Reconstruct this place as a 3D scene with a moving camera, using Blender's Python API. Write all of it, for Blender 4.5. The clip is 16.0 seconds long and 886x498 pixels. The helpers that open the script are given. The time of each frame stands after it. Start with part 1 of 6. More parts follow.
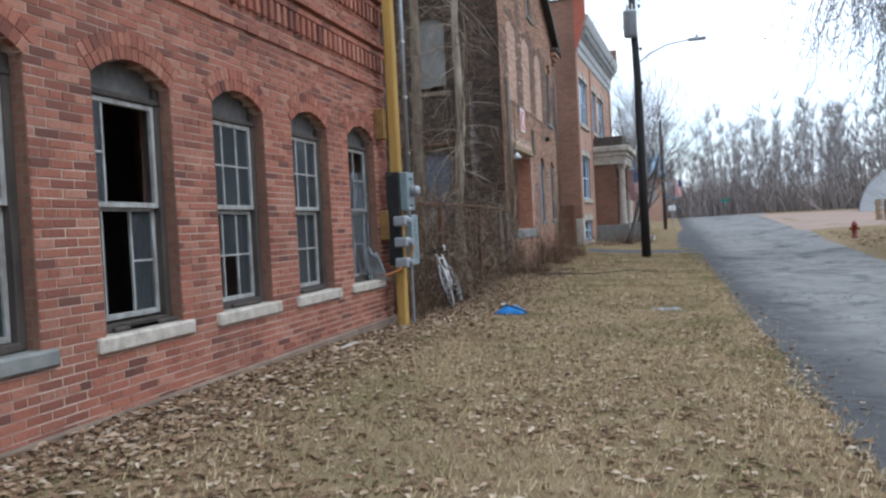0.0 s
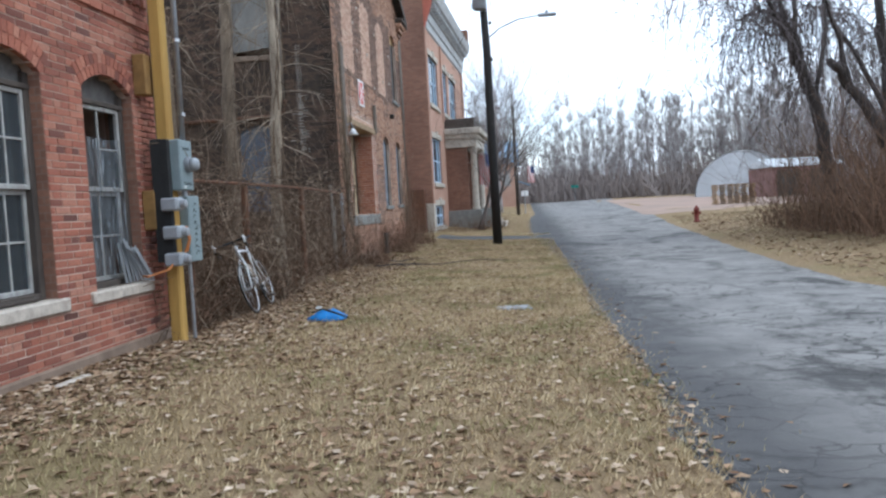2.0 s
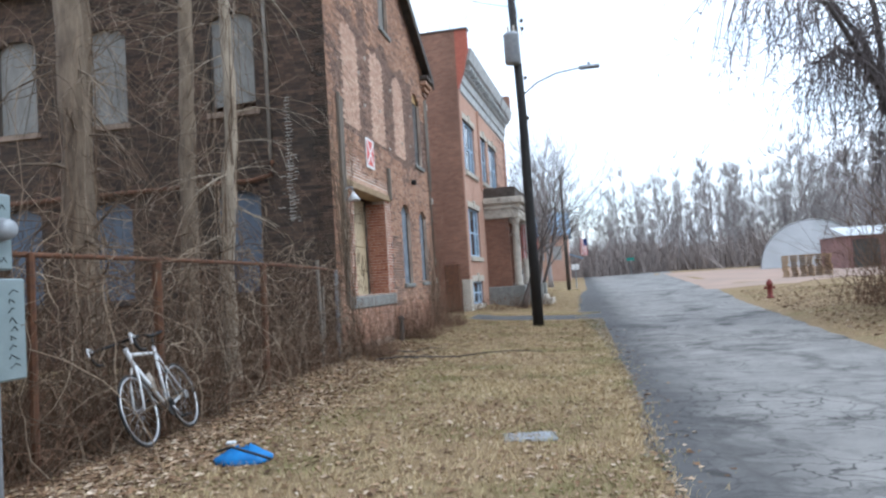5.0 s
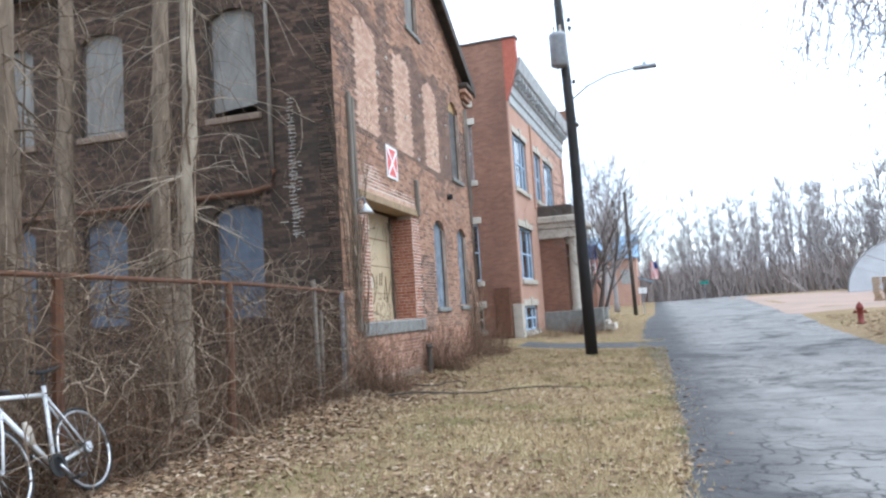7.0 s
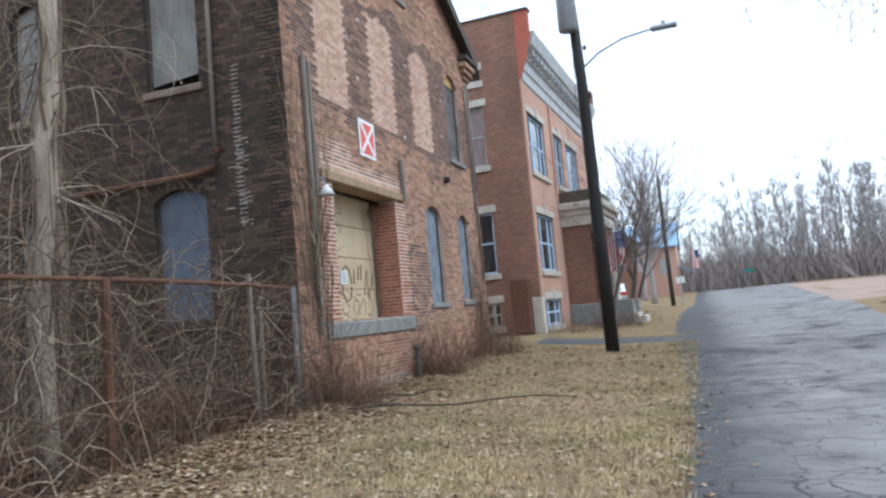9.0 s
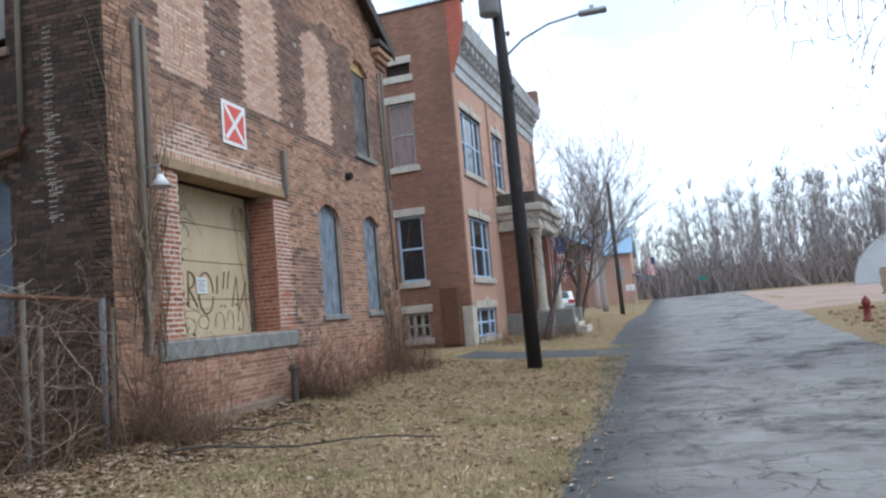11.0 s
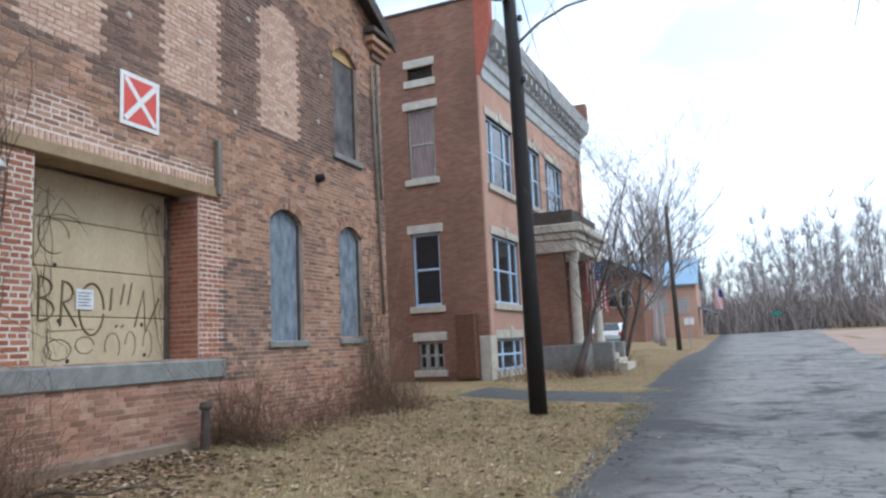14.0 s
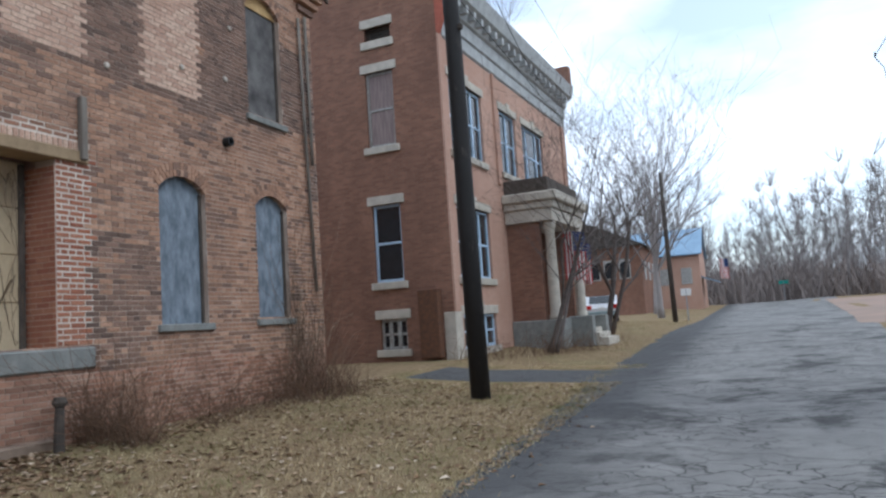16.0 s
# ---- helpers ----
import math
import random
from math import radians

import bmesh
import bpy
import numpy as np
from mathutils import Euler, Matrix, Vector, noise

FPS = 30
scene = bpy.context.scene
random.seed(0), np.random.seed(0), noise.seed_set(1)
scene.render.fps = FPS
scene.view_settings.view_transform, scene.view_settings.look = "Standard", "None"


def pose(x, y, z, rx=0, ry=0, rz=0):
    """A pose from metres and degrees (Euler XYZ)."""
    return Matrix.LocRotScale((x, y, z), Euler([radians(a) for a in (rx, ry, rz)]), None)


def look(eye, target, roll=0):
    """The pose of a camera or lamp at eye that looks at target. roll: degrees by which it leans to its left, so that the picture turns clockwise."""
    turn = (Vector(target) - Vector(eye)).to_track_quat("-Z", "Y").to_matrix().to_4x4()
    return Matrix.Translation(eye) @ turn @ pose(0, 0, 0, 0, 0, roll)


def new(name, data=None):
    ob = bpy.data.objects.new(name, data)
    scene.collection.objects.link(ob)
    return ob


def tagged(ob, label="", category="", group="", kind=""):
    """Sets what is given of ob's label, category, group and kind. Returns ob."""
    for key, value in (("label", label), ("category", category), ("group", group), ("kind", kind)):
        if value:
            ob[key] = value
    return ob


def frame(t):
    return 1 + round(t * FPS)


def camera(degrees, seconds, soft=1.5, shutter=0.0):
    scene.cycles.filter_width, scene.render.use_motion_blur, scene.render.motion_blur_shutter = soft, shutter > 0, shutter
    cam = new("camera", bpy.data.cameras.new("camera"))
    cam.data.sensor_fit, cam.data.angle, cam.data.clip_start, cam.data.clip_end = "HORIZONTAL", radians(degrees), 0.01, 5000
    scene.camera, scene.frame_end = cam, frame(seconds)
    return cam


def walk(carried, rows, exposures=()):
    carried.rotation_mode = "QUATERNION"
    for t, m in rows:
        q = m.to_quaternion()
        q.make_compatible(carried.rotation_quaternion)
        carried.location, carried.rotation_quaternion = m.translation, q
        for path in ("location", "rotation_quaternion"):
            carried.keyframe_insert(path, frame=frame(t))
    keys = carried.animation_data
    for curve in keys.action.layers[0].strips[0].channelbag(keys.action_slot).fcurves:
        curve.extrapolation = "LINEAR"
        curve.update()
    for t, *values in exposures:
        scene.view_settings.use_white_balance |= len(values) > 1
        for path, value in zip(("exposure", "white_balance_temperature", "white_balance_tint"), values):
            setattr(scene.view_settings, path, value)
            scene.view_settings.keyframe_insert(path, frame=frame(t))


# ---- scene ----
cam = camera(61.7, 16.0, soft=2.4)
PATH = [
    (0, (0.077, -0.511, 1.404), (-0.516, 1.398, 1.349), -2.9),
    (0.5, (0.091, 0.071, 1.397), (-0.372, 2.016, 1.345), -3.4),
    (1, (0.099, 0.639, 1.384), (-0.209, 2.615, 1.333), -3.3),
    (1.5, (0.162, 1.228, 1.363), (-0.064, 3.212, 1.248), -3.0),
    (2, (0.167, 1.792, 1.352), (-0.061, 3.776, 1.24), -3.1),
    (2.5, (0.183, 2.335, 1.358), (-0.067, 4.316, 1.254), -2.9),
    (3, (0.23, 2.847, 1.378), (-0.079, 4.821, 1.283), -2.8),
    (3.5, (0.277, 3.403, 1.376), (-0.056, 5.375, 1.368), -3.2),
    (4, (0.349, 3.98, 1.377), (0.008, 5.951, 1.412), -3.1),
    (4.5, (0.419, 4.515, 1.386), (0.069, 6.484, 1.448), -3.2),
    (4.7, (0.456, 4.73, 1.392), (0.103, 6.697, 1.468), -3.4),
    (6.8, (0.896, 6.901, 1.318), (0.392, 8.828, 1.496), -3.6),
    (7, (0.924, 7.107, 1.31), (0.385, 9.025, 1.487), -3.7),
    (7.5, (0.977, 7.663, 1.278), (0.303, 9.54, 1.427), -5.6),
    (8, (1.055, 8.215, 1.268), (0.347, 10.079, 1.428), -5.6),
    (8.5, (1.133, 8.746, 1.255), (0.438, 10.613, 1.424), -5.4),
    (9, (1.321, 9.277, 1.242), (0.678, 11.163, 1.417), -5.1),
    (9.5, (1.524, 9.815, 1.235), (0.978, 11.731, 1.409), -4.9),
    (11.8, (2.166, 12.248, 1.301), (1.607, 14.159, 1.493), -4.7),
    (12, (2.21, 12.455, 1.303), (1.648, 14.362, 1.516), -4.3),
    (12.5, (2.326, 12.95, 1.308), (1.731, 14.845, 1.537), -3.2),
    (13, (2.438, 13.408, 1.317), (1.798, 15.284, 1.581), -2.9),
    (13.5, (2.512, 13.845, 1.309), (1.83, 15.706, 1.574), -2.8),
    (14, (2.651, 14.307, 1.295), (1.934, 16.155, 1.555), -2.6),
    (14.5, (2.809, 14.771, 1.283), (2.067, 16.612, 1.524), -2.4),
    (15, (2.986, 15.224, 1.293), (2.238, 17.066, 1.508), -3.0),
    (15.5, (3.221, 15.659, 1.297), (2.47, 17.501, 1.5), -4.0),
    (16, (3.418, 16.107, 1.266), (2.667, 17.95, 1.464), -3.8),
]
walk(cam, [(t, look(eye, target, roll)) for t, eye, target, roll in PATH], exposures=[(t, e, 5620, 6) for t, e in ((0.0, 0.56), (2.5, 0.74), (3.5, 0.67), (4.0, 0.58), (4.5, 0.84), (4.7, 0.88), (6.8, 1.2), (7.5, 1.4), (8.0, 1.42), (8.5, 1.08), (9.0, 0.92), (12.0, 0.57), (12.5, 0.54), (13.0, 0.66), (13.5, 0.7), (15.0, 0.75), (16.0, 0.34))])

# ---- light ----
world = bpy.data.worlds.new("world")
scene.world = world
world.use_nodes = True
wt = world.node_tree
wt.nodes.clear()
w_out = wt.nodes.new("ShaderNodeOutputWorld")
w_bg = wt.nodes.new("ShaderNodeBackground")
w_sky = wt.nodes.new("ShaderNodeTexSky")
w_sky.sky_type, w_sky.sun_disc = "NISHITA", False
w_sky.sun_elevation, w_sky.sun_rotation = radians(38), radians(40)
w_gain = wt.nodes.new("ShaderNodeVectorMath")
w_gain.operation = "SCALE"
w_gain.inputs["Scale"].default_value = 0.11
w_mix = wt.nodes.new("ShaderNodeMix")
w_mix.data_type = "RGBA"
w_mix.inputs["B"].default_value = (1.12, 1.16, 1.24, 1)
w_co = wt.nodes.new("ShaderNodeTexCoord")
w_map = wt.nodes.new("ShaderNodeMapping")
w_map.inputs["Scale"].default_value = (1.6, 1.6, 4.5)
w_noise = wt.nodes.new("ShaderNodeTexNoise")
w_noise.inputs["Scale"].default_value = 1.7
w_noise.inputs["Detail"].default_value = 6
w_ramp = wt.nodes.new("ShaderNodeMapRange")
w_ramp.inputs["From Min"].default_value, w_ramp.inputs["From Max"].default_value = 0.36, 0.56
w_ramp.inputs["To Min"].default_value = 0.35
wt.links.new(w_co.outputs["Generated"], w_map.inputs["Vector"])
wt.links.new(w_map.outputs[0], w_noise.inputs["Vector"])
wt.links.new(w_noise.outputs["Fac"], w_ramp.inputs["Value"])
wt.links.new(w_ramp.outputs[0], w_mix.inputs["Factor"])
wt.links.new(w_sky.outputs[0], w_gain.inputs[0])
wt.links.new(w_gain.outputs[0], w_mix.inputs["A"])
wt.links.new(w_mix.outputs["Result"], w_bg.inputs["Color"])
wt.links.new(w_bg.outputs[0], w_out.inputs[0])
w_bg.inputs["Strength"].default_value = 1.0
sun = new("sun", bpy.data.lights.new("sun", "SUN"))
sun.data.energy, sun.data.angle, sun.data.color = 0.8, radians(25), (1.0, 0.96, 0.9)
sun.matrix_world = look((30, 10, 40), (0, 15, 0))


# ---- materials ----
class Mat:
    """A small builder of node materials."""

    def __init__(self, name, rough=0.85, metal=0.0, spec=0.3):
        self.m = bpy.data.materials.new(name)
        self.m.use_nodes = True
        self.t = self.m.node_tree
        self.b = self.t.nodes["Principled BSDF"]
        self.b.inputs["Roughness"].default_value = rough
        self.b.inputs["Metallic"].default_value = metal
        self.b.inputs["Specular IOR Level"].default_value = spec
        self.pos = self.node("ShaderNodeNewGeometry").outputs["Position"]

    def node(self, kind, **values):
        n = self.t.nodes.new(kind)
        for key, v in values.items():
            self.put(v, n.inputs[key.replace("_", " ")])
        return n

    def put(self, v, socket):
        if isinstance(v, bpy.types.NodeSocket):
            self.t.links.new(v, socket)
        else:
            socket.default_value = v

    def noise(self, scale, detail=4, vec=None, rough=0.6, warp=0.0):
        return self.node("ShaderNodeTexNoise", Vector=vec or self.pos, Scale=scale, Detail=detail, Roughness=rough, Distortion=warp).outputs["Fac"]

    def scaled(self, x, y, z):
        return self.node("ShaderNodeMapping", Vector=self.pos, Scale=(x, y, z)).outputs[0]

    def span(self, v, a, b, c=0.0, d=1.0):
        return self.node("ShaderNodeMapRange", Value=v, From_Min=a, From_Max=b, To_Min=c, To_Max=d).outputs[0]

    def math(self, op, a, b=0.0):
        n = self.t.nodes.new("ShaderNodeMath")
        n.operation = op
        self.put(a, n.inputs[0])
        self.put(b, n.inputs[1])
        return n.outputs[0]

    def mix(self, f, a, b, mode="MIX"):
        n = self.t.nodes.new("ShaderNodeMix")
        n.data_type, n.blend_type = "RGBA", mode
        for v, key in ((f, "Factor"), (a, "A"), (b, "B")):
            self.put((*v, 1) if isinstance(v, tuple) and len(v) == 3 else v, n.inputs[key])
        return n.outputs["Result"]

    def ramp(self, f, *stops):
        n = self.t.nodes.new("ShaderNodeValToRGB")
        while len(n.color_ramp.elements) < len(stops):
            n.color_ramp.elements.new(0.5)
        for e, (at, c) in zip(n.color_ramp.elements, stops):
            e.position, e.color = at, (*c, 1)
        self.put(f, n.inputs[0])
        return n.outputs[0]

    def random(self):
        isl = self.node("ShaderNodeNewGeometry").outputs["Random Per Island"]
        ob = self.node("ShaderNodeObjectInfo").outputs["Random"]
        return self.math("FRACT", self.math("ADD", isl, ob))

    def bump(self, h, strength=0.4, dist=0.01):
        self.put(self.node("ShaderNodeBump", Height=h, Strength=strength, Distance=dist).outputs[0], self.b.inputs["Normal"])

    def done(self, colour):
        self.put((*colour, 1) if isinstance(colour, tuple) and len(colour) == 3 else colour, self.b.inputs["Base Color"])
        return self.m


def plain(name, a, b, rough=0.8, metal=0.0, scale=8.0, grain=60.0, bump=0.25, stretch=(1, 1, 1), spec=0.3):
    """Two tones that wander, with fine grain and relief."""
    m = Mat(name, rough, metal, spec)
    v = m.scaled(*stretch)
    big, fine = m.noise(scale, 5, v), m.noise(grain, 3, v)
    c = m.mix(m.span(big, 0.35, 0.65), a, b)
    c = m.mix(m.span(fine, 0.3, 0.7, 0.0, 0.35), c, tuple(x * 0.55 for x in a))
    m.bump(m.math("ADD", fine, m.math("MULTIPLY", big, 2.0)) if bump > 0.5 else fine, bump, 0.03 if bump > 0.5 else 0.004)
    return m.done(c)


def brick_mat(name, tones, dark, dirt, dirt_amount):
    m = Mat(name, 0.92, 0, 0.15)
    c = m.ramp(m.random(), *tones)
    c = m.mix(m.span(m.noise(38, 4), 0.4, 0.7, 0, 0.5), c, dark)
    stain = m.span(m.noise(0.9, 6, m.scaled(1, 1, 0.55)), 0.42, 0.68, 0, dirt_amount)
    c = m.mix(stain, c, dirt)
    m.bump(m.noise(90, 4), 0.5, 0.006)
    return m.done(c)


def far_brick(name, a, b, mortar, dirt):
    """Brickwork that stays far off: courses of the true size."""
    m = Mat(name, 0.9, 0, 0.15)
    sep = m.node("ShaderNodeSeparateXYZ", Vector=m.pos)
    u = m.math("ADD", sep.outputs[0], sep.outputs[1])
    vec = m.node("ShaderNodeCombineXYZ", X=u, Y=sep.outputs[2]).outputs[0]
    br = m.node("ShaderNodeTexBrick", Vector=vec, Color1=(*a, 1), Color2=(*b, 1), Mortar=(*mortar, 1), Scale=1.0, Mortar_Size=0.006, Bias=-0.1, Brick_Width=0.213, Row_Height=0.0677)
    c = m.mix(m.span(m.noise(0.7, 6, m.scaled(1, 1, 0.5)), 0.4, 0.7, 0, 0.6), br.outputs[0], dirt)
    c = m.mix(m.span(m.noise(25, 3), 0.4, 0.7, 0, 0.35), c, dirt)
    m.bump(br.outputs["Fac"], -0.4, 0.006)
    return m.done(c)


RED = ((0.0, (0.12, 0.06, 0.05)), (0.12, (0.25, 0.095, 0.068)), (0.5, (0.37, 0.14, 0.092)), (0.8, (0.42, 0.175, 0.115)), (1.0, (0.47, 0.235, 0.165)))
BROWN = ((0.0, (0.2, 0.13, 0.1)), (0.3, (0.37, 0.215, 0.142)), (0.7, (0.48, 0.278, 0.18)), (1.0, (0.58, 0.365, 0.25)))
TAN = ((0.0, (0.5, 0.32, 0.235)), (0.5, (0.63, 0.43, 0.32)), (1.0, (0.7, 0.51, 0.39)))
ORANGE = ((0.0, (0.28, 0.10, 0.06)), (0.5, (0.38, 0.15, 0.085)), (1.0, (0.45, 0.21, 0.13)))
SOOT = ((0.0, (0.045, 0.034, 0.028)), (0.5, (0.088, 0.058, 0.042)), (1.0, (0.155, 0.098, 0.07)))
M_RED = brick_mat("red_brick", RED, (0.12, 0.05, 0.04), (0.15, 0.08, 0.06), 0.6)
M_BROWN = brick_mat("brown_brick", BROWN, (0.08, 0.05, 0.04), (0.15, 0.10, 0.08), 0.4)
M_TAN = brick_mat("infill_brick", TAN, (0.2, 0.12, 0.09), (0.25, 0.15, 0.11), 0.3)
M_ORANGE = brick_mat("pier_brick", ORANGE, (0.15, 0.07, 0.05), (0.2, 0.11, 0.08), 0.3)
M_BASE = brick_mat("base_brick", ((0.0, (0.22, 0.115, 0.075)), (0.5, (0.42, 0.215, 0.14)), (1.0, (0.57, 0.35, 0.25))), (0.14, 0.08, 0.06), (0.22, 0.14, 0.105), 0.45)
M_DUSK = brick_mat("dark_brown_brick", ((0.0, (0.13, 0.09, 0.072)), (0.5, (0.23, 0.145, 0.108)), (1.0, (0.34, 0.215, 0.16))), (0.08, 0.05, 0.04), (0.12, 0.085, 0.07), 0.5)
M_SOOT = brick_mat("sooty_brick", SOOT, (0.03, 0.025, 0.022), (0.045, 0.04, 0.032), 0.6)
M_MORTAR_A = plain("pink_mortar", (0.62, 0.47, 0.38), (0.46, 0.32, 0.25), 0.95, scale=2)
M_MORTAR_B = plain("grey_mortar", (0.58, 0.47, 0.385), (0.32, 0.235, 0.185), 0.95, scale=2)
M_MORTAR_W = plain("pale_mortar", (0.74, 0.66, 0.57), (0.58, 0.49, 0.41), 0.95, scale=3)
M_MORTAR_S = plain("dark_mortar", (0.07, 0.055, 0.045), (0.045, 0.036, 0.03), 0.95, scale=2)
M_SALT = plain("lime_bloom", (0.6, 0.58, 0.52), (0.4, 0.38, 0.33), 0.95, scale=5)
# school brick twice: shaded side tone, then lit front tone, both in the colour
M_B3 = far_brick("shade_toned_brick", (0.29, 0.15, 0.1), (0.19, 0.098, 0.068), (0.25, 0.17, 0.13), (0.12, 0.067, 0.05))
M_B3F = far_brick("lit_toned_brick", (0.5, 0.31, 0.23), (0.44, 0.265, 0.195), (0.48, 0.37, 0.3), (0.36, 0.21, 0.155))
M_RENDER = plain("flaked_render", (0.42, 0.13, 0.085), (0.33, 0.10, 0.07), 0.9)
M_STONE = plain("limestone", (0.56, 0.51, 0.43), (0.42, 0.38, 0.32), 0.85, scale=4)
M_SILL = plain("worn_stone_sill", (0.60, 0.54, 0.46), (0.36, 0.31, 0.26), 0.9, scale=9)
M_CONC = plain("grey_concrete", (0.27, 0.27, 0.25), (0.18, 0.185, 0.175), 0.9, scale=5)
M_FOOT = plain("footing_concrete", (0.27, 0.20, 0.15), (0.16, 0.115, 0.085), 0.95, scale=3)
M_SASH = plain("weathered_white_paint", (0.44, 0.44, 0.42), (0.24, 0.22, 0.2), 0.7, scale=14, stretch=(1, 1, 0.4))
M_FRAME = plain("bare_grey_wood", (0.095, 0.078, 0.065), (0.05, 0.041, 0.036), 0.85, scale=10, stretch=(1, 1, 0.25))
M_PANEL = plain("greyed_head_panel", (0.16, 0.15, 0.14), (0.09, 0.085, 0.08), 0.8, scale=12)
M_BLUEWOOD = plain("blue_white_paint", (0.5, 0.62, 0.75), (0.36, 0.5, 0.66), 0.6, scale=6)
M_BOARD = plain("grey_blue_board", (0.25, 0.29, 0.335), (0.105, 0.13, 0.16), 0.85, scale=7, grain=30, stretch=(1, 1, 0.5))
M_BOARD_N = plain("slate_board", (0.135, 0.16, 0.20), (0.095, 0.112, 0.14), 0.85, scale=3)
M_BOARD_G = plain("weathered_grey_board", (0.27, 0.26, 0.235), (0.17, 0.16, 0.145), 0.9, scale=5, stretch=(1, 1, 0.3))
M_DOOR = plain("cream_door_paint", (0.58, 0.475, 0.315), (0.47, 0.37, 0.235), 0.65, scale=1.6, grain=25, stretch=(1, 1, 0.6))
M_BEAM = plain("tan_beam_paint", (0.36, 0.26, 0.155), (0.24, 0.17, 0.10), 0.8, scale=5)
M_TIMBER = plain("treated_yellow_timber", (0.52, 0.33, 0.09), (0.37, 0.215, 0.06), 0.8, scale=5, stretch=(1, 1, 0.12))
M_GREYWOOD = plain("silvered_wood", (0.25, 0.22, 0.185), (0.14, 0.12, 0.10), 0.9, scale=8, stretch=(1, 1, 0.15))
M_PLY = plain("plywood_block", (0.30, 0.175, 0.06), (0.2, 0.115, 0.04), 0.85)
M_BOX = plain("grey_enamel_box", (0.27, 0.33, 0.34), (0.22, 0.275, 0.285), 0.45, 0.2, scale=4, grain=90, bump=0.05)
M_PIPE = plain("galvanised_pipe", (0.36, 0.38, 0.40), (0.27, 0.28, 0.3), 0.45, 0.6, scale=10)
M_STEEL = plain("bright_steel", (0.6, 0.6, 0.6), (0.5, 0.5, 0.5), 0.3, 0.9, bump=0.02)
M_BLACK = plain("black_rubber", (0.02, 0.02, 0.02), (0.03, 0.03, 0.03), 0.7, bump=0.05)
M_PEN = plain("marker_ink", (0.05, 0.06, 0.07), (0.04, 0.05, 0.05), 0.7, bump=0.0)
M_SPRAY = plain("brown_spray_paint", (0.13, 0.09, 0.055), (0.2, 0.15, 0.09), 0.7, bump=0.0)
M_PAPER = plain("white_paper", (0.7, 0.72, 0.72), (0.62, 0.64, 0.65), 0.8, bump=0.0)
M_WHITE = plain("white_enamel", (0.74, 0.75, 0.76), (0.66, 0.67, 0.68), 0.3, bump=0.02)
M_ORANGEWIRE = plain("orange_cable", (0.45, 0.17, 0.05), (0.4, 0.15, 0.05), 0.5, bump=0.0)
M_SIGNRED = plain("sign_red", (0.66, 0.085, 0.06), (0.58, 0.075, 0.055), 0.45, scale=6, bump=0.02)
M_SIGNWHITE = plain("sign_white", (0.78, 0.77, 0.75), (0.72, 0.7, 0.68), 0.45, bump=0.02)
M_BLUEBAG = plain("blue_nylon", (0.012, 0.19, 0.5), (0.01, 0.12, 0.36), 0.5, scale=12)
_t = Mat("tarred_pole", 0.7, 0, 0.3)
_tv = _t.scaled(1, 1, 0.22)
_tc = _t.mix(_t.noise(6, 5, _tv), (0.011, 0.01, 0.01), (0.026, 0.023, 0.021))
_tc = _t.mix(_t.span(_t.noise(9, 6, _tv, 0.75), 0.6, 0.68, 0, 0.4), _tc, (0.13, 0.105, 0.09))
_t.bump(_t.noise(40, 4, _tv), 0.5, 0.01)
M_TAR = _t.done(_tc)
M_GALV = plain("grey_transformer", (0.38, 0.40, 0.42), (0.30, 0.32, 0.34), 0.5, 0.3)
M_ROOF = plain("roof_shingle", (0.06, 0.055, 0.05), (0.1, 0.09, 0.08), 0.9, scale=4)
M_DARKWOOD = plain("rotted_eave_wood", (0.06, 0.05, 0.042), (0.11, 0.09, 0.075), 0.9, scale=8)
M_CORN = plain("grey_white_cornice", (0.47, 0.48, 0.47), (0.33, 0.335, 0.33), 0.7, scale=3)
# the gloom of indoor rooms is put into this dark base colour
M_INT = plain("unlit_interior", (0.10, 0.095, 0.085), (0.06, 0.055, 0.05), 0.95, scale=2)
M_RUST = plain("rusty_iron", (0.16, 0.075, 0.04), (0.09, 0.05, 0.035), 0.9, scale=10)
_k = Mat("torn_clear_plastic", 0.3, 0, 0.4)
_kn = _k.noise(9, 5, _k.scaled(1, 4, 0.35))
_k.put(_k.span(_kn, 0.42, 0.68, 0.08, 0.7), _k.b.inputs["Alpha"])
M_CURTAIN = _k.done(_k.mix(_kn, (0.12, 0.13, 0.14), (0.3, 0.32, 0.34)))
M_DRAPE = plain("faded_drape", (0.33, 0.26, 0.24), (0.2, 0.15, 0.145), 0.9, scale=6, stretch=(4, 1, 0.3))
M_BARK = plain("tree_bark", (0.27, 0.21, 0.15), (0.11, 0.083, 0.06), 0.95, scale=9, stretch=(1, 1, 0.2), bump=0.7)
M_PALEBARK = plain("pale_bark", (0.44, 0.37, 0.28), (0.2, 0.16, 0.12), 0.95, scale=9, stretch=(1, 1, 0.2), bump=0.7)
M_DARKBARK = plain("dark_bark", (0.085, 0.07, 0.06), (0.05, 0.042, 0.038), 0.95, scale=9, stretch=(1, 1, 0.25), bump=0.6)
M_FRUIT = plain("grey_fruit_bark", (0.15, 0.125, 0.112), (0.09, 0.075, 0.068), 0.95, scale=6)
M_WEEP = plain("grey_violet_twigs", (0.16, 0.135, 0.13), (0.09, 0.074, 0.072), 0.95, scale=5)
# distant bark and scrub: air haze is mixed into these paler, greyer colours
M_WOODS = plain("haze_paled_bark", (0.34, 0.305, 0.292), (0.24, 0.215, 0.205), 0.95, scale=0.4)
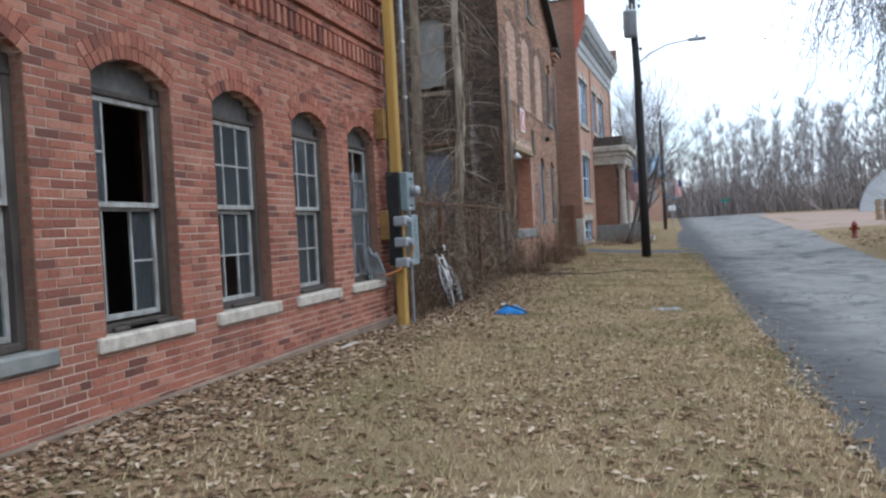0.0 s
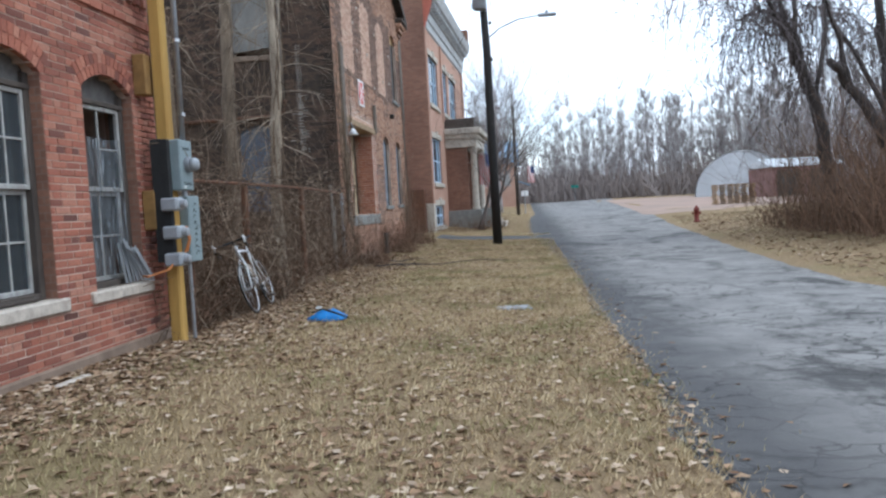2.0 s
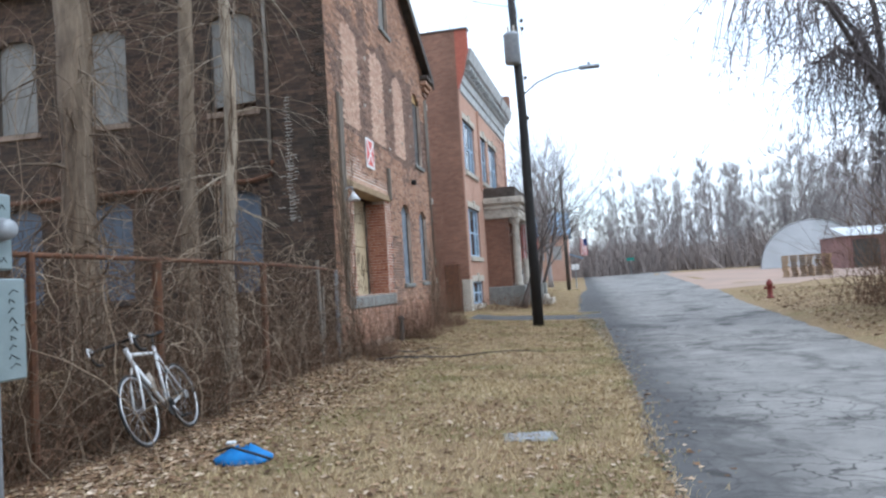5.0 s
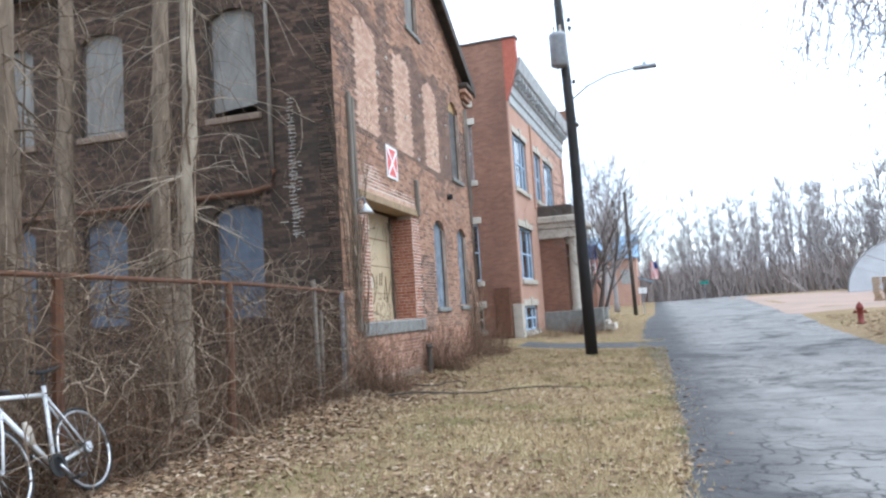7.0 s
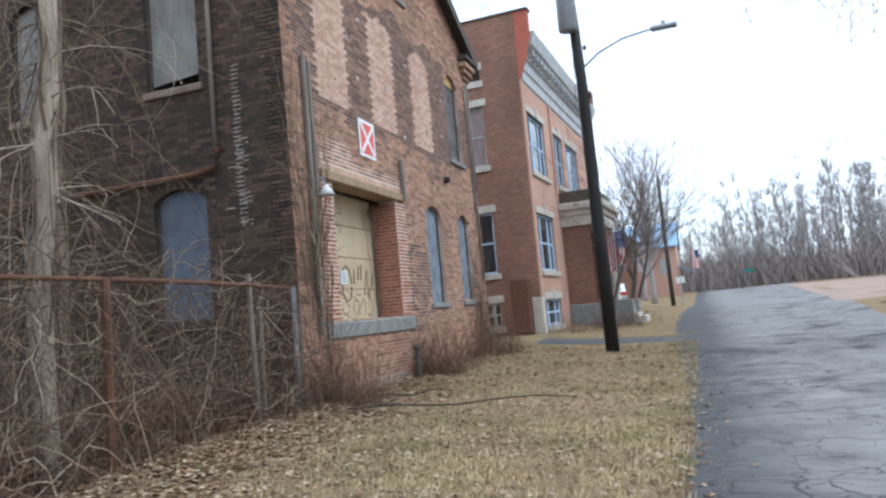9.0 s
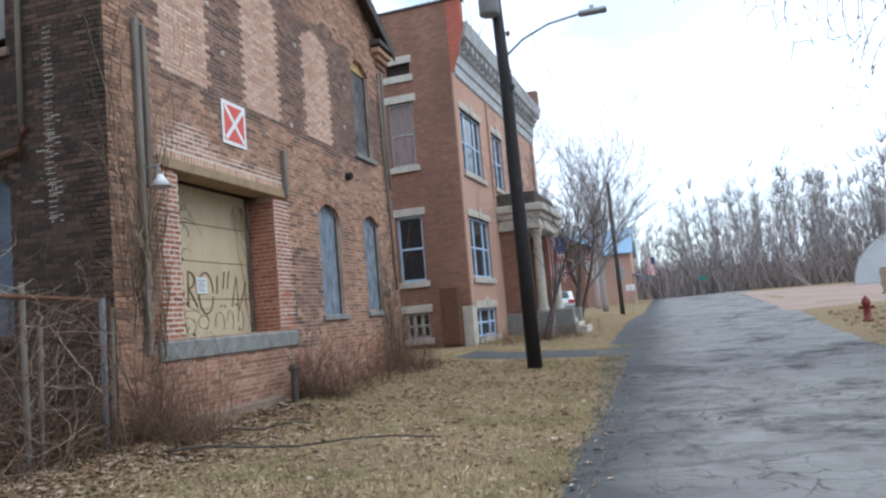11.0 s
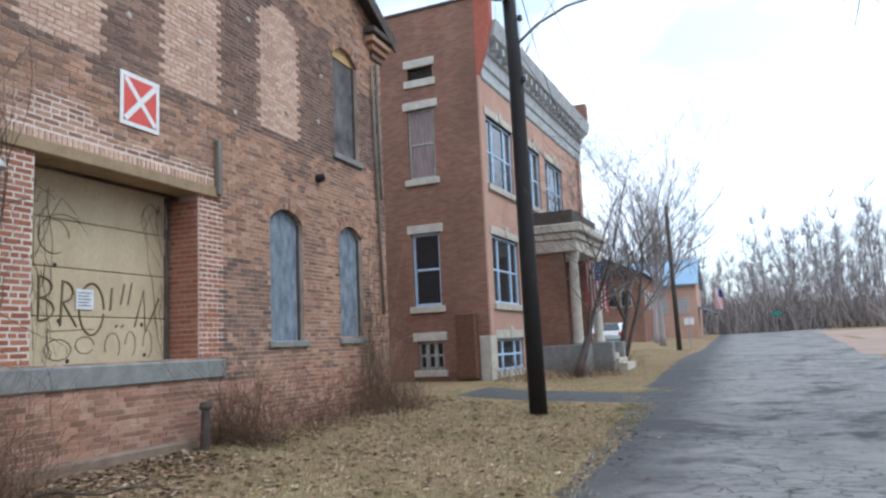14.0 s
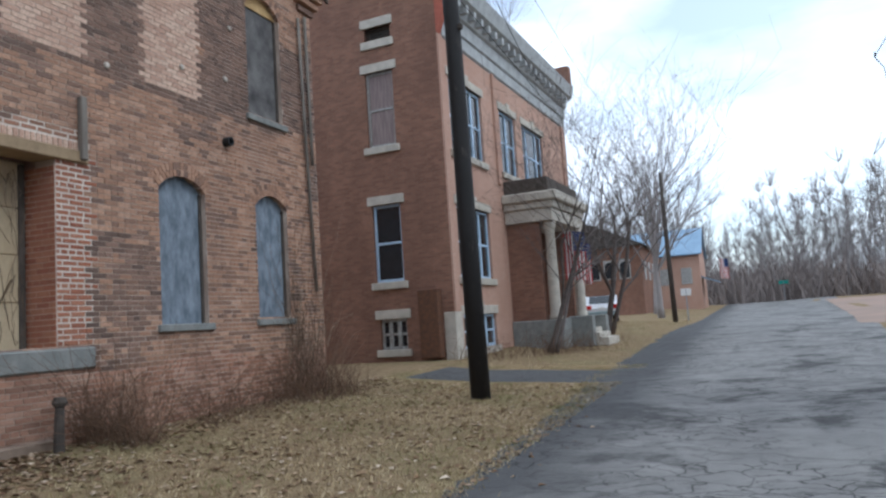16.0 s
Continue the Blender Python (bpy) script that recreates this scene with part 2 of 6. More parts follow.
M_SCRUB = plain("haze_paled_scrub", (0.31, 0.26, 0.235), (0.21, 0.175, 0.16), 0.95, scale=0.6)
M_TIN = plain("white_ribbed_metal", (0.55, 0.57, 0.58), (0.45, 0.47, 0.48), 0.5, scale=0.7)
M_BARN = plain("faded_red_barn", (0.28, 0.16, 0.145), (0.2, 0.12, 0.11), 0.9, scale=1)
M_PALLET = plain("raw_pallet_wood", (0.42, 0.29, 0.16), (0.28, 0.19, 0.11), 0.9, scale=5)
M_BLUEROOF = plain("blue_metal_roof", (0.24, 0.35, 0.47), (0.19, 0.29, 0.4), 0.5, scale=1)
M_HYD = plain("hydrant_red", (0.22, 0.045, 0.035), (0.15, 0.035, 0.028), 0.6)
M_GREEN = plain("street_sign_green", (0.02, 0.22, 0.17), (0.015, 0.18, 0.14), 0.5, bump=0.0)
M_FLAGB = plain("flag_blue", (0.03, 0.055, 0.17), (0.025, 0.045, 0.13), 0.8, bump=0.05)
M_FLAGR = plain("flag_red", (0.45, 0.06, 0.06), (0.38, 0.05, 0.05), 0.8, bump=0.05)
M_FLAGW = plain("flag_white", (0.7, 0.68, 0.64), (0.62, 0.6, 0.57), 0.8, bump=0.05)
M_TAIL = plain("tail_lamp_red", (0.5, 0.02, 0.02), (0.42, 0.02, 0.02), 0.2, bump=0.0)
M_SCORCH = plain("scorched_board", (0.06, 0.055, 0.055), (0.2, 0.19, 0.18), 0.9, scale=2.2)
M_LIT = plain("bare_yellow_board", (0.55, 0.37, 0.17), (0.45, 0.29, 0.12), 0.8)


def vine_mat(name, *tones):
    m = Mat(name, 0.95, 0, 0.15)
    return m.done(m.mix(m.span(m.noise(12, 3), 0.35, 0.65, 0, 0.5), m.ramp(m.random(), *tones), (0.1, 0.075, 0.055)))


M_VINE = vine_mat("dry_vines", (0.0, (0.06, 0.042, 0.028)), (0.55, (0.145, 0.1, 0.066)), (0.85, (0.28, 0.21, 0.145)), (1.0, (0.48, 0.39, 0.29)))
M_REDTWIG = vine_mat("reddish_twigs", (0.0, (0.075, 0.045, 0.03)), (1.0, (0.235, 0.14, 0.088)))
M_LEAF = vine_mat("dead_leaves", (0.0, (0.10, 0.055, 0.032)), (0.4, (0.25, 0.15, 0.085)), (0.75, (0.42, 0.29, 0.18)), (1.0, (0.66, 0.54, 0.41)))
_s = Mat("dry_grass", 0.95, 0, 0.1)
_sc = _s.ramp(_s.random(), (0.0, (0.22, 0.16, 0.085)), (0.3, (0.40, 0.30, 0.165)), (0.7, (0.52, 0.41, 0.24)), (1.0, (0.66, 0.54, 0.35)))
_sc = _s.mix(_s.span(_s.noise(0.75, 5), 0.48, 0.62, 0, 0.8), _sc, (0.19, 0.19, 0.075))
_sc = _s.mix(_s.span(_s.noise(1.6, 4), 0.52, 0.7, 0, 0.7), _sc, (0.20, 0.135, 0.075))
M_STRAW = _s.done(_sc)

_g = Mat("glass_pane", 0.06, 0, 0.5)
_g.b.inputs["Transmission Weight"].default_value = 0.9
_g.b.inputs["IOR"].default_value = 1.22
_g.bump(_g.noise(3, 2), 0.06, 0.02)
_g.b.inputs["Specular IOR Level"].default_value = 0.25
M_GLASS = _g.done((0.26, 0.29, 0.31))
_g = Mat("dark_reflective_glass", 0.08, 0, 0.6)
_g.bump(_g.noise(2, 2), 0.05, 0.02)
M_DARKGLASS = _g.done(_g.mix(_g.noise(3), (0.012, 0.014, 0.017), (0.035, 0.04, 0.045)))

# ground: dead grass, thin soil, green tufts; beyond the road a pinkish gravel lot
_g = Mat("winter_ground", 0.97, 0, 0.05)
_n1, _n2, _n3 = _g.noise(0.45, 6), _g.noise(7, 5), _g.noise(55, 4)
_c = _g.mix(_g.span(_n2, 0.35, 0.65), (0.34, 0.255, 0.15), (0.22, 0.155, 0.09))
_c = _g.mix(_g.span(_n1, 0.5, 0.68, 0, 0.55), _c, (0.17, 0.165, 0.065))
_c = _g.mix(_g.span(_g.noise(0.9, 5), 0.55, 0.75, 0, 0.5), _c, (0.36, 0.29, 0.175))
_c = _g.mix(_g.span(_n3, 0.35, 0.7, 0, 0.6), _c, (0.13, 0.09, 0.055))
_g.bump(_g.math("ADD", _n3, _n2), 0.7, 0.03)
M_GROUND = _g.done(_c)
_g = Mat("gravel_lot", 0.97, 0, 0.05)
_c = _g.mix(_g.span(_g.noise(0.25, 6), 0.35, 0.65), (0.36, 0.255, 0.205), (0.28, 0.215, 0.175))
M_LOT = _g.done(_g.mix(_g.span(_g.noise(30, 4), 0.35, 0.7, 0, 0.4), _c, (0.26, 0.2, 0.165)))
# old asphalt: crazed cracks, dark broken patches, ravelled edge
_g = Mat("old_asphalt", 0.88, 0, 0.3)
_w = _g.node("ShaderNodeTexNoise", Vector=_g.pos, Scale=2.2, Detail=7).outputs["Color"]
_v = _g.node("ShaderNodeVectorMath")
_v.operation = "MULTIPLY_ADD"
_g.put(_w, _v.inputs[0])
_v.inputs[1].default_value = (0.75, 0.7, 0)
_g.put(_g.pos, _v.inputs[2])
_vo = _g.node("ShaderNodeTexVoronoi", Vector=_g.node("ShaderNodeMapping", Vector=_v.outputs[0], Scale=(0.8, 1.1, 1)).outputs[0], Scale=3.4)
_vo.feature = "DISTANCE_TO_EDGE"
_vb = _g.node("ShaderNodeTexVoronoi", Vector=_g.node("ShaderNodeMapping", Vector=_v.outputs[0], Scale=(0.5, 1.5, 1)).outputs[0], Scale=0.42)
_vb.feature = "DISTANCE_TO_EDGE"
_area = _g.span(_g.noise(0.4, 5), 0.4, 0.54)
_c1 = _g.math("MULTIPLY", _g.span(_vo.outputs[0], 0.0, 0.045, 1, 0), _area)
_c2 = _g.span(_vb.outputs[0], 0.0, 0.022, 1, 0)
_crack = _g.math("MAXIMUM", _g.math("MULTIPLY", _c1, 0.95), _g.math("MULTIPLY", _c2, 0.45))
_patch = _g.math('MAXIMUM', _g.span(_g.noise(0.55, 8, _g.scaled(1, 0.8, 1), rough=0.72, warp=0.3), 0.52, 0.61, 0, 0.9), _g.span(_g.noise(2.6, 7, _g.scaled(0.8, 1, 1), rough=0.7, warp=0.4), 0.6, 0.7, 0, 0.6))
_c = _g.mix(_g.span(_g.noise(1.4, 5), 0.35, 0.65), (0.285, 0.272, 0.253), (0.2, 0.19, 0.178))
_c = _g.mix(_g.span(_g.noise(120, 3), 0.3, 0.7, 0, 0.4), _c, (0.10, 0.10, 0.103))
_c = _g.mix(_patch, _c, (0.055, 0.053, 0.051))
_sx = _g.node("ShaderNodeSeparateXYZ", Vector=_g.pos).outputs[0]
_edge = _g.span(_g.math("ADD", _sx, _g.math("MULTIPLY", _g.noise(1.1, 5), 1.6)), 2.1, 3.2, 0.95, 0)
_c = _g.mix(_edge, _c, (0.075, 0.073, 0.073))
_c = _g.mix(_crack, _c, (0.03, 0.029, 0.028))
_g.bump(_g.math("SUBTRACT", _g.noise(120, 3), _g.math("MULTIPLY", _g.math("ADD", _crack, _patch), 2.0)), 0.5, 0.012)
M_ROAD = _g.done(_c)


# ---- mesh helpers ----
class MB:
    """Collects vertices and faces for one mesh."""

    def __init__(self):
        self.v, self.f = [], []

    def add(self, vs, fs):
        n = len(self.v)
        self.v += [tuple(p) for p in vs]
        self.f += [tuple(i + n for i in f) for f in fs]
        return self

    def box(self, x0, y0, z0, x1, y1, z1):
        return self.add([(x, y, z) for x in (x0, x1) for y in (y0, y1) for z in (z0, z1)],
                        [(0, 1, 3, 2), (4, 6, 7, 5), (0, 4, 5, 1), (2, 3, 7, 6), (0, 2, 6, 4), (1, 5, 7, 3)])

    def bev(self, x0, y0, z0, x1, y1, z1, b=0.01, m=None):
        """A box with chamfered edges."""
        lo, hi = (min(x0, x1), min(y0, y1), min(z0, z1)), (max(x0, x1), max(y0, y1), max(z0, z1))
        b = min(b, 0.45 * min(hi[k] - lo[k] for k in range(3)))
        vs, at = [], {}
        for s in [(i, j, k) for i in (0, 1) for j in (0, 1) for k in (0, 1)]:
            for ax in range(3):
                p = [(hi[k] - b if s[k] else lo[k] + b) if k != ax else (hi[k] if s[k] else lo[k]) for k in range(3)]
                at[s, ax] = len(vs)
                vs.append(p)
        fs = []
        for ax in range(3):
            p, q = [k for k in range(3) if k != ax]
            for e in (0, 1):
                ring = []
                for i, j in ((0, 0), (1, 0), (1, 1), (0, 1)):
                    s = [0, 0, 0]
                    s[ax], s[p], s[q] = e, i, j
                    ring.append(at[tuple(s), ax])
                fs.append(ring)
            for i in (0, 1):
                for j in (0, 1):
                    s, r = [0, 0, 0], [0, 0, 0]
                    s[ax], r[ax], s[p], r[p], s[q], r[q] = 0, 1, i, i, j, j
                    fs.append([at[tuple(s), p], at[tuple(r), p], at[tuple(r), q], at[tuple(s), q]])
        fs += [[at[s, 0], at[s, 1], at[s, 2]] for s in {k[0] for k in at}]
        return self.add([m @ Vector(p) for p in vs] if m else vs, fs)

    def tube(self, pts, rad, n=6, caps=True):
        pts = [Vector(p) for p in pts]
        rad = rad if isinstance(rad, (list, tuple)) else [rad] * len(pts)
        vs, up = [], Vector((0.31, 0.17, 0.93)).normalized()
        for i, p in enumerate(pts):
            d = (pts[min(i + 1, len(pts) - 1)] - pts[max(i - 1, 0)]).normalized()
            a = d.cross(up)
            a = a.normalized() if a.length > 0.05 else d.cross(Vector((1, 0, 0))).normalized()
            b = d.cross(a)
            vs += [p + rad[i] * (math.cos(6.2832 * k / n) * a + math.sin(6.2832 * k / n) * b) for k in range(n)]
        fs = [(i * n + k, i * n + (k + 1) % n, i * n + n + (k + 1) % n, i * n + n + k) for i in range(len(pts) - 1) for k in range(n)]
        if caps:
            fs += [tuple(range(n)), tuple(range(len(vs) - 1, len(vs) - n - 1, -1))]
        return self.add(vs, fs)

    def lathe(self, prof, at, n=20, axis="z"):
        """A turned shape: rows of radius and height."""
        vs = []
        for r, h in prof:
            for k in range(n):
                c, s = r * math.cos(6.2832 * k / n), r * math.sin(6.2832 * k / n)
                p = {"z": (c, s, h), "x": (h, c, s), "y": (c, h, s)}[axis]
                vs.append((at[0] + p[0], at[1] + p[1], at[2] + p[2]))
        fs = [(i * n + k, i * n + (k + 1) % n, i * n + n + (k + 1) % n, i * n + n + k) for i in range(len(prof) - 1) for k in range(n)]
        fs += [tuple(range(n)), tuple(range(len(vs) - 1, len(vs) - n - 1, -1))]
        return self.add(vs, fs)

    def prism(self, ring, push):
        """A flat outline pushed along a vector."""
        n = len(ring)
        vs = [Vector(p) for p in ring] + [Vector(p) + Vector(push) for p in ring]
        return self.add(vs, [tuple(range(n)), tuple(range(2 * n - 1, n - 1, -1))] + [(i, (i + 1) % n, n + (i + 1) % n, n + i) for i in range(n)])

    def mesh(self, name, mat, smooth=False):
        me = bpy.data.meshes.new(name)
        me.from_pydata(self.v, [], self.f)
        bm = bmesh.new()
        bm.from_mesh(me)
        if len(bm.faces) < 20000:
            bmesh.ops.recalc_face_normals(bm, faces=bm.faces)
        bm.to_mesh(me)
        bm.free()
        if smooth:
            me.shade_smooth()
        me.materials.append(mat)
        return me


def part(name, mb, mat, parent=None, label="", smooth=False, kind=""):
    ob = new(name, mb.mesh(name, mat, smooth))
    ob.parent = parent
    return tagged(ob, label, kind=kind)


def thing(name, label, category, at=(0, 0, 0), rz=0, group="", kind=""):
    ob = new(name)
    ob.matrix_world = pose(*at, 0, 0, rz)
    return tagged(ob, label, category, group, kind)


def smooth01(a, b, x):
    t = min(1, max(0, (x - a) / (b - a)))
    return t * t * (3 - 2 * t)


def gz(x, y):
    """The height of the ground."""
    z = -0.14 * smooth01(4, 13, y) + 0.1 * smooth01(20, 32, y)
    z += 0.4 * smooth01(30, 52, y) + 0.013 * (min(max(y, 50), 120) - 50)
    bank = 0.12 * smooth01(0.6, -3.2, x) + 0.15 * smooth01(12, 16, y) * smooth01(-2.4, -4.0, x)
    return z + bank + 0.12 * smooth01(6.5, 10, x)


def rn(a, b):
    return random.uniform(a, b)


# ---- ground and road ----
def grid(xs, ys, dz=0.0, jag=0.0):
    mb = MB()
    mb.v = [(x + (jag * (noise.noise((y * 1.7, 3.1, 0)) + 0.6 * noise.noise((y * 6, 1.1, 5))) if i in (0, len(xs) - 1) else 0), y, gz(x, y) + dz) for y in ys for i, x in enumerate(xs)]
    n = len(xs)
    mb.f = [(j * n + i, j * n + i + 1, j * n + n + i + 1, j * n + n + i) for j in range(len(ys) - 1) for i in range(n - 1)]
    return mb


XS = [-900, -300, -100, -50, -25, -14, -9, -6, -5] + [-4 + 0.25 * i for i in range(25)] + [2.5, 3.5, 4.5, 5.5, 6.5, 7, 7.5, 8, 8.5, 9, 9.5, 10, 14, 20, 30, 50, 100, 300, 900]
YS = [-900, -300, -100, -40, -15] + [-6 + 0.5 * i for i in range(140)] + [70, 80, 90, 100, 110, 120, 140, 180, 300, 900]
tagged(part("ground", grid(XS, YS), M_GROUND, smooth=True), "dead winter lawn with thin dry grass and soil", "ground", kind="structure")
mb = MB()
ys = [-15, -10] + [-6 + 0.1 * i for i in range(660)] + [65, 75, 90, 105, 120, 150]
for y in ys:
    left = 1.0 + 0.16 * noise.noise((y * 0.9, 3.1, 0)) + 0.11 * noise.noise((y * 3.7, 1, 5)) + 0.05 * noise.noise((y * 11, 1, 8)) - 0.7 * smooth01(18, 36, y) + 0.5 * smooth01(46, 60, y)
    right = 5.2 + 0.075 * max(0, y - 16) + 0.12 * noise.noise((y * 1.1, 9.1, 0))
    for i in range(9):
        x = left + (right - left) * i / 8
        mb.v.append((x, y, gz(x, y) + 0.012 + (-0.012 if i in (0, 8) else 0)))
mb.f = [(j * 9 + i, j * 9 + i + 1, j * 9 + 10 + i, j * 9 + 9 + i) for j in range(len(ys) - 1) for i in range(8)]
tagged(part("road", mb, M_ROAD, smooth=True), "old grey asphalt road, cracked and patched", "road", kind="structure")
mb = MB()
for j in range(13):
    y = 30.3 + 0.22 * j
    for i in range(25):
        x = -3.4 + 4.6 * i / 24
        mb.v.append((x, y + 0.25 * noise.noise((x, y * 0.2, 4)) + 0.12 * (i / 24 * 6 if j == 12 else 0), gz(x, y) + (0.008 if 0 < j < 12 else -0.01)))
mb.f = [(j * 25 + i, j * 25 + i + 1, j * 25 + 26 + i, j * 25 + 25 + i) for j in range(12) for i in range(24)]
tagged(part("driveway", mb, M_ROAD, smooth=True), "short grey asphalt driveway beside the school", "driveway", kind="structure")
mb = MB()
for j in range(22):
    y = 44 + 2.6 * j
    for i in range(14):
        x = 5.2 + 0.06 * (y - 16) + 0.4 * noise.noise((y * 0.4, 2, 2)) + (4.5 + 0.2 * (y - 44) + 22 * smooth01(48, 54, y)) * i / 13
        mb.v.append((x, y, gz(x, y) + (0.02 if 0 < j and i < 13 else -0.02)))
mb.f = [(j * 14 + i, j * 14 + i + 1, j * 14 + 15 + i, j * 14 + 14 + i) for j in range(21) for i in range(13)]
tagged(part("gravel_lot", mb, M_LOT, smooth=True), "pale pinkish gravel lot beside the road", "gravel lot", kind="structure")

# ---- brick walls with true courses ----
COURSE, BRICK_L, JOINT = 0.0677, 0.201, 0.012
STOCK = {}


def opening(u0, u1, z0, spring, apex):
    return (u0, u1, z0, spring, apex)


def cut_at(op, z):
    """The stretch that an opening takes out of the course at z, or None."""
    u0, u1, z0, spring, apex = op
    if z0 <= z <= spring:
        return u0, u1
    if spring < z < apex:
        hw, rise = (u1 - u0) / 2, apex - spring
        r = (hw * hw + rise * rise) / (2 * rise)
        h = r * r - (z - apex + r) ** 2
        return ((u0 + u1) / 2 - math.sqrt(h), (u0 + u1) / 2 + math.sqrt(h)) if h > 0 else None
    return None


def free(lo, hi, cuts):
    out, at = [], lo
    for a, b in sorted(cuts):
        if a > at:
            out.append((at, min(a, hi)))
        at = max(at, b)
    if at < hi:
        out.append((at, hi))
    return [(a, b) for a, b in out if b - a > 0.004]


def brick_wall(name, label, origin, along, out, u1, z0, z1, openings, mats, mortar, thick=0.32, top=None, zone=None, near=None, back_from=0.0, ragged=0.002):
    """A wall of real courses. zone(u, z) names which of mats a brick takes; near(u, z) picks the bricks that are parts."""
    A, N, O = Vector((*along, 0)), Vector((*out, 0)), Vector((*origin, 0))
    back, fields, picked = MB(), [MB() for _ in mats], 0
    wall = None
    singles = []
    for c in range(int((z1 - z0) / COURSE)):
        za = z0 + c * COURSE
        zm = za + COURSE / 2
        lo, hi = top(zm) if top else (0, u1)
        cuts = [k for k in (cut_at(o, zm if zm < o[3] else za + 0.004) for o in openings) if k]
        for a, b in free(max(lo, back_from), min(hi, u1 - back_from), cuts):
            q = [O + A * a, O + A * b, O + A * b - N * thick, O + A * a - N * thick]
            back.add([(p.x, p.y, z) for z in (za, za + COURSE) for p in q], [(3, 2, 1, 0), (4, 5, 6, 7), (0, 1, 5, 4), (1, 2, 6, 5), (2, 3, 7, 6), (3, 0, 4, 7)])
        head = c % 6 == 5
        ln = 0.0985 if head else BRICK_L
        shift = (c % 2) * 0.1065 + (0.05 if head else 0)
        for a, b in free(lo, hi, cuts):
            k = math.floor((a - shift) / (ln + JOINT))
            u = shift + k * (ln + JOINT)
            while u < b:
                s, e = max(u, a + 0.002), min(u + ln, b - 0.002)
                u += ln + JOINT
                if e - s < 0.025:
                    continue
                um = (s + e) / 2
                zi = zone(um, zm) if zone else 0
                if zi is None:
                    continue
                d = 0.006 + rn(-ragged, ragged)
                if near and not head and e - s > ln - 0.005 and picked < 300 and near(um, zm):
                    picked += 1
                    singles.append((um, zm, d, zi))
                    continue
                h = COURSE - JOINT + rn(-0.001, 0.001)
                if zi in (2, 3) and zm > 1.3:  # wide smeared joints of the repointed piers
                    h, s, e = h - 0.011, s + 0.007, e - 0.007
                ps = [O + A * s + N * d, O + A * e + N * d, O + A * e - N * 0.01, O + A * s - N * 0.01]
                zb, zt = zm - h / 2, zm + h / 2
                fields[zi].add([(p.x, p.y, z) for z in (zb, zt) for p in ps], [(0, 1, 5, 4), (1, 2, 6, 5), (3, 0, 4, 7), (4, 5, 6, 7), (3, 2, 1, 0)])
    wall = tagged(part(name, back, mortar), label, "wall", kind="structure")
    for f, m in zip(fields, mats):
        if f.v:
            part("bricks", f, m, wall, kind="stuff")
    for um, zm, d, zi in singles:
        if (zi, mats[zi].name) not in STOCK:
            STOCK[zi, mats[zi].name] = MB().bev(-BRICK_L / 2, -0.05, -0.0285, BRICK_L / 2, 0, 0.0285, 0.004).mesh("brick", mats[zi])
        ob = new("brick", STOCK[zi, mats[zi].name])
        p = O + A * um + N * d
        ob.matrix_world = pose(p.x, p.y, zm, 0, 0, math.degrees(math.atan2(N.y, N.x)) - 90)
        ob.parent = wall
    return wall


def arch_ring(wall, origin, along, out, op, mat, rows=2):
    """Brick-on-edge courses round the head of an opening, each brick a part."""
    u0, u1, z0, spring, apex = op
    hw, rise = (u1 - u0) / 2, apex - spring
    r = (hw * hw + rise * rise) / (2 * rise)
    half = math.asin(min(1, hw / r))
    A, N, O = Vector((*along, 0)), Vector((*out, 0)), Vector((*origin, 0))
    for row in range(rows):
        ra = r + row * 0.108
        n = max(5, round(2 * half * ra / 0.072))
        for k in range(n):
            t = -half + (k + 0.5) * 2 * half / n
            c, s = math.cos(t), math.sin(t)
            base = O + A * ((u0 + u1) / 2) + Vector((0, 0, apex - r)) + N * (0.011 + rn(-0.002, 0.003))
            e1, e2 = A * c - Vector((0, 0, s)), A * s + Vector((0, 0, c))
            w = half * ra / n * 0.86
            vs = []
            for rr in (ra + 0.003, ra + 0.1):
                for q in (-1, 1):
                    for dd in (0, -0.06):
                        vs.append(base + e2 * rr + e1 * (q * w * (rr / ra)) + N * dd)
            part("arch_brick", MB().add(vs, [(0, 2, 6, 4), (0, 4, 5, 1), (2, 3, 7, 6), (4, 6, 7, 5), (0, 1, 3, 2)]), mat, wall)


# workshop (first building)
B1X, B1Y0, B1Y1 = -3.93, -5.0, 9.78
ops1 = [opening(3.94 + 1.49 * k - B1Y0, 4.84 + 1.49 * k - B1Y0, 0.74, 2.68, 2.84) for k in range(-5, 4)]
wall_a = brick_wall("wall_workshop", "red brick workshop wall with arched window openings", (B1X, B1Y0), (0, 1), (1, 0), B1Y1 - B1Y0, 0.05, 5.15, ops1, [M_RED], M_MORTAR_A,
                    near=lambda u, z: 8.2 < u < 14.6 and 0.3 < z < 2.6, ragged=0.003)
for o in ops1[3:]:
    arch_ring(wall_a, (B1X, B1Y0), (0, 1), (1, 0), o, M_RED)
brick_wall("wall_workshop_end", "sooty brick end wall of the workshop", (B1X, B1Y1), (-1, 0), (0, 1), 8.0, 0.05, 5.15, [], [M_RED], M_MORTAR_A, back_from=0.0, top=lambda z: (0.0, 8.0))
tagged(part("footing", MB().bev(B1X - 0.1, B1Y0, -0.1, B1X + 0.04, B1Y1 + 0.05, 0.16, 0.015), M_FOOT), "rough concrete footing along the workshop wall", "footing", kind="structure")
mb = MB().box(-12, B1Y0, 5.1, B1X - 0.33, B1Y1 - 0.33, 5.14)
tagged(part("roof_workshop", mb, M_ROOF), "flat dark roof of the workshop", "roof", kind="structure")
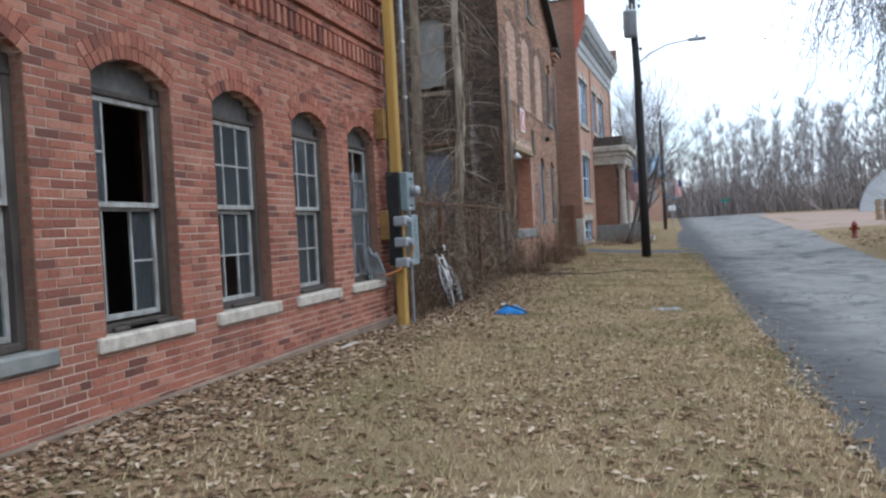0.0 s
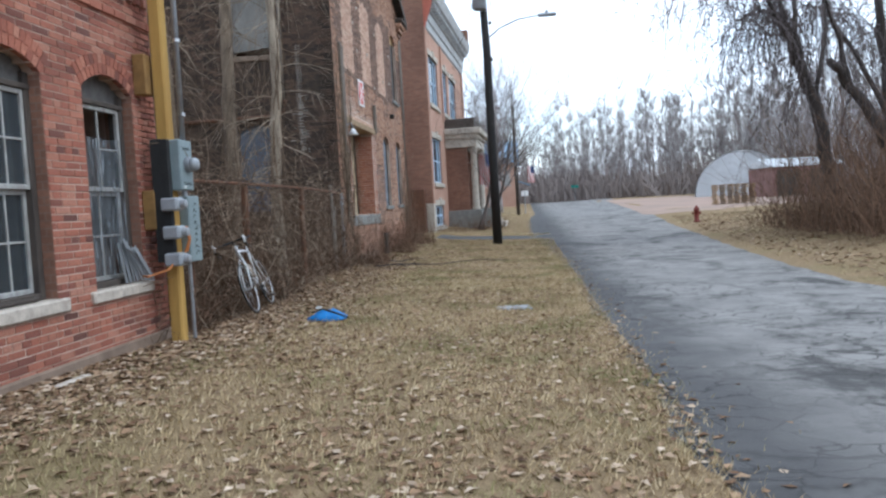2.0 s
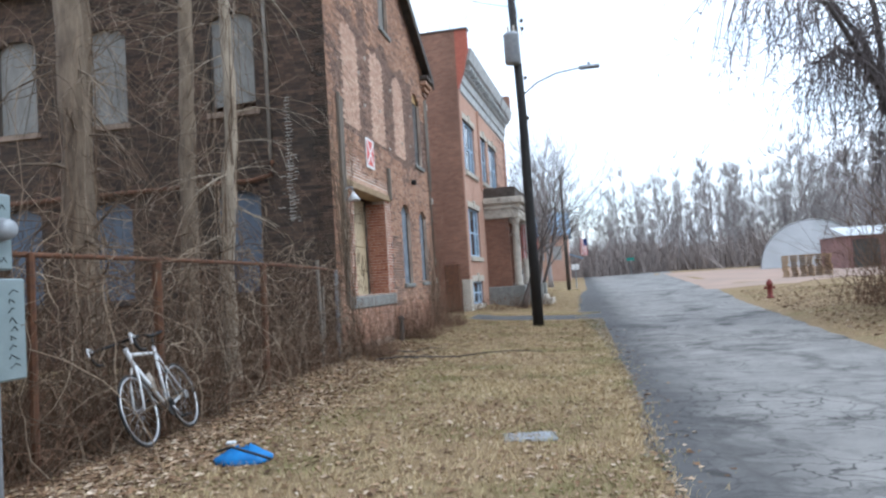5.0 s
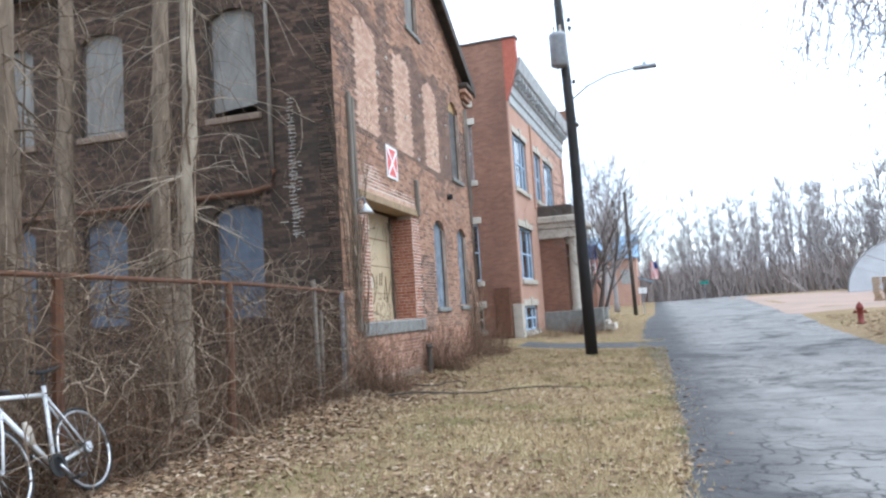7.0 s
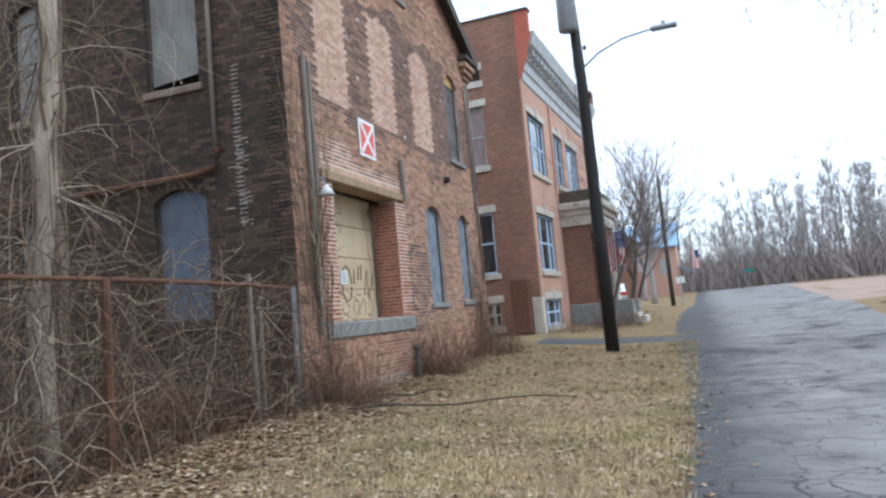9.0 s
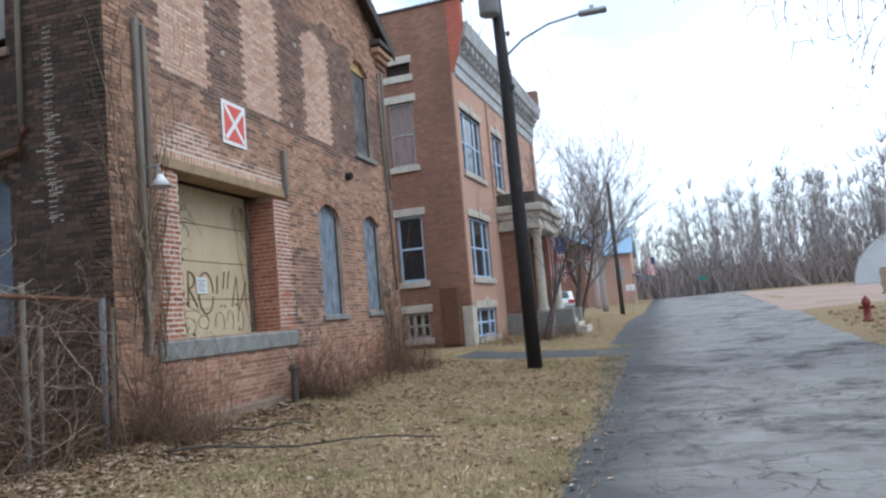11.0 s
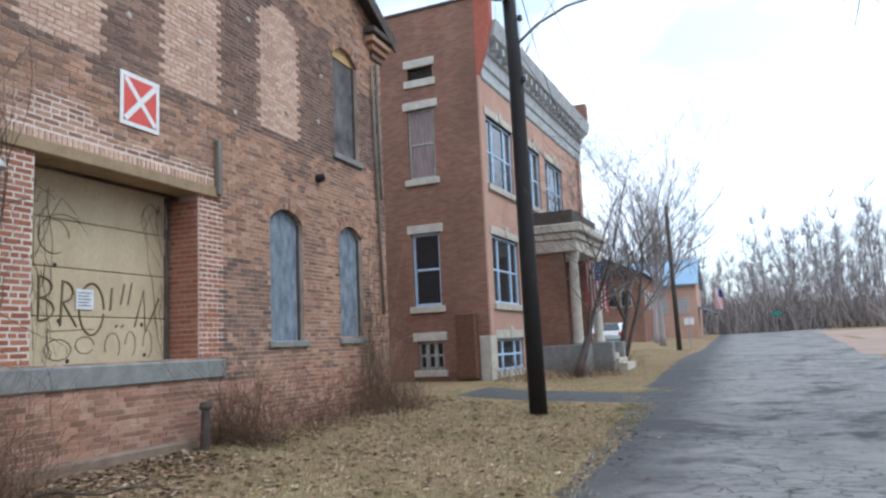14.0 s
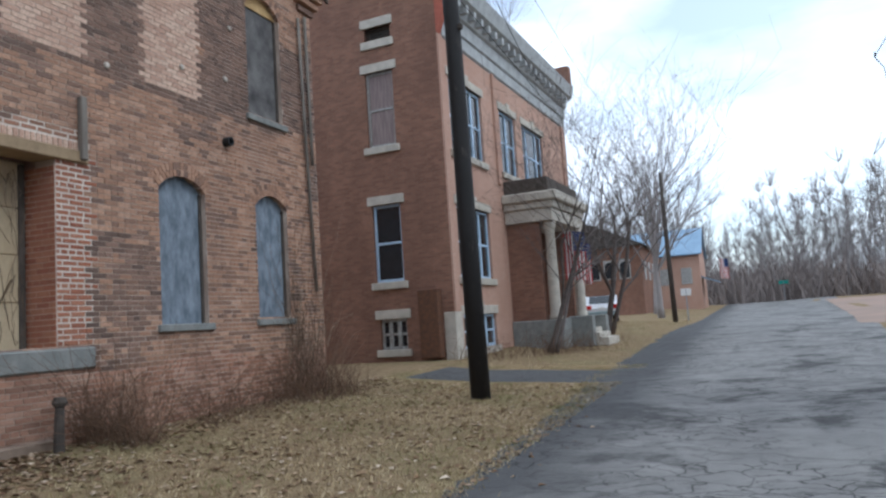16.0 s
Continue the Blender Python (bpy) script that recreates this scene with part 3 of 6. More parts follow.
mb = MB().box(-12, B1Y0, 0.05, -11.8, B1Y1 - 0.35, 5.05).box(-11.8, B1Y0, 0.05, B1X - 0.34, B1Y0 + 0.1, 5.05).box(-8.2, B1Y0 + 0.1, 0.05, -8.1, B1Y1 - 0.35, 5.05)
tagged(part("wall_workshop_inside", mb, M_INT), "plaster inner walls of the workshop, coloured dark as unlit", "wall", kind="structure")
tagged(part("floor_workshop", MB().box(-11.8, B1Y0, 0.1, B1X - 0.33, B1Y1 - 0.34, 0.2), M_INT), "floor inside the workshop, coloured dark as unlit", "floor", kind="structure")
# corbelled bands below the parapet
band = thing("trim_workshop", "corbelled red brick bands with dentils on the workshop", "trim", kind="structure")
for za, zb, d in ((3.47, 3.545, 0.035), (3.93, 4.0, 0.05), (4.05, 4.12, 0.075), (4.60, 4.67, 0.06), (4.72, 4.86, 0.10)):
    mb, y, k = MB(), B1Y0, 0
    while y < B1Y1:
        mb.bev(B1X - 0.02, y, za, B1X + d + rn(-0.002, 0.002), min(y + BRICK_L, B1Y1), zb - 0.006, 0.004)
        y += BRICK_L + JOINT
    part("band", mb, M_RED, band, kind="stuff")
for za in (3.70, 4.38):
    for k in range(48):
        y = 3.0 + 0.141 * k
        part("dentil", MB().bev(B1X - 0.02, y, za, B1X + 0.055, y + 0.072, za + 0.215, 0.006), M_RED, band)
part("coping", MB().bev(B1X - 0.36, B1Y0, 4.88, B1X + 0.16, B1Y1 + 0.1, 5.0, 0.01), M_DARKWOOD, band, "dark rotted coping board")


def sash_window(i, o, state):
    """An old double-hung window set back in its arched opening."""
    y0, y1, z0, spring, apex = o[0] + B1Y0, o[1] + B1Y0, o[2], o[3], o[4]
    x = B1X - 0.14
    win = thing("window_%d" % i, state[0], "window", kind="structure")
    part("window_sill", MB().bev(B1X - 0.22, y0 - 0.1, 0.61 + rn(-0.005, 0.005), B1X + 0.05, y1 + 0.12, 0.735, 0.018), M_CONC if i == 2 else M_SILL, win, "chipped pale stone sill")
    part("reveal", MB().box(B1X - 0.31, y0 - 0.001, z0, B1X + 0.001, y0 + 0.006, spring).box(B1X - 0.31, y1 - 0.006, z0, B1X + 0.001, y1 + 0.001, spring), M_B3, win, "brick sides of the opening")
    fr = MB()
    for a, b in ((y0, y0 + 0.07), (y1 - 0.07, y1)):
        fr.bev(x - 0.1, a, z0, x + 0.035, b, spring + 0.02, 0.008)
    fr.bev(x - 0.1, y0 + 0.07, z0, x + 0.05, y1 - 0.07, z0 + 0.06, 0.008)
    fr.bev(x - 0.1, y0, spring - 0.13, x + 0.045, y1, spring - 0.08, 0.008)
    part("window_frame", fr, M_FRAME, win, "bare grey weathered wood frame")
    n = 12
    hw, rise, yc = (y1 - y0) / 2, apex - spring, (y0 + y1) / 2
    r = (hw * hw + rise * rise) / (2 * rise)
    ring = [(x - 0.06, y0, spring - 0.09)] + [(x - 0.06, yc - hw + 2 * hw * k / n, apex - r + math.sqrt(max(0, r * r - (hw - 2 * hw * k / n) ** 2)) + 0.03) for k in range(n + 1)] + [(x - 0.06, y1, spring - 0.09)]
    part("head_panel", MB().prism(ring, (0.05, 0, 0)), M_PANEL, win)
    ya, yb, zt, zb = y0 + 0.07, y1 - 0.07, spring - 0.13, z0 + 0.06
    mid = (zt + zb) / 2 + 0.02
    for name, a, b, xs, cols in (("upper_sash", mid, zt, x, state[1]), ("lower_sash", zb + state[4], mid + state[4], x - 0.045, state[2])):
        s = MB()
        s.bev(xs - 0.02, ya, a, xs + 0.02, ya + 0.04, b, 0.005).bev(xs - 0.02, yb - 0.04, a, xs + 0.02, yb, b, 0.005)
        s.bev(xs - 0.02, ya + 0.04, b - 0.045, xs + 0.02, yb - 0.04, b, 0.005).bev(xs - 0.02, ya + 0.04, a, xs + 0.022, yb - 0.04, a + 0.045, 0.005)
        sash = part(name, s, M_SASH, win, "peeling pale paint")
        for v in cols:
            yy = ya + (yb - ya) * v
            part("muntin", MB().bev(xs - 0.011, yy - 0.011, a + 0.045, xs + 0.012, yy + 0.011, b - 0.045, 0.003), M_SASH, sash)
        edges = [ya + 0.04] + [ya + (yb - ya) * v for v in cols] + [yb - 0.04]
        zh = (a + b) / 2
        for k in range(len(edges) - 1):
            if (name, k) not in state[3]:
                if (name, -1) not in state[3]:
                    part("muntin", MB().bev(xs - 0.01, edges[k], zh - 0.01, xs + 0.011, edges[k + 1], zh + 0.01, 0.003), M_SASH, sash)
                for za, zc in ((a + 0.045, zh - 0.01), (zh + 0.01, b - 0.045)):
                    if random.random() < 0.86:
                        part("pane", MB().box(xs - 0.003, edges[k] + 0.004, za, xs + 0.001, edges[k + 1] - 0.004, zc), M_GLASS, sash).visible_shadow = False
    return win


U, L = "upper_sash", "lower_sash"
THIRDS = (0.34, 0.66)
STATES = [
    ("dark old sash window with missing panes", THIRDS, THIRDS, {(U, 1)}, 0.0),
    ("dark old sash window with bare wood frame", THIRDS, THIRDS, {(U, 0), (L, 1)}, 0.0),
    ("broken sash window with large open pane", (0.22,), (0.2, 0.62), {(U, 1), (L, 1)}, 0.02),
    ("old sash window of small dusty panes", THIRDS, THIRDS, set(), 0.0),
    ("old sash window with six panes above six", THIRDS, THIRDS, set(), 0.0),
    ("old sash window behind torn plastic sheet", (0.5,), (0.5,), {(U, 0)}, 0.0),
]
for i, o in enumerate(ops1[3:9]):
    sash_window(i + 1, o, STATES[i])
# torn plastic sheet and bent blind slats at the last window
y0, y1 = ops1[8][0] + B1Y0, ops1[8][1] + B1Y0
mb, n = MB(), 28
for k in range(n + 1):
    yy = y0 + 0.08 + (y1 - y0 - 0.16) * k / n
    for z in (0.85, 1.4, 1.75, 2.22 + 0.05 * noise.noise((k * 0.6, 2, 1))):
        mb.v.append((B1X - 0.105 + 0.012 * math.sin(k * 1.9) + 0.01 * noise.noise((k, z, 3)), yy, z))
mb.f = [(k * 4 + j, k * 4 + 4 + j, k * 4 + 5 + j, k * 4 + 1 + j) for k in range(n) for j in range(3)]
sheet = tagged(part("plastic_sheet", mb, M_CURTAIN, smooth=True), "torn grey plastic sheet hung in the workshop window", "sheet")
blind = thing("window_blind", "bundle of bent white blind slats on the sill", "blind")
for k in range(8):
    a = radians(16 + 4.2 * k + rn(-3, 3))
    m = Matrix.Translation((B1X - 0.03 + 0.018 * k, y1 - 0.3 + 0.045 * k, 0.745)) @ Matrix.Rotation(a * 0.9, 4, "X") @ Matrix.Rotation(rn(-0.2, 0.3), 4, "Z")
    part("slat", MB().bev(-0.002, -0.025, 0, 0.002, 0.025, 0.46 + rn(-0.05, 0.04), 0.001, m), M_GALV, blind)
for i, (yy, ln) in enumerate(((4.1, 0.5), (4.25, 0.62), (5.7, 0.5), (7.1, 0.55))):
    tagged(part("broken_glazing_bar", MB().bev(B1X - 0.12, yy, 0.74, B1X - 0.05, yy + ln, 0.775, 0.01), M_FRAME), "loose weathered wood strip lying on the sill", "wood strip")

# second building: gabled brick shop, side wall facing the thicket
B2X, B2Y0, B2Y1 = -4.05, 18.55, 28.25
APEX_U, APEX_Z, EAVE_Z = 4.85, 10.45, 8.0


def gable(z):
    if z <= EAVE_Z:
        return 0, B2Y1 - B2Y0
    h = 4.95 * (APEX_Z - z) / (APEX_Z - EAVE_Z)
    return APEX_U - h, min(APEX_U + h, B2Y1 - B2Y0)


def Y(y):
    return y - B2Y0


DOOR = opening(Y(19.84), Y(22.40), 1.26, 3.52, 3.52)
FRONT = [DOOR, opening(Y(24.07), Y(25.03), 1.5, 3.43, 3.63), opening(Y(26.27), Y(27.17), 1.53, 3.43, 3.63), opening(Y(26.2), Y(27.18), 4.98, 6.92, 7.17), opening(Y(22.85), Y(23.75), 7.97, 9.1, 9.25)]
INFILL = [opening(Y(19.6), Y(20.68), 4.88, 6.85, 7.08), opening(Y(21.72), Y(22.88), 4.9, 6.85, 7.08), opening(Y(23.85), Y(25.0), 4.86, 6.8, 7.02)]


def front_zone(u, z):
    if any((k := cut_at(o, z)) and k[0] <= u <= k[1] for o in INFILL):
        return 1
    jag = 0.1 * (round(z / COURSE) % 2)
    if Y(22.40) < u < Y(22.86) + jag and 1.3 < z < 3.62:
        return 2
    if Y(19.46) - jag - 0.35 * smooth01(2.0, 1.3, z) < u < Y(19.84) and 1.3 < z < 3.5:
        return 2
    peak = 3.9 + 0.52 * max(0, 1 - abs(u - Y(20.15)) / 0.85) + 0.08 * noise.noise((u * 3, 1, 1))
    if Y(19.4) < u < Y(22.9) and 3.66 < z < peak:
        return None if z < 3.78 else 3
    if z < 1.0 + 0.25 * noise.noise((u * 0.7, 4, 2)):
        return 4
    dusk = 4.75 + 0.5 * noise.noise((u * 0.6, 2, 9))
    if dusk < z < 7.3 + 0.3 * noise.noise((u, 5, 1)) and u > 0.9 and noise.noise((u * 0.8, z * 0.8, 3)) > -0.35:
        return 5
    if noise.noise((u * 0.55, z * 0.7, 8)) > 0.28 and random.random() < 0.75:
        return 5
    return 0


wall_b = brick_wall("wall_shop_front", "weathered brown brick shop front with bricked-up arches", (B2X, B2Y0), (0, 1), (1, 0), B2Y1 - B2Y0, 0.0, APEX_Z, FRONT,
                    [M_BROWN, M_TAN, M_ORANGE, M_BASE, M_BASE, M_DUSK], M_MORTAR_B, top=gable, zone=front_zone,
                    near=lambda u, z: Y(22.4) < u < Y(26.0) and 0.4 < z < 3.4, ragged=0.0025)
for o in FRONT[1:4]:
    arch_ring(wall_b, (B2X, B2Y0), (0, 1), (1, 0), o, M_BROWN)
# pale fresh mortar behind the rebuilt piers and the stepped patch
tagged(part("mortar_patch", MB().box(B2X - 0.02, 22.405, 1.3, B2X + 0.0015, 22.93, 3.6).box(B2X - 0.02, 19.42, 1.3, B2X + 0.0015, 19.835, 3.5).box(B2X - 0.02, 19.45, 3.66, B2X + 0.0015, 22.85, 3.98).box(B2X - 0.02, 19.75, 3.98, B2X + 0.001, 20.6, 4.25), M_MORTAR_W, wall_b), "pale smeared mortar")
for k in range(47):
    y = 19.43 + 0.0735 * k
    part("rowlock_brick", MB().bev(B2X - 0.05, y, 3.672, B2X + 0.014 + rn(0, 0.004), y + 0.058, 3.772, 0.004), M_TAN, wall_b)


def side_zone(u, z):
    if 0.70 < u < 0.88 + 0.16 * (round(z / COURSE) % 2) and 2.75 < z < 4.1 and noise.noise((u * 6, z * 2, 0)) > -0.25:
        return 1
    return 0


SIDE = []
for k in range(4):
    u = (1.45, 4.23, 6.3, 9.1)[k]
    SIDE += [opening(u, u + 0.97, 1.47, 3.3, 3.48), opening(u, u + 0.97, 5.06, 6.85, 7.04)]
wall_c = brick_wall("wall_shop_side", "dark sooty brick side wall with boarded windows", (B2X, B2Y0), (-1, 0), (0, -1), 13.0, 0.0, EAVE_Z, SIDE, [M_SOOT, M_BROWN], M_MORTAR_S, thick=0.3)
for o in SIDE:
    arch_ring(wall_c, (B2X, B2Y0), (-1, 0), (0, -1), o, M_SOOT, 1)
part("lime_streak", MB().add([(B2X - 0.74 - 0.1 * abs(noise.noise((z * 3, 1, 1))) - (0.14 if k % 2 else 0), B2Y0 - 0.0005, 2.8 + 0.0677 * 2 * (k // 2) + (0.012 if k % 2 else 0)) for k, z in enumerate([2.8 + 0.033 * q for q in range(38)])],
                        [(2 * q, 2 * q + 1, 2 * q + 3, 2 * q + 2) for q in range(18)]), M_SALT, wall_c, "white lime streak")
mb = MB()
for k in range(20):
    z = 2.8 + COURSE * k
    mb.box(B2X - 0.70 - rn(0.05, 0.5) * (1 - 0.5 * k / 20), B2Y0 - 0.006, z - 0.005, B2X - 0.66, B2Y0 - 0.002, z + 0.006)
part("lime_joints", mb, M_SALT, wall_c, "white lime in the joints")
tagged(part("wall_shop_back", MB().box(-17.2, B2Y0 + 0.3, 0, -17, B2Y1, 8).box(-17, B2Y1 - 0.3, 0, B2X - 0.33, B2Y1, 8), M_BROWN), "plain brick back walls of the shop", "wall", kind="structure")
tagged(part("floor_shop", MB().box(-17, B2Y0 + 0.3, 0.9, B2X - 0.33, B2Y1 - 0.3, 1.0), M_INT), "floor inside the shop, coloured dark as unlit", "floor", kind="structure")
mb = MB()
for s in (-1, 1):
    e = APEX_U + s * 5.15
    ring = [(B2X + 0.22, B2Y0 + APEX_U, APEX_Z + 0.06), (B2X + 0.22, B2Y0 + e, EAVE_Z - 0.09), (B2X + 0.22, B2Y0 + e, EAVE_Z + 0.06), (B2X + 0.22, B2Y0 + APEX_U, APEX_Z + 0.22)]
    mb.prism(ring, (-13.3, 0, 0))
tagged(part("roof_shop", mb, M_ROOF), "dark shingle gable roof of the shop", "roof", kind="structure")
eave = thing("trim_shop", "rotted dark wooden eave boards and brick corbels", "trim", kind="structure")
for s in (-1, 1):
    e = APEX_U + s * 5.15
    ring = [(B2X + 0.23, B2Y0 + APEX_U, APEX_Z - 0.1), (B2X + 0.23, B2Y0 + e, EAVE_Z - 0.26), (B2X + 0.23, B2Y0 + e, EAVE_Z + 0.04), (B2X + 0.23, B2Y0 + APEX_U, APEX_Z + 0.2)]
    part("bargeboard", MB().prism(ring, (0.05, 0, 0)), M_DARKWOOD, eave)
for k, (z, d, q) in enumerate(((7.40, 0.06, 0.45), (7.55, 0.13, 0.55), (7.70, 0.2, 0.65), (7.85, 0.27, 0.72))):
    part("corbel", MB().bev(B2X, B2Y1 - q, z, B2X + d, B2Y1 + 0.02 + d, z + 0.12, 0.01), M_DARKWOOD if k == 3 else M_BROWN, eave)
part("gutter", MB().tube([(B2X + 0.2, B2Y1 + 0.22, 7.95), (-17, B2Y1 + 0.22, 7.95)], 0.07, 8), M_DARKWOOD, eave)


def board_ring(o, x=None, y=None, origin=0, sgn=1, drop=0.0):
    """The outline of a board that fills an arched opening."""
    u0, u1, z0, spring, apex = o
    hw, rise, uc = (u1 - u0) / 2, apex - spring, (u0 + u1) / 2
    r = (hw * hw + rise * rise) / (2 * rise)
    us = [(u0, z0 + drop)] + [(uc - hw + 2 * hw * k / 12, apex - r + math.sqrt(max(0, r * r - (hw - 2 * hw * k / 12) ** 2)) + 0.015) for k in range(13)] + [(u1, z0 + drop * 0.6)]
    return [(x, origin + sgn * u, z) if x is not None else (origin + sgn * u, y, z) for u, z in us]


def boarded(i, o, side, mat, label, drop=0.0):
    win = thing("window_%d" % i, label, "window", kind="structure")
    if side:
        xa, xb = sorted((B2X - o[0], B2X - o[1]))
        part("board", MB().prism(board_ring(o, y=B2Y0 + 0.1, origin=B2X, sgn=-1, drop=drop), (0, 0.03, 0)), mat, win)
        part("window_frame", MB().bev(xa, B2Y0 + 0.07, o[2], xa + 0.05, B2Y0 + 0.22, o[3], 0.006).bev(xb - 0.05, B2Y0 + 0.07, o[2], xb, B2Y0 + 0.22, o[3], 0.006), M_DARKWOOD, win)
        part("window_sill", MB().bev(xa - 0.07, B2Y0 - 0.06, o[2] - 0.12, xb + 0.07, B2Y0 + 0.2, o[2] - 0.004, 0.012), M_MORTAR_S if o[2] < 3 else M_FOOT, win)
    else:
        part("board", MB().prism(board_ring(o, x=B2X - 0.13, origin=B2Y0, drop=drop), (0.03, 0, 0)), mat, win)
        a, b = o[0] + B2Y0, o[1] + B2Y0
        part("window_frame", MB().bev(B2X - 0.2, a, o[2], B2X - 0.07, a + 0.04, o[3], 0.006).bev(B2X - 0.2, b - 0.05, o[2], B2X - 0.07, b, o[3], 0.006), M_DARKWOOD, win)
        part("window_sill", MB().bev(B2X - 0.2, a - 0.08, o[2] - 0.11, B2X + 0.06, b + 0.09, o[2] - 0.004, 0.012), M_CONC, win, "grey stone sill")
    return win


n = 7
for o in FRONT[1:3]:
    boarded(n, o, False, M_BOARD, "arched window boarded with faded blue-grey plywood")
    n += 1
w = boarded(n, FRONT[3], False, M_SCORCH, "arched upper window boarded with scorched wood")
o = FRONT[3]
part("top_board", MB().prism([p for p in board_ring(o, x=B2X - 0.095, origin=B2Y0) if p[2] > 6.6] , (0.02, 0, 0)), M_LIT, w, "bare yellow wood at the arch")
boarded(n + 1, FRONT[4], False, M_BOARD_G, "small gable window boarded with grey wood")
n += 2
for k, o in enumerate(SIDE):
    boarded(n, o, True, M_BOARD_N if o[2] < 3 else M_BOARD_G, "arched window boarded with slate-blue plywood" if o[2] < 3 else "arched upper window with weathered grey board, torn at the foot", 0.2 if k == 1 else 0.06 * (o[2] > 3))
    n += 1

# loading door
door = thing("door_1", "cream sectional loading door with brown graffiti", "door", kind="structure")
for k in range(4):
    a = 1.27 + 0.565 * k
    part("door_panel", MB().bev(B2X - 0.55, 19.86, a, B2X - 0.50, 22.40, a + 0.558, 0.012), M_DOOR, door)
part("door_reveal", MB().bev(B2X - 0.56, 22.3, 1.27, B2X - 0.47, 22.38, 3.5, 0.01).bev(B2X - 0.56, 19.82, 1.27, B2X - 0.33, 19.9, 3.5, 0.01), M_DARKWOOD, door)
part("brick_reveal", MB().box(B2X - 0.5, 19.6, 1.26, B2X - 0.32, 19.84, 3.52), M_B3, door)
brick_wall("wall_door_reveal", "red brick side of the loading door opening", (B2X - 0.004, 22.396), (-1, 0), (0, -1), 0.5, 1.27, 3.5, [], [M_ORANGE], M_MORTAR_A, thick=0.1)
part("lintel_beam", MB().bev(B2X - 0.35, 19.42, 3.515, B2X + 0.05, 22.86, 3.665, 0.012), M_BEAM, door, "tan painted wooden lintel beam")
part("door_sill", MB().bev(B2X - 0.6, 19.27, 1.0, B2X + 0.045, 22.93, 1.265, 0.025), M_CONC, door, "grey concrete sill band")
for hy, hz in ((20.55, 2.42), (20.05, 2.05), (21.9, 1.75), (20.75, 1.32), (21.95, 1.36), (20.62, 1.78)):
    part("hole", MB().lathe([(0.028, 0), (0.028, 0.006)], (B2X - 0.503, hy, hz), 10, "x"), M_BLACK, door)


def stroke(pts, mat, parent, r=0.014, name="stroke"):
    part(name, MB().tube([(B2X - 0.497, 22.0 - (21.95 - y) * 0.84, z) for y, z in pts], r, 5), mat, parent)


def arc(cy, cz, ry, rz, a, b, n=14):
    return [(cy + ry * math.cos(radians(a + (b - a) * k / n)), cz + rz * math.sin(radians(a + (b - a) * k / n))) for k in range(n + 1)]


graffiti = [
    [(19.98, 1.78), (19.98, 2.28)], arc(19.98, 2.16, 0.2, 0.12, 90, -90), arc(19.98, 1.91, 0.24, 0.13, 90, -90),
    [(20.33, 1.72), (20.36, 2.25)], arc(20.36, 2.12, 0.17, 0.12, 90, -90), [(20.36, 2.0), (20.6, 1.72)],
    arc(20.86, 1.93, 0.22, 0.31, 0, 350, 22), [(21.2, 1.92), (21.23, 2.2)], [(21.4, 2.0), (21.47, 2.26)], [(21.54, 2.0), (21.62, 2.28)],
    [(21.68, 1.72), (21.86, 2.2), (21.9, 1.66), (22.2, 2.1)], [(21.3, 1.72), (21.34, 1.74)], [(21.42, 1.72), (21.46, 1.74)],
]
for g in graffiti:
    stroke(g, M_SPRAY, door)
for g in (arc(20.3, 1.45, 0.22, 0.12, 30, 400), arc(20.75, 1.5, 0.16, 0.1, 0, 330), arc(21.25, 1.47, 0.14, 0.17, 200, -40), arc(21.6, 1.5, 0.1, 0.16, 180, -60), arc(21.95, 1.5, 0.09, 0.18, 190, -80),
          arc(20.2, 2.75, 0.25, 0.2, 0, 300), arc(20.35, 2.9, 0.3, 0.12, 180, 20), [(20.1, 1.66), (20.9, 1.69)]):
    stroke(g, M_SPRAY, door, 0.006, "thin_stroke")
notice = tagged(part("paper_notice", MB().bev(B2X - 0.485, 20.84, 1.92, B2X - 0.479, 21.1, 2.16, 0.002), M_PAPER, door), "white paper notice taped on")
for k in range(5):
    part("line_of_print", MB().box(B2X - 0.4785, 20.87, 1.96 + 0.038 * k, B2X - 0.4775, 21.06 - 0.03 * (k % 2), 1.97 + 0.038 * k), M_PEN, door)
# warning sign
sign = thing("warning_sign", "square red sign with white border and cross, on brick", "sign")
part("panel", MB().bev(B2X + 0.012, 20.97, 4.14, B2X + 0.024, 21.63, 4.82, 0.004), M_SIGNWHITE, sign)
part("red_field", MB().bev(B2X + 0.02, 21.03, 4.20, B2X + 0.028, 21.57, 4.76, 0.002), M_SIGNRED, sign)
for a in (1, -1):
    part("cross_bar", MB().bev(-0.003, -0.365, -0.035, 0.003, 0.365, 0.035, 0.001, Matrix.Translation((B2X + 0.030 + 0.001 * a, 21.3, 4.48)) @ Matrix.Rotation(a * radians(46), 4, "X")), M_SIGNWHITE, sign)
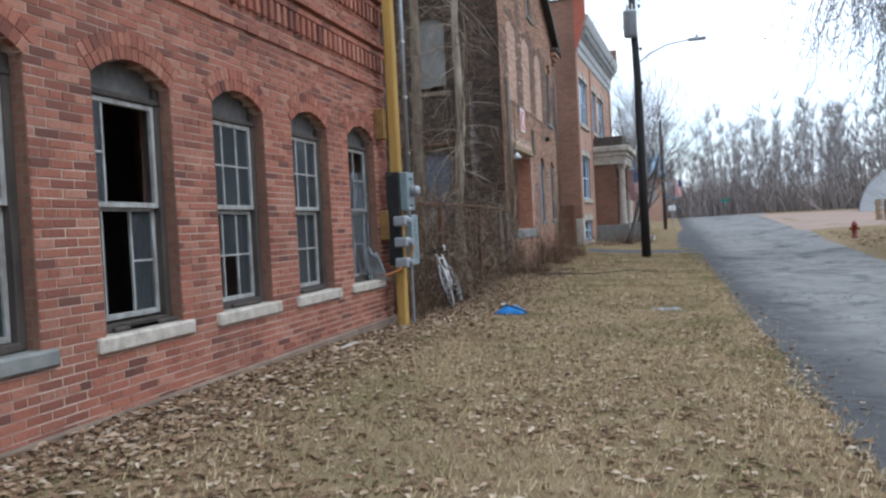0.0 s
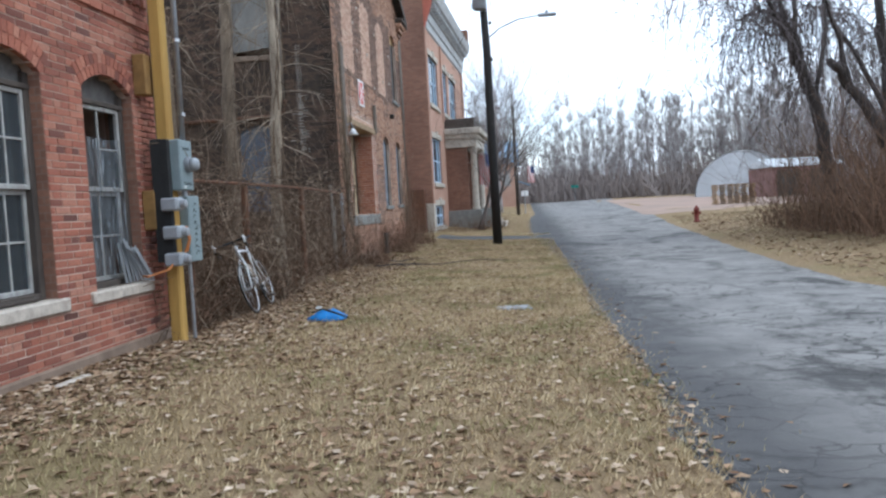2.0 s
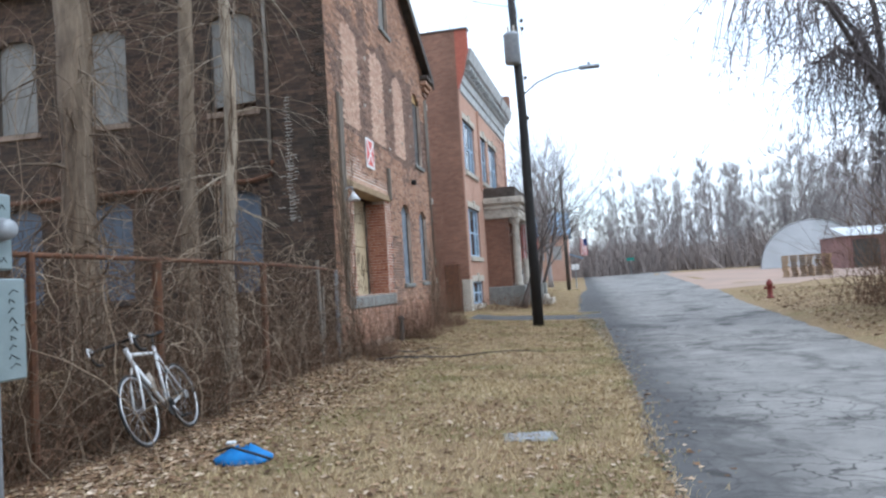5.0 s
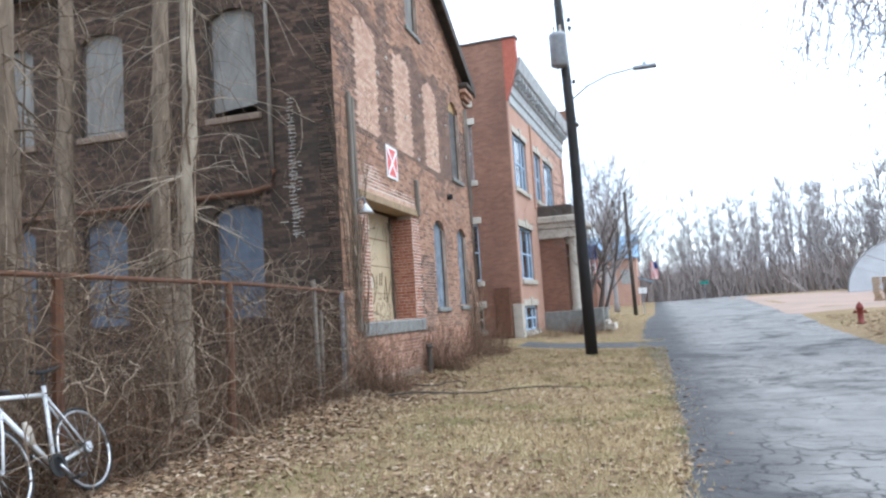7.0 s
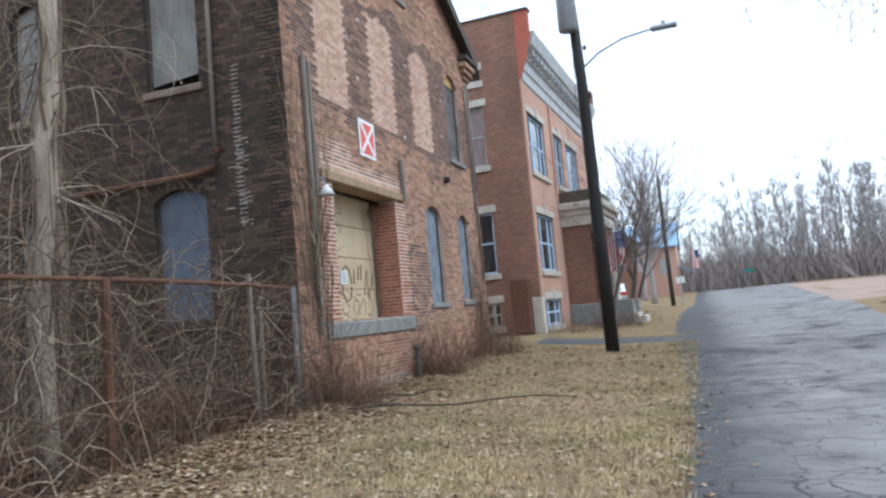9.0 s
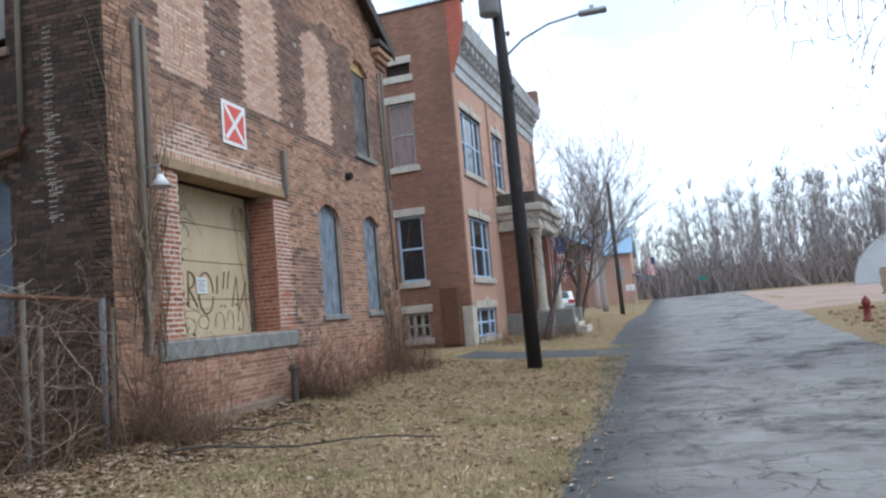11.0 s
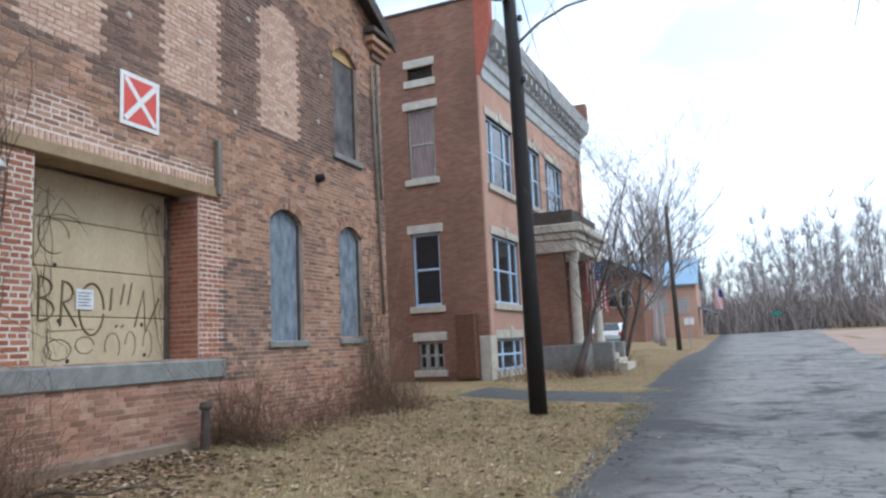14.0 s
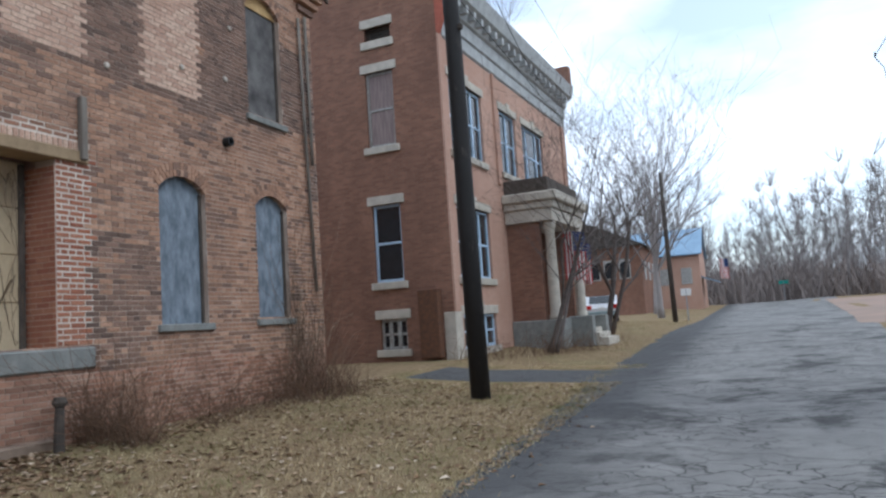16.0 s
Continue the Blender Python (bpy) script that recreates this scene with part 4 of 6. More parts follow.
# boards, lamp, pipes and anchor plates on the front
for y, za, zb, w_ in ((19.02, 1.1, 5.35, 0.085), (19.17, 3.2, 5.3, 0.07)):
    tagged(part("wall_post", MB().bev(B2X + 0.01, y, za, B2X + 0.09, y + w_, zb, 0.015), M_GREYWOOD), "splintered silvered wooden post fixed to the brick", "post")
tagged(part("iron_strap", MB().bev(B2X + 0.01, 22.72, 3.55, B2X + 0.10, 22.81, 4.35, 0.012), M_GREYWOOD), "short grey upright bracket above the lintel", "bracket")
lamp = thing("wall_lamp", "white cone wall lamp on a wooden post", "lamp")
part("shade", MB().lathe([(0.03, 0.14), (0.05, 0.1), (0.14, -0.02), (0.13, -0.02), (0.045, 0.08)], (B2X + 0.22, 19.2, 3.2), 18), M_WHITE, lamp, smooth=True)
part("bracket", MB().tube([(B2X + 0.08, 19.12, 3.42), (B2X + 0.2, 19.18, 3.46), (B2X + 0.22, 19.2, 3.3)], 0.016, 6), M_PIPE, lamp)
for pts in ([(B2X + 0.06, 27.75, 7.2), (B2X + 0.06, 27.82, 5.0), (B2X + 0.06, 27.95, 2.0)], [(B2X + 0.06, 27.98, 7.3), (B2X + 0.06, 28.02, 5.0), (B2X + 0.06, 28.02, 4.4)]):
    tagged(part("wall_conduit", MB().tube(pts, 0.03, 8), M_GREYWOOD, smooth=True), "weathered grey conduit running down the brick", "conduit")
tagged(part("wall_conduit", MB().tube([(-5.24, B2Y0 - 0.06, 7.6), (-5.24, B2Y0 - 0.06, 4.0)], 0.035, 8), M_GREYWOOD, smooth=True), "weathered grey conduit on the sooty wall", "conduit")
tagged(part("wall_pipe", MB().tube([(-5.2, B2Y0 - 0.06, 4.0), (-5.24, B2Y0 - 0.09, 3.72), (-5.6, B2Y0 - 0.1, 3.64), (-13, B2Y0 - 0.1, 3.6)], 0.05, 8), M_RUST, smooth=True), "rusty pipe along the sooty wall above the windows", "pipe")
for y, z in ((20.75, 6.2), (21.1, 5.55), (22.4, 5.7), (23.2, 4.9), (24.6, 5.3), (23.55, 6.5), (25.6, 5.4), (25.75, 6.3), (21.3, 6.7)):
    tagged(part("anchor_plate", MB().lathe([(0.05, 0), (0.045, 0.02), (0.02, 0.03)], (B2X + 0.008, y, z), 8, "x"), M_SILL), "small pale anchor plate on the brick", "anchor plate", "anchor plates")
tagged(part("vent_pipe", MB().lathe([(0.075, 0), (0.075, 0.12), (0.055, 0.12), (0.055, 0.02)], (B2X + 0.005, 25.55, 4.35), 14, "x"), M_BLACK), "short black vent pipe through the brick", "pipe")
tagged(part("vent_pipe", MB().lathe([(0.1, 0), (0.1, 0.45), (0.17, 0.5), (0.17, 0.6), (0.05, 0.68)], (-5.5, 35.6, 11.25), 14), M_BLACK), "black round roof vent", "roof vent")


# ---- third building: old school with portico ----
school = thing("school_building", "two-storey red brick school with grey cornice and pale lintels", "building", (-3.93, 34.67, 0), -2.4, kind="structure")
SZ0, SZ1, SF = -0.1, 11.75, 12.8


def holed(plane, at, thick, a0, a1, z0, z1, holes):
    """A slab wall with rectangular holes: plane "x" or "y"."""
    mb = MB()
    zs = sorted({z0, z1, *[h[2] for h in holes], *[h[3] for h in holes]})
    for za, zb in zip(zs, zs[1:]):
        cuts = [(h[0], h[1]) for h in holes if h[2] <= za and h[3] >= zb]
        for a, b in free(a0, a1, cuts):
            mb.box(at, a, za, at + thick, b, zb) if plane == "x" else mb.box(a, at, za, b, at + thick, zb)
    return mb


SIDE_H = [(-2.36, -1.46, 8.58 - 2.2, 8.58), (-2.36, -1.46, 2.5, 4.7), (-2.3, -1.46, 0.62, 1.46), (-2.3, -1.45, 9.55, 9.92)]
FRONT_H = [(0.6, 3.1, 6.1, 8.25), (4.7, 6.3, 6.1, 8.25), (7.0, 9.5, 6.1, 8.25), (0.6, 3.1, 2.5, 4.55), (0.6, 3.1, 0.5, 1.45), (9.6, 12.0, 2.5, 4.55)]
# side wall takes the shaded brick tone, front wall the lit one
part("side_wall", holed("y", 0, 0.35, -12, 0, SZ0, SZ1, SIDE_H), M_B3, school, "red brick side wall in a dark, shaded tone")
part("front_wall", holed("x", -0.35, 0.35, 0.35, SF, SZ0, SZ1 - 1.0, FRONT_H), M_B3F, school, "red brick front wall in a lighter, lit tone")
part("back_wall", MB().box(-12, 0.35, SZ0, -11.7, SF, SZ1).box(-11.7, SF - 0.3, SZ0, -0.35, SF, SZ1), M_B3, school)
part("roof", MB().box(-11.7, 0.35, 11.1, -0.35, SF - 0.3, 11.25), M_ROOF, school)
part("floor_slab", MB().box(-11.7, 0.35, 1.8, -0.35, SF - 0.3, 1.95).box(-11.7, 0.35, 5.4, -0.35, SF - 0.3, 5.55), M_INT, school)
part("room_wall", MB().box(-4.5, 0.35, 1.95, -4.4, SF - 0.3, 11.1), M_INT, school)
part("parapet", MB().prism([(-0.02, 0.0, 9.3), (0.28, 0.0, 10.1), (0.5, 0.0, 11.0), (0.5, 0.0, SZ1), (-0.02, 0.0, SZ1)], (0, 0.3, 0)), M_RENDER, school, "bright red flaked shoulder of the parapet")
part("parapet_end", MB().bev(-0.1, SF - 0.3, 11.0, 0.55, SF + 0.1, SZ1 + 0.2, 0.03), M_B3, school)
part("coping", MB().bev(-12.05, -0.05, SZ1, 0.55, 0.4, SZ1 + 0.08, 0.01), M_DARKWOOD, school)
prof = [(0.0, 9.3), (0.06, 9.35), (0.06, 9.7), (0.12, 9.75), (0.12, 10.15), (0.2, 10.2), (0.26, 10.45), (0.5, 10.6), (0.58, 10.9), (0.62, 11.05), (0.0, 11.1)]
part("cornice", MB().prism([(x, 0.3, z) for x, z in prof], (0, SF - 0.2, 0)), M_CORN, school, "broad grey-white moulded cornice")
part("parapet_front", MB().bev(-0.3, 0.3, 11.1, 0.1, SF - 0.3, 11.5, 0.02), M_CONC, school)
for k in range(20):
    y = 0.7 + 0.6 * k
    part("modillion", MB().bev(0.2, y, 10.25, 0.46, y + 0.16, 10.5, 0.015), M_CORN, school)
part("corner_pier", MB().bev(-0.32, -0.02, SZ0 - 0.2, 0.04, 0.45, 1.55, 0.02), M_STONE, school)
part("pilaster", MB().bev(-0.02, 4.1, 5.6, 0.08, 4.3, 9.3, 0.01).bev(-0.02, SF - 0.5, 0.3, 0.08, SF, 9.3, 0.01).bev(-0.02, 0.0, 1.55, 0.06, 0.25, 9.3, 0.01), M_B3F, school)


def school_window(h, side, mat, cols, label, drape=False):
    a, b, z0, z1 = h
    ff = MB()

    def bx(m, p, q, za, zb, d0, d1, bev=0.01):
        m.bev(p, d0, za, q, d1, zb, bev) if side else m.bev(-d1, p, za, -d0, q, zb, bev)
    bx(ff, a, a + 0.07, z0, z1, 0.08, 0.2)
    bx(ff, b - 0.07, b, z0, z1, 0.08, 0.2)
    bx(ff, a + 0.07, b - 0.07, z1 - 0.08, z1, 0.08, 0.2)
    bx(ff, a + 0.07, b - 0.07, z0, z0 + 0.08, 0.08, 0.2)
    for v in cols:
        c = a + (b - a) * v
        bx(ff, c - 0.06, c + 0.06, z0 + 0.08, z1 - 0.08, 0.08, 0.2)
    win = part("window", ff, mat, school, label)
    edges = [a + 0.07] + [a + (b - a) * v for v in cols] + [b - 0.07]
    for p, q in zip(edges, edges[1:]):
        r = MB()
        zm = (z0 + z1) / 2
        bx(r, p, q, zm - 0.035, zm + 0.035, 0.10, 0.17)
        part("meeting_rail", r, mat, win)
        g = MB()
        bx(g, p, q, z0 + 0.08, zm - 0.035, 0.13, 0.14, 0.001)
        bx(g, p, q, zm + 0.035, z1 - 0.08, 0.12, 0.13, 0.001)
        part("pane", g, M_DRAPE if drape else M_DARKGLASS, win)
    for name, zz, hh, ex, m in (("lintel", z1, 0.26, 0.14, M_STONE), ("sill", z0 - 0.2, 0.2, 0.12, M_STONE)):
        s = MB()
        s.bev(a - ex, -0.04 - 0.04 * (name == "sill"), zz, b + ex, 0.1, zz + hh, 0.015) if side else s.bev(-0.1, a - ex, zz, 0.04 + 0.05 * (name == "sill"), b + ex, zz + hh, 0.015)
        part(name, s, m, win)
    if not side:
        part("keystone", MB().bev(-0.05, (a + b) / 2 - 0.14, z1 - 0.01, 0.08, (a + b) / 2 + 0.14, z1 + 0.36, 0.02), M_STONE, win)


school_window(SIDE_H[0], True, M_SASH, (), "upper sash window with faded drape", True)
school_window(SIDE_H[1], True, M_BLUEWOOD, (), "sash window with fresh pale blue frame")
school_window(SIDE_H[2], True, M_SASH, (0.33, 0.66), "small basement window of old panes")
for h in FRONT_H:
    school_window(h, False, M_BLUEWOOD, (0.5,) if h[1] - h[0] < 2 else (0.27, 0.73), "wide window with pale blue frames")
vent = part("louvre_vent", MB().bev(-2.42, -0.05, 9.92, -1.36, 0.1, 10.18, 0.015).bev(-2.42, -0.06, 9.28, -1.36, 0.1, 9.52, 0.015), M_STONE, school, "louvred vent between stone slabs")
for k in range(5):
    part("slat", MB().bev(-0.42, -0.06, -0.006, 0.42, 0.06, 0.006, 0.002, Matrix.Translation((-1.88, 0.12, 9.58 + 0.075 * k)) @ Matrix.Rotation(0.7, 4, "X")), M_DARKWOOD, vent)
part("meter_cabinet", MB().bev(-0.95, -0.28, 0.35, -0.35, 0.0, 2.2, 0.02), M_RUST, school, "brown metal cabinet on the wall")
# portico
P = part("portico", MB().bev(0.0, 4.5, 4.3, 1.6, 8.4, 4.72, 0.02).bev(0.0, 4.42, 4.72, 1.68, 8.48, 4.95, 0.03).bev(0.0, 4.3, 4.95, 1.84, 8.6, 5.25, 0.04), M_STONE, school, "stone portico entablature")
part("portico_parapet", MB().bev(0.0, 4.6, 5.25, 1.5, 8.3, 5.75, 0.02), M_DARKWOOD, P)
part("portico_side_wall", MB().box(0.0, 4.62, 0.4, 1.1, 4.9, 4.3).box(0.0, 8.0, 0.4, 1.1, 8.28, 4.3), M_B3, P, "brick side wall under the entablature")
part("portico_floor", MB().bev(0.0, 4.5, 0.2, 1.7, 8.4, 1.15, 0.03), M_CONC, P, "grey concrete porch base")
for yy in (4.85, 8.1):
    col = part("column", MB().lathe([(0.22, 0), (0.22, 0.1), (0.19, 0.16), (0.18, 0.3), (0.175, 1.6), (0.15, 2.85), (0.19, 2.92), (0.21, 3.0), (0.21, 3.15)], (1.38, yy, 1.15), 20), M_STONE, P, "pale stone column", smooth=True)
for k in range(4):
    part("step", MB().bev(1.65 + 0.28 * k, 5.8, 0.2, 1.95 + 0.28 * k, 7.4, 0.95 - 0.16 * k, 0.02), M_STONE, P)
part("cheek_wall", MB().bev(1.6, 5.45, 0.2, 2.4, 5.8, 1.2, 0.03).bev(1.6, 7.4, 0.2, 2.4, 7.75, 1.2, 0.03), M_CONC, P)
part("entrance_door", MB().bev(-0.02, 6.0, 1.2, 0.06, 7.2, 3.4, 0.02), M_WHITE, P)


def flag(at, w, h, rz, s=1.0):
    f = thing("flag", "hanging flag with red and white stripes and blue corner", "flag", at, rz)
    part("flagpole", MB().tube([(-0.7 * s, 0, h * 0.62), (0.05, 0, h + 0.02)], 0.015, 6), M_SILL, f)
    for k in range(13):
        mb = MB()
        for j in range(9):
            z = h * j / 8
            for q in (0, 1):
                x = w * (k + q) / 13
                mb.v.append((x, 0.06 * math.sin(x * 9 + z * 1.5) * (1 - 0.4 * j / 8), z - 0.12 * x))
        mb.f = [(2 * j, 2 * j + 1, 2 * j + 3, 2 * j + 2) for j in range(8 if k < 6 else 4 + 4)]
        part("stripe", mb, M_FLAGR if k % 2 == 0 else M_FLAGW, f, smooth=True)
    mb = MB()
    for j in range(5):
        for q in range(8):
            x, z = w * (0.46 + 0.54 * q / 7), h * (0.6 + 0.4 * j / 4)
            mb.v.append((x, 0.06 * math.sin(x * 9 + z * 1.5) * (1 - 0.4 * z / h) - 0.012, z - 0.12 * x))
    mb.f = [(j * 8 + q, j * 8 + q + 1, j * 8 + 9 + q, j * 8 + 8 + q) for j in range(4) for q in range(7)]
    part("canton", mb, M_FLAGB, f, smooth=True)
    mb = MB()
    for a in range(4):
        for b in range(5):
            x, z = w * (0.52 + 0.12 * a), h * (0.65 + 0.075 * b)
            mb.add([(x + 0.022 * math.cos(1.2566 * k), 0.06 * math.sin(x * 9 + z * 1.5) * (1 - 0.4 * z / h) - 0.02, z - 0.12 * x + 0.022 * math.sin(1.2566 * k)) for k in range(5)], [(0, 1, 2, 3, 4)])
    part("stars", mb, M_FLAGW, f, kind="stuff")


flag((-2.15, 40.4, 2.42), 0.72, 1.62, 0)
flag((0.6, 105, 4.2), 0.9, 2.2, 10)
flag((-2.5, 43.6, 2.4), 0.6, 1.5, 5)

# ---- poles and lamps ----
pole = thing("utility_pole", "tall black tarred utility pole with street lamp and transformer", "utility pole")
PX, PY = -0.93, 27.9
part("shaft", MB().tube([(PX + 0.05, PY, -0.25), (PX + 0.02, PY, 3), (PX, PY, 6.5), (PX - 0.12, PY, 10.2)], [0.17, 0.155, 0.14, 0.115], 14), M_TAR, pole, smooth=True)
part("lamp_arm", MB().tube([(PX + 0.05, PY, 7.1), (PX + 0.5, PY - 0.05, 7.42), (PX + 1.1, PY - 0.1, 7.64), (PX + 1.85, PY - 0.15, 7.72)], 0.028, 8), M_PIPE, pole, smooth=True)
head = part("lamp_head", MB().bev(PX + 1.8, PY - 0.26, 7.66, PX + 2.42, PY - 0.04, 7.76, 0.03), M_GALV, pole, "flat grey lamp head")
part("photocell", MB().lathe([(0.05, 0), (0.05, 0.09), (0.02, 0.11)], (PX + 2.1, PY - 0.15, 7.76), 10), M_PIPE, head)
can = part("transformer", MB().lathe([(0.2, 0), (0.24, 0.03), (0.24, 0.85), (0.26, 0.88), (0.22, 0.95), (0.1, 0.98)], (PX - 0.17, PY - 0.3, 8.02), 18), M_GALV, pole, "grey transformer can", smooth=True)
for k in (-1, 1):
    part("bushing", MB().lathe([(0.03, 0), (0.045, 0.05), (0.025, 0.1), (0.04, 0.14), (0.015, 0.22)], (PX - 0.17 + 0.09 * k, PY - 0.3, 9.0), 8), M_SILL, can)
for z in (7.55, 6.3, 9.1, 9.35):
    part("insulator", MB().lathe([(0.02, 0), (0.05, 0.03), (0.05, 0.1), (0.02, 0.13)], (PX + 0.16, PY - 0.05, z), 8), M_DARKWOOD, pole)
pole2 = thing("utility_pole", "slim grey wooden utility pole by the road", "utility pole")
part("shaft", MB().tube([(-0.42, 58, 0.4), (-0.48, 58, 5), (-0.5, 58, 8.7)], [0.14, 0.12, 0.1], 10), M_FRAME, pole2, smooth=True)
for z0_, z1_, xo in ((9.9, 8.5, 0.0), (7.2, 6.9, -0.05)):
    pts = [(PX + xo + (-0.45 - PX - xo) * k / 10, PY + (58 - PY) * k / 10, z0_ + (z1_ - z0_) * k / 10 - 0.8 * math.sin(math.pi * k / 10)) for k in range(11)]
    tagged(part("power_line", MB().tube(pts, 0.008, 4), M_BLACK), "thin black power line between the poles", "cable")
pts = [(PX - 0.1 + (-3.6 - PX) * k / 10, PY + (47 - PY) * k / 10, 9.6 + 1.2 * k / 10 - 0.7 * math.sin(math.pi * k / 10)) for k in range(11)]
tagged(part("power_line", MB().tube(pts, 0.012, 4), M_BLACK), "thin black service line to the school", "cable")
pts = [(PX - 0.1 + (-3.7 - PX + 0.1) * k / 14, PY + (9.6 - PY) * k / 14, 9.9 - 4.0 * k / 14 - 0.6 * math.sin(math.pi * k / 14)) for k in range(15)]
tagged(part("power_line", MB().tube(pts, 0.01, 4), M_BLACK), "thin black service line to the meter post", "cable")

# meter post at the workshop corner
post = thing("meter_post", "yellow timber service post with grey electric boxes", "service post")
part("post", MB().bev(-3.76, 9.46, 0.0, -3.62, 9.6, 6.6, 0.018), M_TIMBER, post)
part("conduit", MB().tube([(-3.53, 9.6, 2.2), (-3.53, 9.62, 4.5), (-3.53, 9.64, 6.7)], 0.03, 10), M_PIPE, post, smooth=True)
for z in (2.5, 3.3, 4.1, 4.9):
    part("strap", MB().lathe([(0.04, 0), (0.04, 0.035)], (-3.53, 9.615, z), 10), M_STEEL, post)
part("ground_conduit", MB().tube([(-3.56, 9.62, 0.05), (-3.56, 9.62, 0.95)], 0.02, 8), M_PIPE, post)
for z0_, z1_ in ((2.72, 3.15), (1.28, 1.7)):
    part("spacer_block", MB().bev(-3.92, 9.36, z0_, -3.78, 9.52, z1_, 0.01), M_PLY, post)
part("backing_board", MB().bev(-3.80, 9.37, 0.92, -3.60, 9.435, 2.24, 0.01), M_BLACK, post)
b1 = part("meter_box", MB().bev(-3.64, 9.44, 1.69, -3.50, 9.74, 2.235, 0.012), M_BOX, post, "grey meter box")
part("meter_collar", MB().lathe([(0.085, 0), (0.085, 0.05), (0.075, 0.055)], (-3.505, 9.6, 1.97), 18, "x"), M_PIPE, b1)
part("meter_glass", MB().lathe([(0.07, 0.05), (0.072, 0.1), (0.06, 0.125), (0.03, 0.135)], (-3.505, 9.6, 1.97), 18, "x"), M_GALV, b1, "round meter under a glass dome", smooth=True)
part("seal_plate", MB().bev(-3.502, 9.50, 1.71, -3.495, 9.55, 1.74, 0.002), M_PAPER, b1)
b2 = part("breaker_box", MB().bev(-3.62, 9.58, 0.9, -3.51, 9.86, 1.63, 0.012), M_BOX, post, "tall grey breaker box")
for k in range(9):
    z = 0.99 + 0.066 * k
    part("pen_scrawl", MB().tube([(-3.508, 9.68 + rn(0, 0.03), z), (-3.507, 9.71 + rn(-0.02, 0.04), z + 0.03), (-3.508, 9.76 + rn(-0.02, 0.03), z + rn(-0.02, 0.03))], 0.004, 4), M_PEN, b2)
for a in (2.14, 1.76):
    part("pen_scrawl", MB().tube([(-3.497, 9.5 + 0.025 * k, a + 0.018 * (-1) ** k) for k in range(8)], 0.003, 4), M_PEN, b1)
for z in (1.54, 1.24, 0.95):
    s = part("switch_box", MB().bev(-3.68, 9.27, z - 0.07, -3.49, 9.46, z + 0.07, 0.02), M_GALV, post, "small grey meter socket")
    part("switch_cap", MB().lathe([(0.05, 0), (0.045, 0.06), (0.02, 0.07)], (-3.49, 9.37, z), 12, "x"), M_GALV, s)
for k in range(3):
    part("cable", MB().tube([(-3.5, 9.45 + 0.02 * k, 1.3), (-3.46, 9.43 + 0.02 * k, 1.16), (-3.5, 9.4 + 0.03 * k, 1.02)], 0.009, 6), M_ORANGEWIRE, post, "orange cable")
part("loose_cable", MB().tube([(-3.55, 9.42, 1.0), (-3.6, 9.2, 0.85), (-3.75, 9.05, 0.8), (-3.85, 9.15, 0.8)], 0.012, 6), M_ORANGEWIRE, post)
part("pipe_nipple", MB().tube([(-3.56, 9.62, 1.62), (-3.56, 9.62, 1.7)], 0.03, 8), M_PIPE, post)

# ---- bicycle ----
bike = new("bicycle")
tagged(bike, "white road bicycle with drop bars leaning on the thicket", "bicycle")
LEAN = pose(-3.46, 11.3, 0.09, 0, -17, 8)
bike.matrix_world = LEAN


def bt(name, pts, r, mat, parent, n=8, label=""):
    return part(name, MB().tube(pts, r, n), mat, parent, label, smooth=True)


R = 0.335
frame_ = bt("frame", [(0, 0.98, R), (0, 0.575, R - 0.07), (0, 0.16, 0.80)], 0.018, M_WHITE, bike, label="white painted frame")
for nm, pts, r in (("top_tube", [(0, 0.17, 0.86), (0, 0.68, 0.83)], 0.017), ("seat_tube", [(0, 0.575, R - 0.07), (0, 0.72, 0.9)], 0.017), ("seat_stay", [(0.03, 0.98, R), (0.015, 0.69, 0.82)], 0.009),
                   ("seat_stay", [(-0.03, 0.98, R), (-0.015, 0.69, 0.82)], 0.009), ("head_tube", [(0, 0.13, 0.93), (0, 0.175, 0.75)], 0.022), ("down_tube", [(0, 0.17, 0.77), (0, 0.575, R - 0.07)], 0.02)):
    bt(nm, pts, r, M_WHITE, frame_)
for s in (1, -1):
    bt("fork_blade", [(0.05 * s, 0, R), (0.045 * s, 0.10, 0.6), (0.02 * s, 0.165, 0.74)], 0.011, M_WHITE, bike)
for y in (0, 0.98):
    wheel = bt("tyre", [(0, y + R * math.cos(6.2832 * k / 40), R + R * math.sin(6.2832 * k / 40)) for k in range(41)], 0.013, M_BLACK, bike)
    bt("rim", [(0, y + 0.315 * math.cos(6.2832 * k / 40), R + 0.315 * math.sin(6.2832 * k / 40)) for k in range(41)], 0.012, M_STEEL, wheel, 6)
    for k in range(20):
        a = 6.2832 * k / 20
        bt("spoke", [(0.02 * (-1) ** k, y, R), (0, y + 0.31 * math.cos(a), R + 0.31 * math.sin(a))], 0.0018, M_STEEL, wheel, 3)
    part("hub", MB().lathe([(0.02, -0.045), (0.014, 0), (0.02, 0.045)], (0, y, R), 10, "x"), M_STEEL, wheel)
part("chainring", MB().lathe([(0.095, 0.035), (0.095, 0.042), (0.06, 0.042), (0.06, 0.035)], (0, 0.575, R - 0.07), 22, "x"), M_BLACK, bike)
part("sprocket", MB().lathe([(0.045, 0.03), (0.045, 0.05), (0.02, 0.05)], (0, 0.98, R), 14, "x"), M_STEEL, bike)
